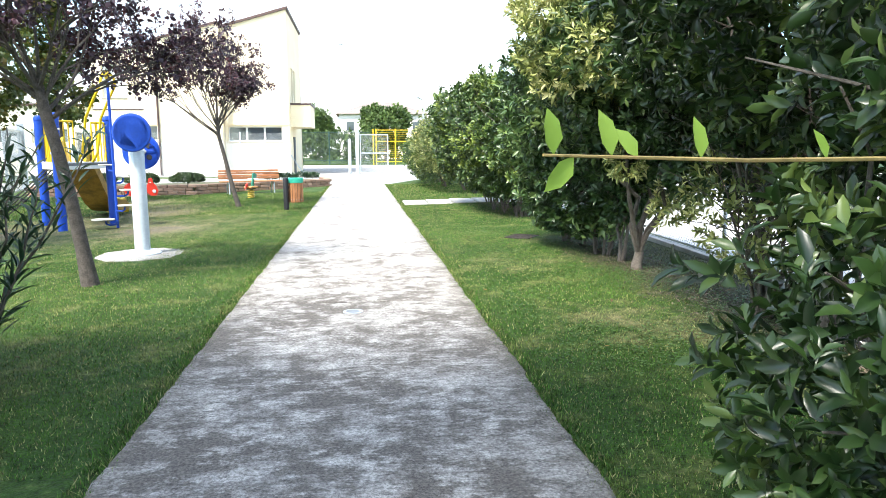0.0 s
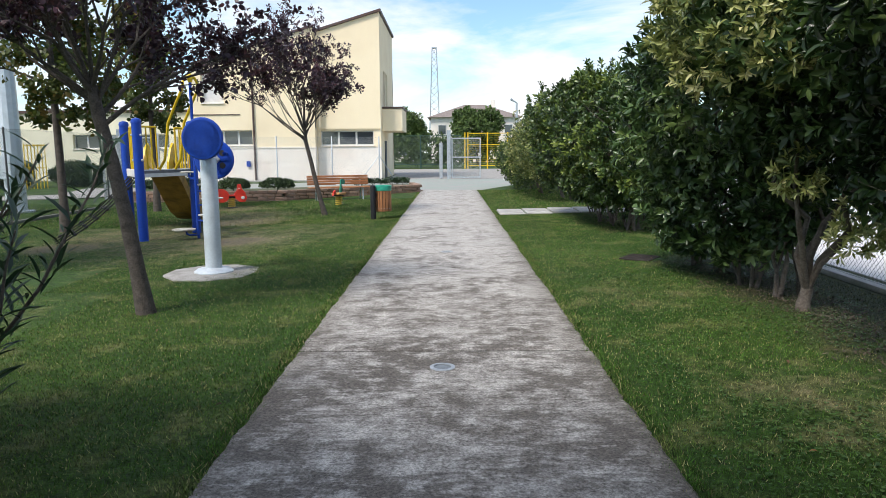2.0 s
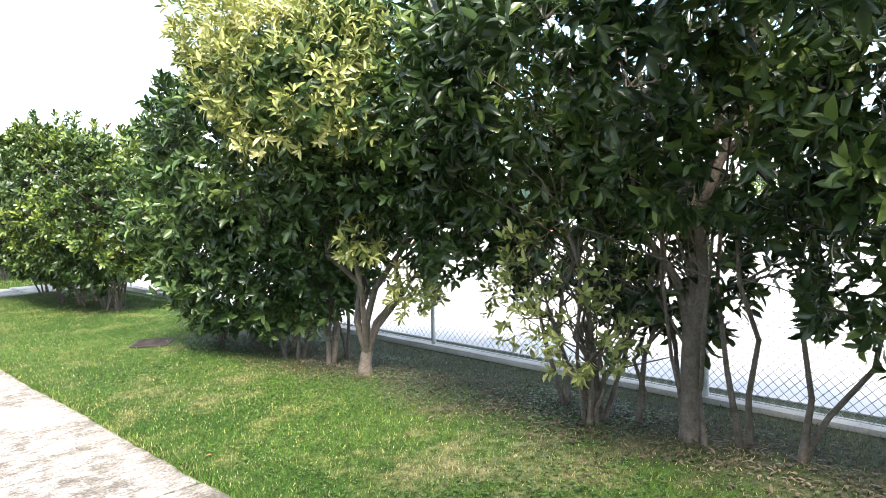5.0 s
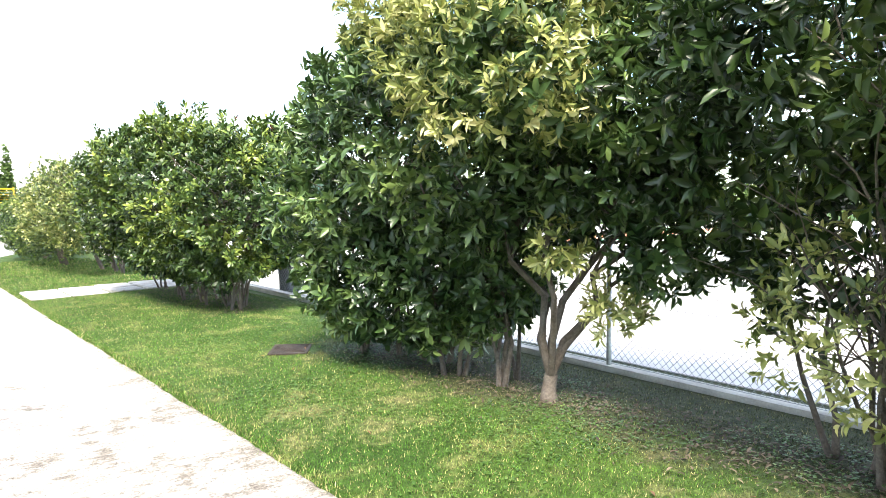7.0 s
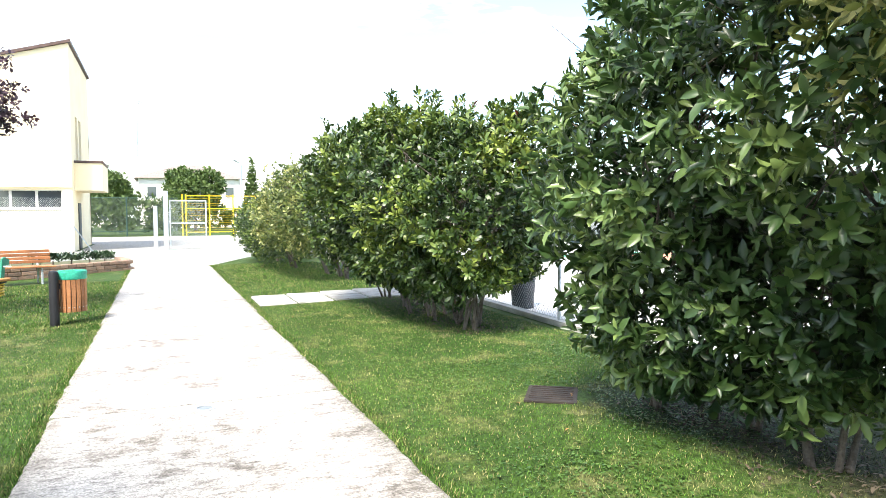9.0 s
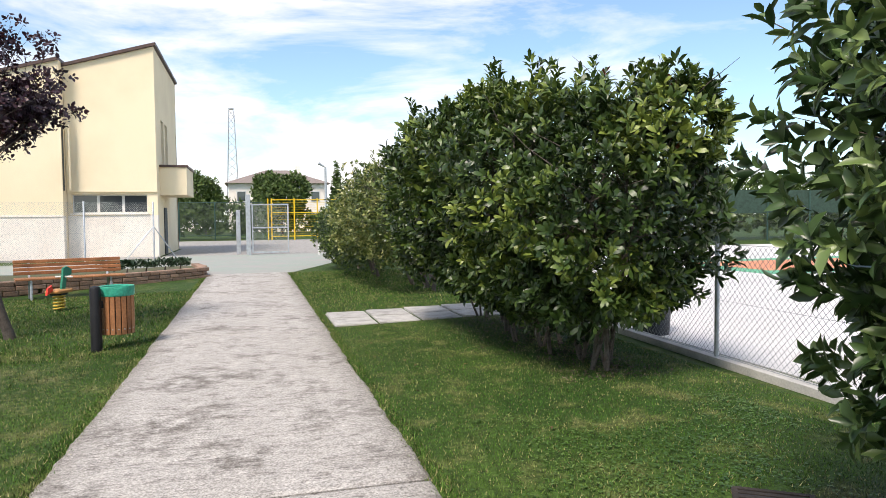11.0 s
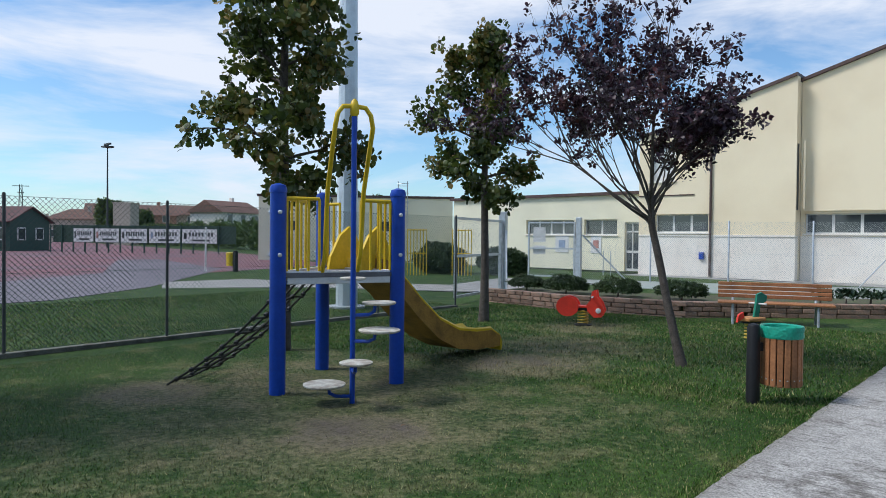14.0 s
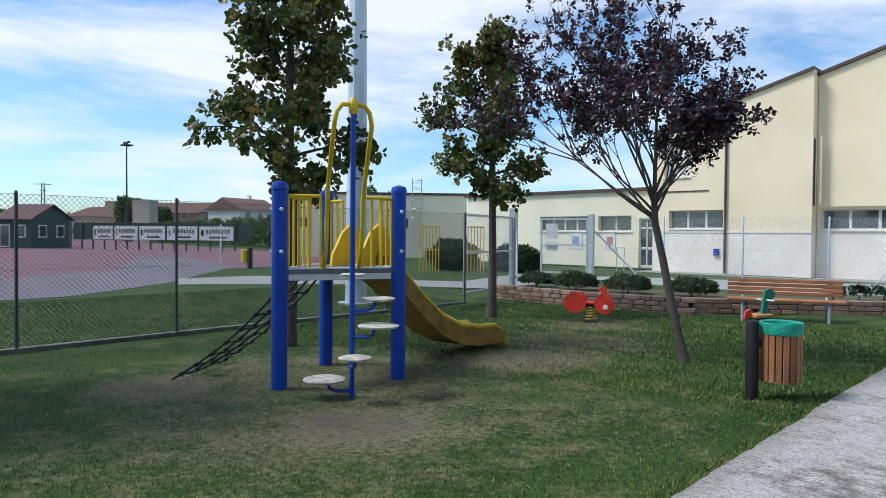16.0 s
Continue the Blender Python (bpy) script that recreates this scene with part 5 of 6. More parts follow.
F += [tuple(range(m_)), tuple(range((len(prof) - 1) * m_, len(prof) * m_))[::-1]]
slide = part("slide", Geo().add(V, F), M_YEL, tower, "yellow moulded slide chute", True)
V, F = [], []
sect2 = [(-0.285, 0.13), (-0.272, -0.12), (0.272, -0.12), (0.285, 0.13), (0.272, 0.13), (0.25, -0.06), (-0.25, -0.06), (-0.272, 0.13)]
for i, (u, z) in enumerate(prof[:-1]):
    V += [s0 + sd * (u - 0.01) + sn * w + Vector((0, 0, z + h * (1.0 if i < 8 else 0.6))) for w, h in sect2]
m2_ = len(sect2)
for i in range(len(prof) - 2):
    F += [(i * m2_ + j, i * m2_ + (j + 1) % m2_, (i + 1) * m2_ + (j + 1) % m2_, (i + 1) * m2_ + j) for j in range(m2_)]
F += [tuple(range(m2_)), tuple(range((len(prof) - 2) * m2_, (len(prof) - 1) * m2_))[::-1]]
# the brown puts the shade and dirt of the slide's outer side into colour
part("underside", Geo().add(V, F), mat("shaded_plastic", (0.34, 0.18, 0.03), 0.5, var=0.3, scale=5), slide, "brown outer shell, coloured for shade and dirt")
for w in (-0.24, 0.24):
    side_pts = [(-0.28, 1.15), (-0.25, 1.3), (-0.1, 1.55), (0.05, 1.66), (0.13, 1.6), (0.3, 1.3), (0.45, 1.1), (0.4, 1.0), (0.1, 1.12)]
    VV = [s0 + sd * u + sn * (w + o) + Vector((0, 0, z)) for o in (-0.02, 0.02) for u, z in side_pts]
    n_ = len(side_pts)
    part("cheek", Geo().add(VV, [tuple(range(n_)), tuple(range(n_, 2 * n_))[::-1]] + [(j, n_ + j, n_ + (j + 1) % n_, (j + 1) % n_) for j in range(n_)]), M_YEL, slide, "rounded side wing at the slide head")
# climbing net from the edge P3-P1 down to the lawn
rope_m = mat("dark_rope", (0.05, 0.05, 0.04), 0.9, var=0.3, fine=120, bump=0.4)
nd = Vector((-0.83, -0.55, 0)).normalized()
na, nb = Vector((*P1, 0)), Vector((*P3, 0))
net = part("climbing_net", Geo().tube([na.lerp(nb, 0.1) + Vector((0, 0, 1.02)), na.lerp(nb, 0.9) + Vector((0, 0, 1.02))], 0.018, 8), rope_m, tower, "dark rope climbing net")
cols, rows_ = 4, 7
grid_pts = {}
for c in range(cols):
    t0 = na.lerp(nb, 0.14 + 0.72 * c / (cols - 1)) + Vector((0, 0, 1.02))
    t1 = t0 + nd * 1.35
    t1 = Vector((t1.x, t1.y, gz(t1.x, t1.y) + 0.01))
    line = [t0.lerp(t1, i / 12) - Vector((0, 0, 0.10 * math.sin(math.pi * i / 12))) for i in range(13)]
    part("rope", Geo().tube(line, 0.013, 6), rope_m, net, "", True)
    for r_ in range(rows_):
        q = (r_ + 1) / (rows_ + 0.6) * 12
        grid_pts[c, r_] = line[int(q)].lerp(line[min(int(q) + 1, 12)], q - int(q))
for r_ in range(rows_):
    part("rung", Geo().tube([grid_pts[c, r_] - Vector((0, 0, 0.0 if c % 2 == 0 else 0.03)) for c in range(cols)], 0.013, 6), rope_m, net, "", True)
    for c in range(cols):
        part("knot", Geo().lathe([(0.006, -0.03), (0.03, -0.012), (0.03, 0.012), (0.006, 0.03)], 8, Matrix.Translation(grid_pts[c, r_])), M_BLACK, net, "")


def spring(g, h, r, turns, wire):
    g.tube([(r * math.cos(a), r * math.sin(a), 0.02 + h * a / (turns * 6.283)) for a in np.linspace(0, turns * 6.283, turns * 12)], wire, 8)
    return g


def panel(outline, t, m):
    """A plate of thickness t in the xz plane."""
    n = len(outline)
    v = [m @ Vector((x, y, z)) for y in (-t / 2, t / 2) for x, z in outline]
    return Geo().add(v, [tuple(range(n)), tuple(range(n, 2 * n))[::-1]] + [(j, n + j, n + (j + 1) % n, (j + 1) % n) for j in range(n)])


def oval(cx, cz, rx, rz, n=20):
    return [(cx + rx * math.cos(i * 2 * math.pi / n), cz + rz * math.sin(i * 2 * math.pi / n)) for i in range(n)]


rider = thing("spring_rider", on_ground(-6.2, 21.05, 22), "red plastic motorbike spring rider on a yellow coil spring", "spring rider")
part("spring", spring(Geo(), 0.27, 0.095, 5, 0.016), mat("spring_yellow", (0.62, 0.42, 0.06), 0.4, var=0.2), rider, "yellow coil spring", True)
part("foot_plate", Geo().lathe([(0.16, -0.03), (0.16, 0.02), (0.1, 0.03)], 20), M_BLACK, rider)
for y in (-0.13, 0.13):
    sp = part("side_panel", panel(oval(-0.28, 0.36, 0.21, 0.19), 0.03, Matrix.Translation((0, y, 0))), M_RED, rider, "round red side panel")
    part("side_panel", panel([(0.1, 0.28), (0.22, 0.17), (0.36, 0.18), (0.42, 0.3), (0.36, 0.46), (0.28, 0.55), (0.26, 0.68), (0.18, 0.66), (0.16, 0.5), (0.08, 0.4)], 0.03, Matrix.Translation((0, y, 0))), M_RED, rider, "pointed red front panel")
    part("hub_cap", Geo().lathe([(0.05, 0), (0.05, 0.012), (0.03, 0.018)], 12, Matrix.Translation((0.3, y * 1.13, 0.3)) @ Matrix.Rotation(radians(90 if y < 0 else -90), 4, "X")), M_WHITE, rider)
part("seat", Geo().box(-0.3, 0.16, -0.115, 0.115, 0.34, 0.38, 0.01), M_RED, rider, "red seat board")
part("bracket", Geo().box(-0.12, 0.12, -0.1, 0.1, 0.285, 0.338, 0.008), M_BLACK, rider)
part("handle", Geo().tube([(0.2, -0.26, 0.56), (0.2, 0.26, 0.56)], 0.017, 10), M_WHITE, rider, "handlebar", True)

dino = thing("spring_rider", on_ground(-3.12, 21.0, 70), "small wooden spring rider with a green animal head", "spring rider")
part("spring", spring(Geo(), 0.26, 0.09, 5, 0.016), MATS["spring_yellow"], dino, "yellow coil spring", True)
part("seat", Geo().box(-0.2, 0.2, -0.13, 0.13, 0.31, 0.37, 0.015), mat("orange_wood", (0.5, 0.24, 0.08), 0.6, var=0.2), dino, "orange wooden seat")
part("bracket", Geo().box(-0.1, 0.1, -0.1, 0.1, 0.275, 0.308), M_BLACK, dino)
part("head_panel", panel([(0.05, 0.36), (0.16, 0.36), (0.2, 0.55), (0.34, 0.62), (0.35, 0.7), (0.22, 0.76), (0.12, 0.73), (0.1, 0.6)], 0.035, Matrix.Identity(4)), mat("green_panel", (0.02, 0.22, 0.14), 0.45, var=0.1), dino, "green head panel")
part("tail_panel", panel([(-0.18, 0.37), (-0.34, 0.30), (-0.3, 0.42), (-0.2, 0.46)], 0.035, Matrix.Identity(4)), M_RED, dino, "red tail panel")
part("handle", Geo().tube([(0.15, -0.16, 0.58), (0.15, 0.16, 0.58)], 0.015, 8), M_WHITE, dino, "", True)

# exercise post with two hand wheels
sx, sy = -2.93, 10.06
ex = thing("exercise_post", on_ground(sx, sy), "pale steel exercise post with two blue hand wheels", "exercise device")
part("pad", Geo().lathe([(0.62, -0.06), (0.6, 0.012), (0.1, 0.02)], 9), M_KERB, ex, "rough concrete footing")
part("base_flange", Geo().lathe([(0.24, 0.0), (0.24, 0.03), (0.2, 0.06), (0.12, 0.075)], 28), M_STEEL, ex, "", True)
part("column", Geo().lathe([(0.102, 0.03), (0.1, 1.42), (0.096, 1.435), (0.02, 1.45)], 28), M_STEEL, ex, "pale painted steel column", True)


def hand_wheel(x, y0, z, sgn, x0):
    d = Vector((x - x0, 0, 0))
    mm = Matrix.Translation((x, y0, z)) @ Matrix.Rotation(radians(90 * sgn), 4, "X") @ Matrix.Rotation(radians(1), 4, "Y") @ Matrix.Scale(0.89, 4)
    w = part("hand_wheel", Geo().lathe([(0.245, -0.035), (0.272, -0.028), (0.285, 0.0), (0.272, 0.028), (0.245, 0.035), (0.21, 0.022), (0.03, 0.02), (0.03, -0.02), (0.21, -0.022), (0.245, -0.035)], 40, mm), M_BLUE, ex, "blue plastic hand wheel with raised spokes", True)
    for i in range(5):
        a = i * 2 * math.pi / 5
        part("spoke", Geo().box(0.06, 0.22, -0.022, 0.022, 0.018, 0.034, 0.004, mm @ Matrix.Rotation(a, 4, "Z")), M_BLUE, w)
        # raised dark cap, coloured as the shade inside a grip hollow
        part("grip_shade", Geo().lathe([(0.045, 0.021), (0.04, 0.026), (0.02, 0.024)], 12, mm @ Matrix.Rotation(a + 0.63, 4, "Z") @ Matrix.Translation((0.15, 0, 0))), M_DARK, w)
    hub = part("hub_plate", Geo().box(-0.07, 0.07, -0.07, 0.07, 0.02, 0.045, 0.008, mm @ Matrix.Rotation(0.8, 4, "Z")), M_GALV, w, "steel hub plate")
    part("knob", Geo().lathe([(0.018, 0.03), (0.018, 0.1), (0.03, 0.105), (0.03, 0.14), (0.015, 0.15)], 12, mm @ Matrix.Translation((0.19, 0.08, 0))), M_BLUE, w, "", True)
    part("axle", Geo().tube([(x0 * 0.3, 0.0, z), (x, y0, z)], 0.035, 12), M_STEEL, ex, "", True)


hand_wheel(0.03, -0.24, 1.67, -1, 0.03)
hand_wheel(-0.02, 0.28, 1.42, 1, -0.02)
part("axle_head", Geo().box(-0.09, 0.09, -0.09, 0.09, 1.45, 1.72, 0.02), M_STEEL, ex)

# litter bin
lb = thing("litter_bin", on_ground(-1.63, 16.47, 43), "slatted wooden litter bin with a green bag on a black post", "litter bin")
part("post", Geo().lathe([(0.062, -0.03), (0.06, 0.72), (0.05, 0.75), (0.01, 0.765)], 20), M_BLACK, lb, "black steel post", True)
bx = 0.27
part("hoop", Geo().lathe([(0.165, 0.2), (0.172, 0.2), (0.172, 0.225), (0.165, 0.225)], 28, pose(bx, 0.0, 0)), M_BLACK, lb)
part("bin_liner", Geo().lathe([(0.15, 0.19), (0.16, 0.66), (0.15, 0.69), (0.14, 0.6), (0.13, 0.25), (0.02, 0.22)], 24, pose(bx, 0, 0)), M_BLACK, lb)
for i in range(18):
    a = i * 2 * math.pi / 18
    part("slat", Geo().box(0.166, 0.184, -0.026, 0.026, 0.18, 0.66, 0.004, pose(bx, 0, 0) @ Matrix.Rotation(a, 4, "Z")), M_WOOD, lb)
    part("screw", Geo().box(0.184, 0.187, -0.006, 0.006, 0.24, 0.252, 0.0, pose(bx, 0, 0) @ Matrix.Rotation(a, 4, "Z")), M_GALV, lb)
part("bag", Geo().lathe([(0.187, 0.63), (0.195, 0.65), (0.190, 0.68), (0.198, 0.72), (0.19, 0.745), (0.165, 0.735), (0.155, 0.66), (0.14, 0.5)], 30, pose(bx, 0, 0)), M_BAG, lb, "turned-over green plastic bag", True)
part("bracket", Geo().box(0.05, 0.11, -0.02, 0.02, 0.5, 0.58, 0.004), M_BLACK, lb)

# bench
bn = thing("park_bench", on_ground(-3.5, 23.45, 20), "long wooden slat bench with a backrest and steel legs", "bench")
for i in range(4):
    part("seat_slat", Geo().box(-0.99, 0.99, -0.30 + i * 0.115, -0.20 + i * 0.115, 0.385, 0.42, 0.006), M_WOOD, bn)
for i in range(4):
    z = 0.47 + i * 0.078
    part("back_slat", Geo().box(-0.99, 0.99, 0.17 + i * 0.022, 0.2 + i * 0.022, z, z + 0.066, 0.006), M_WOOD, bn)
for x in (-0.72, 0.72):
    lg_ = part("leg", Geo().tube([(x, -0.26, -0.05), (x, -0.24, 0.36), (x, 0.14, 0.36), (x, 0.215, 0.5), (x, 0.28, 0.77)], 0.024, 10), M_GALV, bn, "bent steel leg frame", True)
    part("leg", Geo().tube([(x, 0.12, 0.36), (x, 0.2, -0.05)], 0.024, 10), M_GALV, bn, "", True)

# tall floodlight pole and the side equipment
fl = thing("floodlight_pole", on_ground(-11.5, 19.65), "tall tapered galvanised floodlight pole behind the fence", "light pole")
part("shaft", Geo().lathe([(0.25, -0.1), (0.245, 1.5), (0.2, 7.0), (0.13, 18.0)], 12), M_STEEL, fl)
part("base_plate", Geo().lathe([(0.42, -0.05), (0.42, 0.04), (0.3, 0.05)], 16), M_GALV, fl)
part("cabinet", Geo().box(-0.2, 0.2, -0.42, -0.24, 0.9, 1.5, 0.01), M_STEEL, fl)

# in-ground path lights and lawn drain
for y in (6.0, 11.34):
    g_ = thing("ground_light", pose(0.0, y, 0.022), "round in-ground path light with a steel ring", "ground light", "path lights")
    part("ring", Geo().lathe([(0.085, -0.01), (0.085, 0.004), (0.06, 0.006), (0.06, -0.01)], 24), M_GALV, g_, "", True)
    part("lens", Geo().lathe([(0.06, -0.01), (0.06, 0.0), (0.02, 0.002)], 20), mat("frosted_lens", (0.16, 0.18, 0.19), 0.35, var=0.1), g_)
dr = thing("drain_grate", on_ground(2.57, 10.57, 55), "rusty square iron drain grate set in the lawn", "drain")
part("frame", Geo().box(-0.24, 0.24, -0.2, -0.17, 0.0, 0.014).box(-0.24, 0.24, 0.17, 0.2, 0.0, 0.014).box(-0.24, -0.21, -0.17, 0.17, 0.0, 0.014).box(0.21, 0.24, -0.17, 0.17, 0.0, 0.014), mat("rusty_iron", (0.036, 0.028, 0.023), 0.8, var=0.3), dr)
# flat dark plate painted as the shade below the bars
part("pit_shade", Geo().box(-0.21, 0.21, -0.17, 0.17, 0.001, 0.006), M_DARK, dr)
for i in range(7):
    part("bar", Geo().box(-0.2 + i * 0.06, -0.17 + i * 0.06, -0.17, 0.17, 0.006, 0.012), MATS["rusty_iron"], dr)

# black bin on the court, and hoops by the gate
bb = thing("black_bin", pose(4.98, 15.35, 0.01), "dark plastic waste bin standing at the court edge", "waste bin")
part("body", Geo().lathe([(0.17, 0), (0.21, 0.62), (0.225, 0.63), (0.225, 0.68), (0.2, 0.69)], 24), mat("dark_plastic", (0.035, 0.04, 0.05), 0.5, var=0.1), bb, "", True)
hp = thing("bicycle_hoops", pose(3.05, 36.6, 0), "white tubular hoops beside a steel post", "bicycle rack")
for x in (-0.25, 0.35, 0.75):
    part("hoop", Geo().tube([(x, 0, 0), (x, 0, 0.75), (x + 0.05, 0.02, 0.82), (x + 0.25, 0.1, 0.82), (x + 0.3, 0.12, 0.75), (x + 0.3, 0.12, 0)], 0.03, 8), M_WHITE, hp, "", True)
part("bollard", Geo().box(0.12, 0.3, -0.3, -0.12, 0, 1.15, 0.012), M_GALV, hp)
bs_ = thing("boot_scraper", pose(-14.1, 36.0, 0), "thin steel hoop stand on the grass", "stand")
part("frame", Geo().tube([(0, 0, 0), (0, 0, 1.05), (0.35, 0, 1.05), (0.35, 0, 0)], 0.02, 8), M_GALV, bs_, "", True)

# stepping slabs to the court
sl = structure("pavement_slabs", Geo().box(1.2, 4.3, 17.26, 18.58, -0.1, 0.01), M_KERB, "row of pale square paving slabs across the lawn")
for i in range(5):
    for j in range(2):
        x, y = 1.2 + i * 0.62, 17.26 + j * 0.66
        z = gz(x + 0.3, y)
        part("slab", Geo().box(x + 0.012, x + 0.60, y + 0.012, y + 0.645, -0.05, 0.02 + z + 0.006 * ((i * 3 + j) % 3), 0.006), mat("paving_slab", (0.42, 0.41, 0.385), 0.9, var=0.2, scale=6, bump=0.4, obj=0.12), sl)

# ---- planter ----
LINE = [(-10.35, 23.3), (-7.6, 23.1), (-5.4, 23.5), (-4.3, 24.3), (-2.7, 25.5), (-1.25, 26.7), (-1.2, 27.5), (-1.45, 28.6)]
bedpoly = LINE + [(-2.2, 28.7), (-4.6, 27.2), (-7.5, 25.6), (-10.35, 25.3)]
structure("planting_bed", Geo().prism(bedpoly, -0.3, 0.2), mat("bed_soil", (0.09, 0.08, 0.05), 0.95, var=0.35, scale=5, col2=(0.07, 0.10, 0.03)), "raised bed of dark soil and weeds")
wallp = structure("planter_wall", Geo().tube([(x, y, -0.12) for x, y in LINE], 0.1, 6), M_KERB, "low planter wall of rough red-brown bricks")
bm_ = [Geo().box(-L / 2, L / 2, -0.11, 0.11, -0.048, 0.048, 0.012).mesh("brick", M_BRICK) for L in (0.36, 0.29, 0.22)]
for c in range(4):
    zc = -0.09 + c * 0.103
    for (xa, ya), (xb, yb) in zip(LINE[:-1], LINE[1:]):
        L = math.hypot(xb - xa, yb - ya)
        ang = math.degrees(math.atan2(yb - ya, xb - xa))
        u = 0.0 if c % 2 else 0.1
        while u < L - 0.08:
            k = random.choice((0, 0, 1, 2))
            w = (0.36, 0.29, 0.22)[k] + 0.014
            ob = part("brick", bm_[k], M_BRICK, wallp)
            ob.matrix_basis = pose(xa + (xb - xa) * (u + w / 2) / L, ya + (yb - ya) * (u + w / 2) / L, zc + random.uniform(-0.004, 0.004), random.uniform(-1.5, 1.5), random.uniform(-1, 1), ang + random.uniform(-2, 2))
            u += w


def low_bush(x, y, r, h, leaf, label, size=0.035, den=260, name="box_shrub", up=0.6, zb=0.2):
    r, h = r * 0.88, h * 0.84
    b = thing(name, pose(x, y, zb), label, "shrub", "shrubs of the planter")
    P, D = lobes_sample([(0, 0, h * 0.5, r, r * 0.8, h * 0.52), (r * 0.3, 0.05, h * 0.45, r * 0.7, r * 0.7, h * 0.5)], den, 0.5, -0.9)
    P = P[P[:, 2] > 0.0]
    v, f = rosettes(P, D, 6, size, 0.45, upward=up, fine=False)
    part("crown", np_mesh("crown", v, f, leaf), leaf, b)
    part("stem", Geo().tube([(0, 0, -0.05), (0.02, 0, h * 0.5)], [0.03, 0.015], 6), M_STEM, b)


for x, y, r, h in ((-9.75, 24.2, 0.55, 0.42), (-8.5, 24.1, 0.62, 0.5), (-7.15, 24.2, 0.6, 0.5), (-5.75, 24.5, 0.62, 0.48)):
    low_bush(x, y, r, h, LF_BOX, "low clipped evergreen shrub in the planter", 0.06, 650)
for x, y in ((-3.3, 25.9), (-2.9, 26.3), (-2.5, 26.6), (-2.1, 27.0), (-1.75, 27.3)):
    low_bush(x, y, 0.28, 0.3, LF_OLEAN, "tuft of grey-green lavender in the planter", 0.13, 160, "lavender", 2.2)
for x, y, r, h in ((-19.6, 31.6, 1.3, 1.5), (-16.9, 32.6, 1.2, 1.3)):
    low_bush(x, y, r, h, LF_BOX, "dark spreading juniper behind the gate", 0.12, 320, "juniper", 0.2, 0.0)

yb = thing("yellow_barrier", pose(-19.3, 29.3, 0, 0, 0, 42), "yellow steel bar barrier beside the walk", "barrier")
for i in range(7):
    part("bar", Geo().tube([(i * 0.13, 0, 0), (i * 0.13, 0, 1.9)], 0.02, 6), M_YEL, yb)
for z in (0.9, 1.85):
    part("rail", Geo().tube([(0, 0, z), (0.78, 0, z)], 0.025, 6), M_YEL, yb)
copy_thing(yb, pose(-18.0, 30.6, 0, 0, 0, 42))

# branch hanging into the path from the laurel
br = thing("laurel_branch", pose(1.3, 1.5, 1.38), "thin laurel shoot with pale green leaves reaching over the path", "branch")
bp_ = [(0.4, 0.35, -0.05), (0.0, 0.0, -0.005), (-0.35, -0.2, 0.0), (-0.7, -0.38, 0.002), (-1.03, -0.55, 0.012)]
part("twig", Geo().tube(bp_, [0.007, 0.005, 0.004, 0.003, 0.0015], 6), mat("green_twig", (0.30, 0.22, 0.08), 0.6, var=0.2), br)
LF_YOUNG = leaf_mat("young_laurel_leaf", (0.12, 0.22, 0.03), (0.22, 0.34, 0.05), (0.32, 0.42, 0.08), 0.4, 0.35)
for t_, sg, ln_ in ((0.99, 1, 0.05), (0.97, -0.6, 0.05), (0.93, 1, 0.055), (0.90, 0.7, 0.045), (0.82, 1, 0.055), (0.62, 0.8, 0.05), (0.45, 1, 0.06), (0.42, -1, 0.06), (0.25, 1, 0.06), (0.12, -1, 0.07)):
    q = t_ * 4
    i = min(int(q), 3)
    b0 = np.array(Vector(bp_[i]).lerp(Vector(bp_[i + 1]), q - i))
    ax_ = np.array([-0.55 + 0.5 * random.random(), -0.2 + 0.3 * random.random(), 0.9 * sg])
    v, f = leaves(b0[None], ax_[None], np.array([[0.4, -0.9, 0.1]]), np.array([ln_]), np.array([ln_ * 0.52]), 0.1, 0.12)
    part("leaf", np_mesh("leaf", v, f, LF_YOUNG), LF_YOUNG, br)

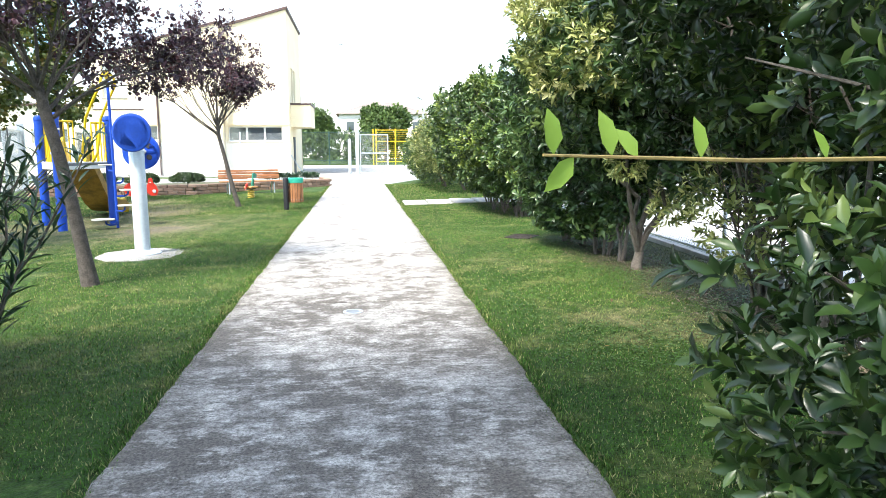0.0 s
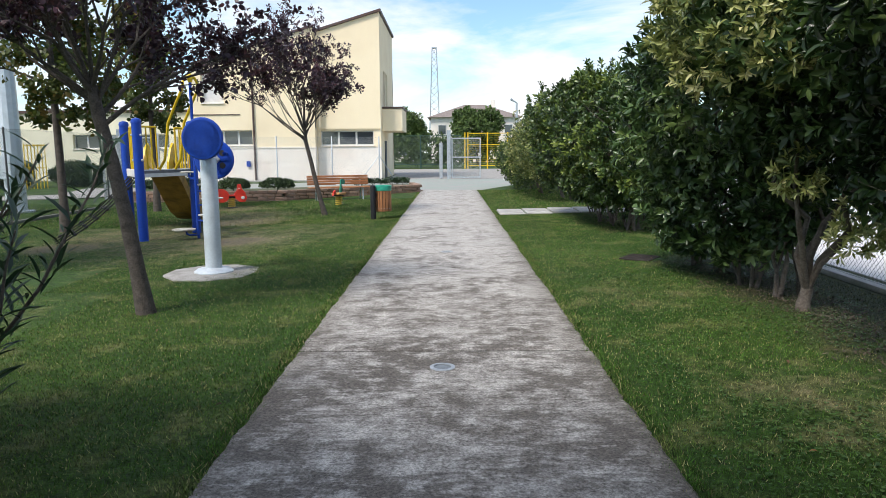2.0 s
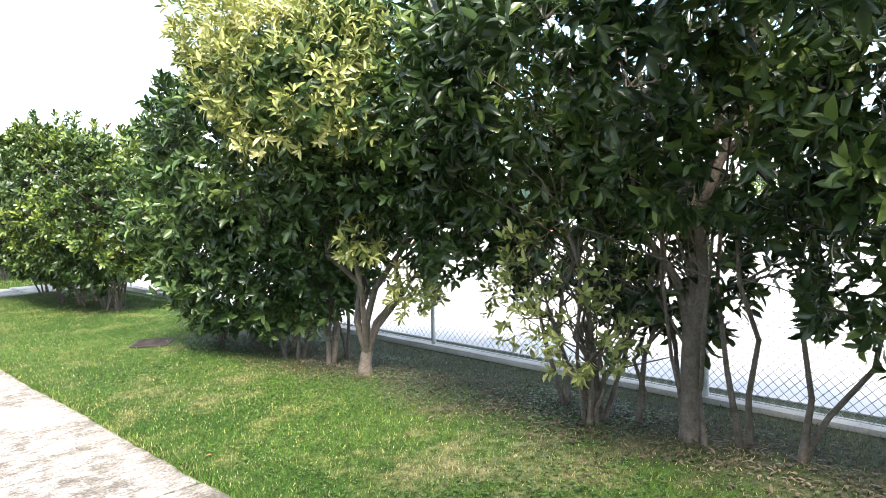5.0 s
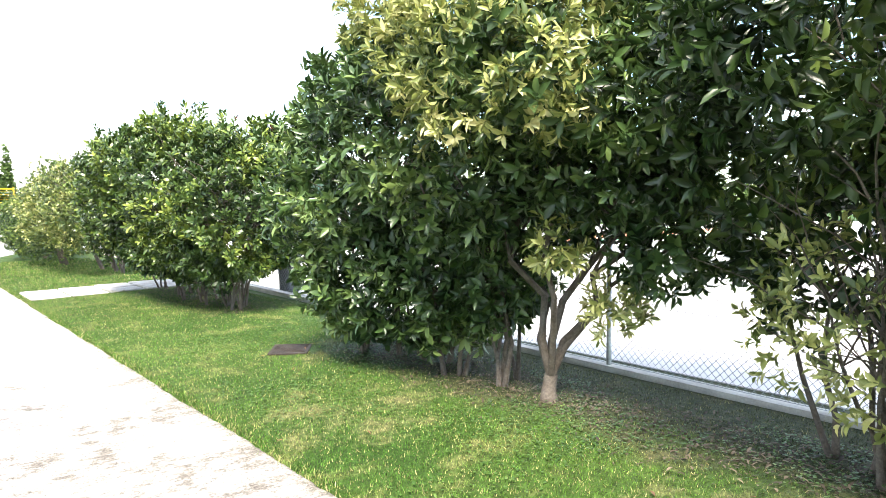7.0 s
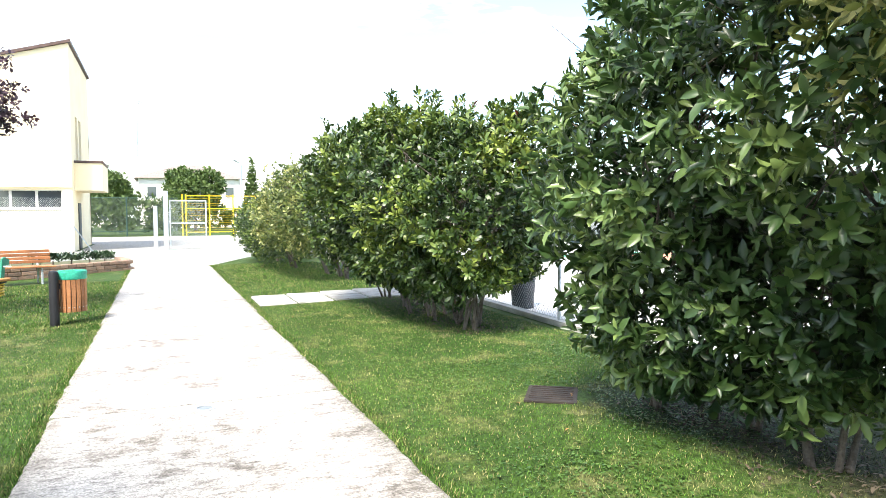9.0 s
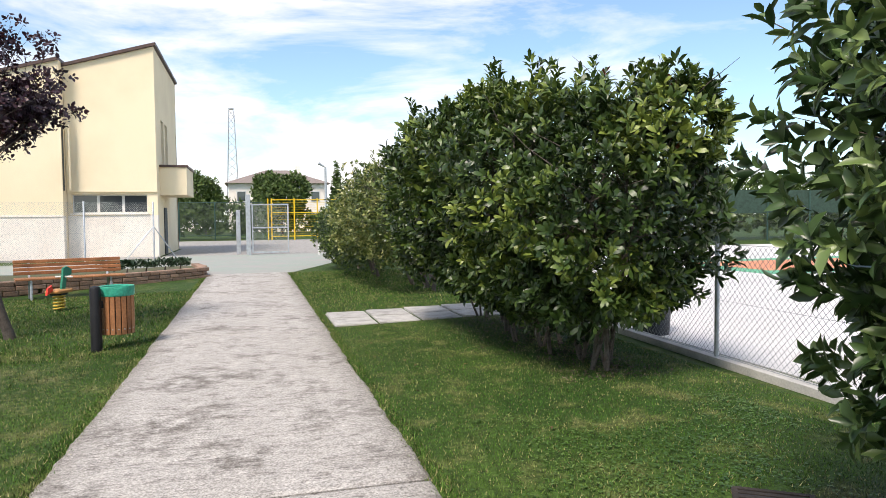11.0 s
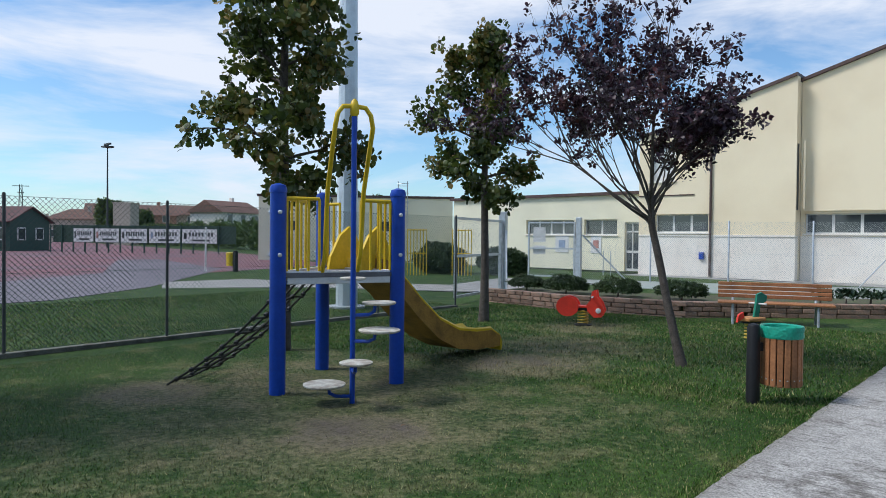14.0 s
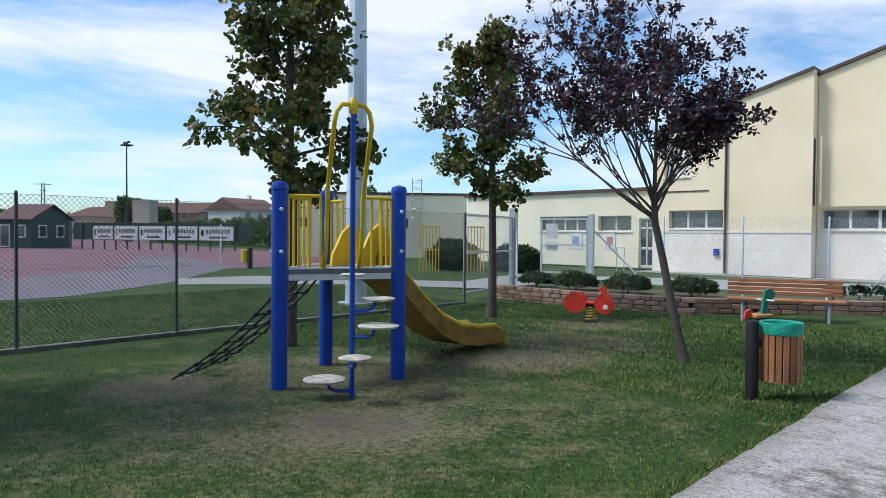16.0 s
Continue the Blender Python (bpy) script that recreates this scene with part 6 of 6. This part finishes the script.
# ---- distance ----
def house(x, y, w, d, h, rh, rot, label, wallc, roofc, nwin=3, gable=False):
    t = thing("house", pose(x, y, 0, 0, 0, rot), label, "house", "houses in the distance")
    part("wall", Geo().box(-w / 2, w / 2, -d / 2, d / 2, 0, h), wallc, t)
    o = 0.5
    if gable:
        v = [(-w / 2 - o, -d / 2 - o, h), (w / 2 + o, -d / 2 - o, h), (w / 2 + o, d / 2 + o, h), (-w / 2 - o, d / 2 + o, h), (-w / 2 - o, 0, h + rh), (w / 2 + o, 0, h + rh)]
    else:
        v = [(-w / 2 - o, -d / 2 - o, h), (w / 2 + o, -d / 2 - o, h), (w / 2 + o, d / 2 + o, h), (-w / 2 - o, d / 2 + o, h), (-w * 0.12, 0, h + rh), (w * 0.12, 0, h + rh)]
    rf = part("roof", Geo().add(v, [(0, 1, 5, 4), (1, 2, 5), (2, 3, 4, 5), (3, 0, 4), (3, 2, 1, 0)]), roofc, t)
    part("chimney", Geo().box(w * 0.2, w * 0.2 + 0.6, 0.6, 1.2, h + rh * 0.2, h + rh + 0.7), wallc, rf)
    for s in range(2 if h > 4.5 else 1):
        for i in range(nwin):
            xx = -w / 2 + w * (i + 0.5) / nwin
            wi = part("window", Geo().box(xx - 0.6, xx + 0.6, -d / 2 - 0.06, -d / 2 - 0.01, 1.0 + s * 2.9, 2.4 + s * 2.9), M_FRAME, t)
            part("pane", Geo().box(xx - 0.5, xx + 0.5, -d / 2 - 0.09, -d / 2 - 0.065, 1.1 + s * 2.9, 2.3 + s * 2.9), M_GLASS, wi)
    return t


M_BEIGE = mat("beige_house", (0.55, 0.47, 0.38), 0.9, var=0.1, scale=0.5)
M_TERRA = mat("terracotta_house", (0.42, 0.24, 0.17), 0.9, var=0.1, scale=0.5)
house(3.6, 104, 12.5, 9, 6.3, 2.0, 0, "white two-storey house with a grey hip roof", M_WALLB, mat("grey_tile", (0.24, 0.20, 0.18), 0.85, var=0.2), 4)
house(-12, 116, 12, 8, 5.4, 0.8, 0, "pale flat-roofed house behind the trees", M_WALLB, M_ROOF, 4)
CX, CY = 0.71, 9.74


def far_at(yaw, s):
    return CX - math.sin(radians(yaw)) * s, CY + math.cos(radians(yaw)) * s


for yaw, s, w, d, h, rh, rot, lab, wc, rc, gb in ((70.6, 150, 9, 8, 4.4, 2.0, 60, "far house with a brown hip roof", M_BEIGE, M_TILE, False), (68.4, 155, 8, 8, 5.6, 2.2, 66, "far beige house with a tiled roof", M_BEIGE, M_TILE, True),
                                                  (66.0, 142, 11, 8, 5.2, 2.0, 66, "far terracotta house with a tiled roof", M_TERRA, M_TILE, True), (62.6, 148, 10, 9, 5.6, 2.0, 60, "far pale house with a tiled roof", M_BEIGE, M_TILE, True),
                                                  (60.0, 130, 9.5, 8, 5.6, 2.2, 105, "far white house with a tiled gable roof", M_WALLB, M_TILE, True), (73.4, 170, 12, 9, 3.6, 1.6, 70, "far low house with a brown roof", M_BEIGE, M_TILE, False)):
    house(*far_at(yaw, s), w, d, h, rh, rot, lab, wc, rc, 3, gb)


def far_tree(x, y, r, h, zc, leaf=None, name="tree", den=14, size=0.45, label="round green tree in the distance", cone=False):
    t = thing(name, pose(x, y, 0), label, "tree", "trees in the distance")
    part("trunk", Geo().tube([(0, 0, -0.1), (0, 0, zc)], [0.2, 0.12], 8), M_BARK, t)
    if cone:
        lob = [(0, 0, zc + (h - zc) * i / 6, r * (1 - i / 7), r * (1 - i / 7), (h - zc) / 7) for i in range(7)]
    else:
        lob = [(0, 0, (zc + h) / 2, r, r, (h - zc) / 2)] + [(r * 0.55 * math.cos(a), r * 0.55 * math.sin(a), (zc + h) / 2 + random.uniform(-0.2, 0.25) * (h - zc), r * 0.6, r * 0.6, (h - zc) * 0.32) for a in np.linspace(0, 6.28, 7)[:-1]]
    P, D = lobes_sample(lob, den, 0.45, -0.9)
    v, f = rosettes(P, D, 5, size, 0.55, fine=False)
    part("crown", np_mesh("crown", v, f, leaf or LF_FAR), leaf or LF_FAR, t)


far_tree(3.2, 82, 2.5, 6.1, 1.4)
far_tree(-4.9, 88, 1.8, 6.4, 1.5)
far_tree(-8.6, 90, 2.0, 5.2, 1.5)
far_tree(11.2, 100, 1.3, 8.0, 1.0, name="conifer", cone=True, label="dark pointed conifer in the distance")
for yaw, s, r, h in ((68.3, 120, 1.9, 6.7), (66.2, 128, 1.4, 5.6), (75.0, 160, 4, 5.2), (78.0, 165, 5, 6.0), (50.5, 95, 2.6, 7.6), (48.0, 98, 2.2, 6.8)):
    far_tree(*far_at(yaw, s), r, h, 1.0, den=9, size=0.6)

wt_ = thing("water_tower", pose(*far_at(67.3, 112), 0, 0, 0, 40), "square beige rendered tower beyond the track fence", "tower")
part("wall", Geo().box(-1.3, 1.3, -1.3, 1.3, 0, 6.1), M_BEIGE, wt_)
part("roof", Geo().box(-1.4, 1.4, -1.4, 1.4, 6.1, 6.3), M_BEIGE, wt_)
py_ = thing("power_pylon", pose(*far_at(74.1, 220), 0, 0, 0, 60), "thin steel power pylon on the horizon", "pylon")
for x in (-0.7, 0.7):
    part("leg", Geo().tube([(x, 0, 0), (x * 0.4, 0, 15.0)], 0.12, 5), M_DKPOST, py_)
for z, w in ((14.6, 4.0), (12.8, 1.6)):
    part("cross_arm", Geo().tube([(-w / 2, 0, z), (w / 2, 0, z)], 0.1, 5), M_DKPOST, py_)
for i in range(9):
    part("brace", Geo().tube([((-1) ** i * 0.6 * (1 - i * 0.06), 0, i * 1.6), (-(-1) ** i * 0.6 * (0.94 - i * 0.06), 0, i * 1.6 + 1.6)], 0.07, 4), M_DKPOST, py_)


def hedge(name, x0, x1, y0, y1, h, label, den=9, size=0.42):
    L = math.hypot(x1 - x0, y1 - y0)
    n = max(2, int(L / 2.2))
    t = thing(name, pose(x0, y0, 0), label, "hedge")
    lob = [((x1 - x0) * i / (n - 1), (y1 - y0) * i / (n - 1), h * 0.45, 1.7, 1.3, h * 0.55 * random.uniform(0.85, 1.1)) for i in range(n)]
    P, D = lobes_sample(lob, den, 0.4, -0.6)
    v, f = rosettes(P, D, 5, size, 0.5, fine=False)
    tagged(part("crown", np_mesh("crown", v, f, LF_FAR), LF_FAR, t), kind="stuff")


hedge("hedge", -32, 0.5, 66, 66, 2.9, "dense green hedge behind the yard fence")
hedge("hedge", 1.0, 40, 92, 90, 2.4, "distant hedge beyond the yellow fence")
hedge("hedge", 14, 62, 43.5, 47, 4.2, "dark hedge behind the court screen")
hedge("hedge", 64, 64, -14, 47, 4.0, "far hedge along the end of the court")
hedge("hedge", -140, -60, 66, 50, 3.0, "distant hedge beyond the running track", 5, 0.6)

# lattice mast
ms_ = thing("lattice_mast", pose(-2.35, 110, 0), "tall grey steel lattice mast", "mast")
for sx_, sy_ in ((-1, -1), (-1, 1), (1, -1), (1, 1)):
    part("leg", Geo().tube([(sx_ * 0.95, sy_ * 0.95, 0), (sx_ * 0.33, sy_ * 0.33, 17.4)], 0.07, 6), M_GALV, ms_)
for i in range(16):
    z0, z1 = i * 1.08, (i + 1) * 1.08
    r0, r1 = 0.95 - 0.62 * z0 / 17.4, 0.95 - 0.62 * z1 / 17.4
    for a in range(4):
        c0, c1 = ((-1, -1), (1, -1), (1, 1), (-1, 1))[a], ((1, -1), (1, 1), (-1, 1), (-1, -1))[a]
        part("brace", Geo().tube([(c0[0] * r0, c0[1] * r0, z0), (c1[0] * r1, c1[1] * r1, z1)], 0.04, 4), M_GALV, ms_)
part("head", Geo().box(-0.36, 0.36, -0.36, 0.36, 17.3, 17.45), M_GALV, ms_)
for x, y, hgt in ((10.2, 70, 6.2),):
    sp_ = thing("street_lamp", pose(x - 3.6, y, 0), "grey street lamp behind the yellow fence", "street lamp")
    part("pole", Geo().tube([(0, 0, 0), (0, 0, hgt)], [0.14, 0.1], 8), M_GALV, sp_)
    part("lamp_head", Geo().tube([(0, 0, hgt), (-0.6, 0, hgt + 0.35)], [0.05, 0.12], 8), M_GALV, sp_)

# track side: banners, hut, light mast, bin
A_, B_ = Vector((*far_at(70.9, 66), 0)), Vector((*far_at(60.7, 58.5), 0))
bd = (B_ - A_).normalized()
Lb = (B_ - A_).length
bfz = thing("track_fence", Matrix.Translation(A_) @ Matrix.Rotation(math.atan2(bd.y, bd.x), 4, "Z"), "dark green fence beside the running track", "fence")
for i in range(15):
    part("post", Geo().box(i * Lb / 12 - 0.05 - 2 * Lb / 12, i * Lb / 12 + 0.05 - 2 * Lb / 12, 0, 0.1, 0, 2.35), M_DKGREEN, bfz)
part("screen", Geo().box(-2, Lb + 1.5, 0.11, 0.14, 0.85, 2.3), mat("green_screen", (0.035, 0.07, 0.05), 0.8, var=0.25), bfz, "dark green windscreen")
edges_ = (0, 0.155, 0.335, 0.53, 0.755, 1.0)
for i in range(5):
    a, b = edges_[i] * Lb + 0.1, edges_[i + 1] * Lb - 0.1
    bnr = thing("banner", Matrix.Translation(A_) @ Matrix.Rotation(math.atan2(bd.y, bd.x), 4, "Z"), "white advertising banner hung on the track fence", "banner", "banners on the track fence")
    part("sheet", Geo().box(a, b, -0.06, -0.03, 0.88, 2.04), M_WHITE, bnr)
    for k, (u0, u1, z0, z1, mt) in enumerate(((0.2, 0.93, 1.45, 1.78, M_DKPOST), (0.3, 0.8, 1.05, 1.2, M_DKPOST), (0.05, 0.13, 1.25, 1.75, (M_DKPOST, MATS["faded_red"], M_DKPOST, MATS["faded_blue"], M_BLACK)[i]))):
        n_ = 8 if k == 0 else 1
        for q in range(n_):
            w0 = u0 + (u1 - u0) * q / n_
            w1 = u0 + (u1 - u0) * (q + 0.6) / n_ if n_ > 1 else u1
            part("lettering_bar", Geo().box(a + (b - a) * w0, a + (b - a) * w1, -0.075, -0.062, z0, z1), mt, bnr)
hx, hy = far_at(75.6, 74)
hut = thing("club_hut", pose(hx, hy, 0, 0, 0, 38), "dark green wooden hut with a red gable roof", "hut")
part("wall", Geo().box(0.0, 3.2, -2.6, 2.6, 0, 2.7), M_DKGREEN, hut)
part("gable", Geo().add([(3.2, -2.6, 2.7), (3.2, 2.6, 2.7), (3.2, 0, 3.85), (3.0, -2.6, 2.7), (3.0, 2.6, 2.7), (3.0, 0, 3.85)], [(0, 1, 2), (5, 4, 3), (0, 2, 5, 3), (1, 4, 5, 2), (0, 3, 4, 1)]), M_DKGREEN, hut)
part("roof", Geo().add([(-0.3, -3.0, 2.6), (3.5, -3.0, 2.6), (3.5, 0, 4.0), (-0.3, 0, 4.0), (-0.3, 3.0, 2.6), (3.5, 3.0, 2.6), (-0.3, -3.0, 2.5), (3.5, -3.0, 2.5), (3.5, 0, 3.9), (-0.3, 0, 3.9), (-0.3, 3.0, 2.5), (3.5, 3.0, 2.5)],
                       [(0, 1, 2, 3), (3, 2, 5, 4), (7, 6, 9, 8), (8, 9, 10, 11), (0, 6, 7, 1), (4, 5, 11, 10), (1, 7, 8, 2), (2, 8, 11, 5), (0, 3, 9, 6), (3, 4, 10, 9)]), mat("red_roof", (0.11, 0.045, 0.043), 0.7, var=0.2), hut)
for y in (-1.2, 1.2):
    wz = part("window", Geo().box(3.21, 3.26, y - 0.55, y + 0.55, 0.95, 2.1), M_FRAME, hut)
    part("pane", Geo().box(3.265, 3.28, y - 0.42, y + 0.42, 1.06, 1.98), M_GLASS, wz)
for x, z0 in ((0.7, 0.1), (2.2, 0.95)):
    wz = part("window" if z0 > 0.5 else "door", Geo().box(x - 0.5, x + 0.5, -2.66, -2.61, z0, 2.1), M_FRAME, hut)
    part("pane", Geo().box(x - 0.38, x + 0.38, -2.68, -2.665, z0 + 0.12, 1.98), M_GLASS, wz)
lx, ly = far_at(68.6, 90)
lm = thing("light_mast", pose(lx, ly, 0), "slim floodlight mast beyond the track", "light pole")
part("shaft", Geo().lathe([(0.14, 0), (0.07, 11.8)], 8), M_DKPOST, lm)
part("lamp_head", Geo().box(-0.55, 0.55, -0.55, 0.55, 11.8, 11.95).box(-0.8, 0.8, -0.12, 0.12, 12.1, 12.3).box(-0.1, 0.1, -0.1, 0.1, 11.95, 12.1), M_DKPOST, lm)
yb2 = thing("yellow_bin", pose(-25.9, 25.2, 0), "yellow litter bin on a dark post beside the track", "litter bin")
part("body", Geo().lathe([(0.2, 0.25), (0.22, 0.8), (0.2, 0.82)], 14), M_YEL, yb2)
part("post", Geo().box(0.26, 0.42, -0.08, 0.08, -0.02, 0.9), M_BLACK, yb2)
wp = thing("white_stake", pose(-26.6, 24.4, 0), "thin white stake beside the track", "post")
part("stake", Geo().tube([(0, 0, 0), (0, 0, 1.9)], 0.04, 8), M_WHITE, wp)

# court side: screen and a parked car
scr = thing("court_screen", pose(11, 41, 0), "dark green windscreen fence behind the court", "fence")
for i in range(17):
    part("post", Geo().tube([(i * 3.0, 0, 0), (i * 3.0, 0, 3.0)], 0.05, 8), M_DKGREEN, scr)
part("screen", Geo().box(0, 48, 0.06, 0.09, 1.6, 2.95), MATS["green_screen"], scr)
part("wire_mesh", chain_link((0, 0), (48, 0), 0.05, 1.6, 0.15, 0.006), M_WIRED, scr)


def car(x, y, rot, paint, label):
    c = thing("car", pose(x, y, 0.0, 0, 0, rot), label, "car")
    side_ = [(-2.0, 0.35), (-2.05, 0.7), (-1.85, 0.95), (-1.2, 1.02), (1.0, 1.0), (1.75, 0.88), (2.05, 0.68), (2.05, 0.35)]
    part("body", panel(side_, 1.62, Matrix.Identity(4)), paint, c)
    cab = [(-1.55, 1.0), (-1.15, 1.42), (0.1, 1.46), (0.95, 1.0)]
    part("cabin", panel(cab, 1.4, Matrix.Identity(4)), M_GLASS, c)
    part("roof", panel([(-1.12, 1.42), (-1.05, 1.47), (0.05, 1.5), (0.12, 1.45)], 1.36, Matrix.Identity(4)), paint, c)
    for sx_ in (-1.25, 1.28):
        for sy_ in (-0.78, 0.78):
            w = part("wheel", Geo().lathe([(0.19, -0.1), (0.3, -0.09), (0.32, 0), (0.3, 0.09), (0.19, 0.1)], 18, Matrix.Translation((sx_, sy_, 0.32)) @ Matrix.Rotation(radians(90), 4, "X")), M_BLACK, c)
            part("rim", Geo().lathe([(0.18, -0.105), (0.18, 0.105)], 14, Matrix.Translation((sx_, sy_, 0.32)) @ Matrix.Rotation(radians(90), 4, "X")), M_GALV, w)
    for sy_ in (-0.6, 0.6):
        part("headlight", Geo().box(2.0, 2.07, sy_ - 0.15, sy_ + 0.15, 0.6, 0.74, 0.01), M_WHITE, c)


car(24.3, 43.4, 8, mat("silver_paint", (0.55, 0.57, 0.6), 0.3, metal=0.4, var=0.03, bump=0), "silver car parked behind the court screen")


# ---- grass blades ----
def grass(name, boxes_, h, w, label):
    """Tufts of blades over stretches (x0, x1, y0, y1, blades a square metre)."""
    P = []
    for x0, x1, y0, y1, den in boxes_:
        n = int((x1 - x0) * (y1 - y0) * den)
        P.append(np.stack([rng.uniform(x0, x1, n), rng.uniform(y0, y1, n)], 1))
    P = np.concatenate(P)
    keep = np.ones(len(P), bool)
    for x, y, r, k in WORN:
        d = np.hypot(P[:, 0] - x, P[:, 1] - y)
        keep &= rng.random(len(P)) > np.clip((r - d) / (r * 0.65), 0, 1) * k
    keep &= ~((P[:, 0] > 1.18) & (P[:, 1] > 17.24) & (P[:, 1] < 18.6))
    keep &= ~((np.abs(P[:, 0] - 2.57) < 0.25) & (np.abs(P[:, 1] - 10.57) < 0.25))
    keep &= rng.random(len(P)) > np.clip((P[:, 0] - 2.55) / 0.8, 0, 0.6) * (P[:, 1] < 10.5)
    P = P[keep]
    z = np.interp(P[:, 0], [-14, -9.9, -8, -5, -1.06, 1.07, 2.0, 3.3, 4.1, 4.5], [0, -0.11, -0.13, -0.10, 0, 0, 0.02, 0.055, 0.045, 0]) * np.interp(P[:, 1], [20, 27, 34], [1, 0.25, 0])
    n = len(P)
    base = np.column_stack([P, z - 0.004])
    a = rng.uniform(0, 6.283, n)
    side = np.column_stack([np.cos(a), np.sin(a), np.zeros(n)]) * w * rng.uniform(0.6, 1.3, (n, 1))
    lean = rng.normal(size=(n, 3)) * 0.45
    lean[:, 2] = 1
    tip = base + lean * h * rng.uniform(0.5, 1.25, (n, 1))
    v = np.stack([base - side, base + side, tip], 1).reshape(-1, 3)
    f = np.arange(n * 3).reshape(-1, 3)
    tagged(new(name, np_mesh(name, v, f, M_BLADE)), label, "grass", "", "stuff")


grass("lawn_grass", [(1.07, 4.2, 2.2, 9.0, 6400), (1.07, 4.3, 9.0, 17.2, 4600), (-3.6, -1.05, 3.2, 9.0, 5600), (-4.5, -1.05, 9.0, 17.0, 5000), (-9.2, -4.5, 10.5, 16.0, 2800), (-7, -3.6, 5.0, 9.5, 1200)], 0.023, 0.0031, "short mown grass blades")
grass("far_lawn_grass", [(-9.7, -1.05, 16.0, 23.2, 1300), (1.07, 4.2, 18.6, 27.5, 1300), (-9.4, -7, 3, 9.5, 300), (-16, -10.2, 10, 22, 800)], 0.040, 0.006, "mown grass farther off")
grass("path_edge_grass", [(-1.16, -1.02, 2.2, 26.5, 4600), (1.03, 1.17, 2.2, 27.4, 4600), (-1.10, -0.99, 2.2, 18.0, 1200), (1.0, 1.1, 2.2, 18.0, 1200)], 0.036, 0.004, "longer grass along the path edges")

# ---- clover between the grass ----
cl_n = 22000
cl_p = np.column_stack([1.25 + 2.5 * rng.random(cl_n) ** 0.7, rng.uniform(3.0, 12.5, cl_n)])
cl_k = np.sin(cl_p[:, 0] * 3.1 + cl_p[:, 1] * 1.7) + np.sin(cl_p[:, 0] * 1.3 - cl_p[:, 1] * 2.9) + rng.normal(size=cl_n) * 0.5 > 0.1
cl_k &= ~((np.abs(cl_p[:, 0] - 2.57) < 0.27) & (np.abs(cl_p[:, 1] - 10.57) < 0.27))
cl_p = cl_p[cl_k]
cl_b = np.column_stack([cl_p, np.interp(cl_p[:, 0], [1.07, 2.0, 3.3, 4.1], [0, 0.02, 0.055, 0.045]) + rng.uniform(0.008, 0.03, len(cl_p))])
ang_ = rng.uniform(0, 6.283, len(cl_b))
v, f = leaves_mid(cl_b, np.column_stack([np.cos(ang_), np.sin(ang_), rng.normal(size=len(cl_b)) * 0.25]), np.tile([0, 0, 1.0], (len(cl_b), 1)), rng.uniform(0.014, 0.028, len(cl_b)), rng.uniform(0.012, 0.022, len(cl_b)))
LF_CLOVER = leaf_mat("clover_leaf", (0.03, 0.08, 0.014), (0.06, 0.13, 0.025), (0.13, 0.20, 0.05), 0.5, 0.15)
tagged(new("clover", np_mesh("clover", v, f, LF_CLOVER)), "small clover leaves among the grass beside the shrubs", "clover", "", "stuff")

# ---- fallen leaves ----
FL = rng.uniform(0, 1, (70, 2))
fl_p = np.column_stack([np.where(FL[:, 0] < 0.75, 1.0 + FL[:, 0] * 3.6, -1.0 - (FL[:, 0] - 0.75) * 20), 2.0 + FL[:, 1] * 15])
fl_b = np.column_stack([fl_p, [gz(x, y) + 0.022 for x, y in fl_p]])
ang_ = rng.uniform(0, 6.283, len(fl_b))
v, f = leaves(fl_b, np.column_stack([np.cos(ang_), np.sin(ang_), rng.normal(size=len(fl_b)) * 0.25]), np.tile([0, 0, 1.0], (len(fl_b), 1)), rng.uniform(0.03, 0.055, len(fl_b)), rng.uniform(0.014, 0.024, len(fl_b)), 0.3, 0.2)
LF_DEAD = leaf_mat("dead_leaf", (0.06, 0.035, 0.02), (0.16, 0.09, 0.04), (0.34, 0.18, 0.06), 0.7, 0.05)
tagged(new("fallen_leaves", np_mesh("fallen_leaves", v, f, LF_DEAD)), "brown fallen leaves scattered on the lawn", "leaves", "", "stuff")

# ---- leaf litter under the shrubs ----
lt_n = 6500
lt_p = np.column_stack([3.28 + 0.27 * rng.normal(size=lt_n), np.where(rng.random(lt_n) < 0.72, rng.uniform(2.6, 10.2, lt_n), rng.uniform(13.2, 17.1, lt_n))])
lt_p = lt_p[(lt_p[:, 0] > 2.4) & (lt_p[:, 0] < 4.15)]
lt_b = np.column_stack([lt_p, np.interp(lt_p[:, 0], [2.0, 3.3, 4.1, 4.5], [0.02, 0.055, 0.045, 0]) + rng.uniform(0.004, 0.03, len(lt_p))])
ang_ = rng.uniform(0, 6.283, len(lt_b))
v, f = leaves_mid(lt_b, np.column_stack([np.cos(ang_), np.sin(ang_), rng.normal(size=len(lt_b)) * 0.3]), np.tile([0, 0, 1.0], (len(lt_b), 1)), rng.uniform(0.025, 0.06, len(lt_b)), rng.uniform(0.008, 0.022, len(lt_b)))
LF_LITTER = leaf_mat("litter_leaf", (0.035, 0.026, 0.018), (0.085, 0.065, 0.042), (0.20, 0.16, 0.11), 0.8, 0.05)
tagged(new("leaf_litter", np_mesh("leaf_litter", v, f, LF_LITTER)), "dry brown leaf litter on the soil under the shrubs", "leaves", "", "stuff")
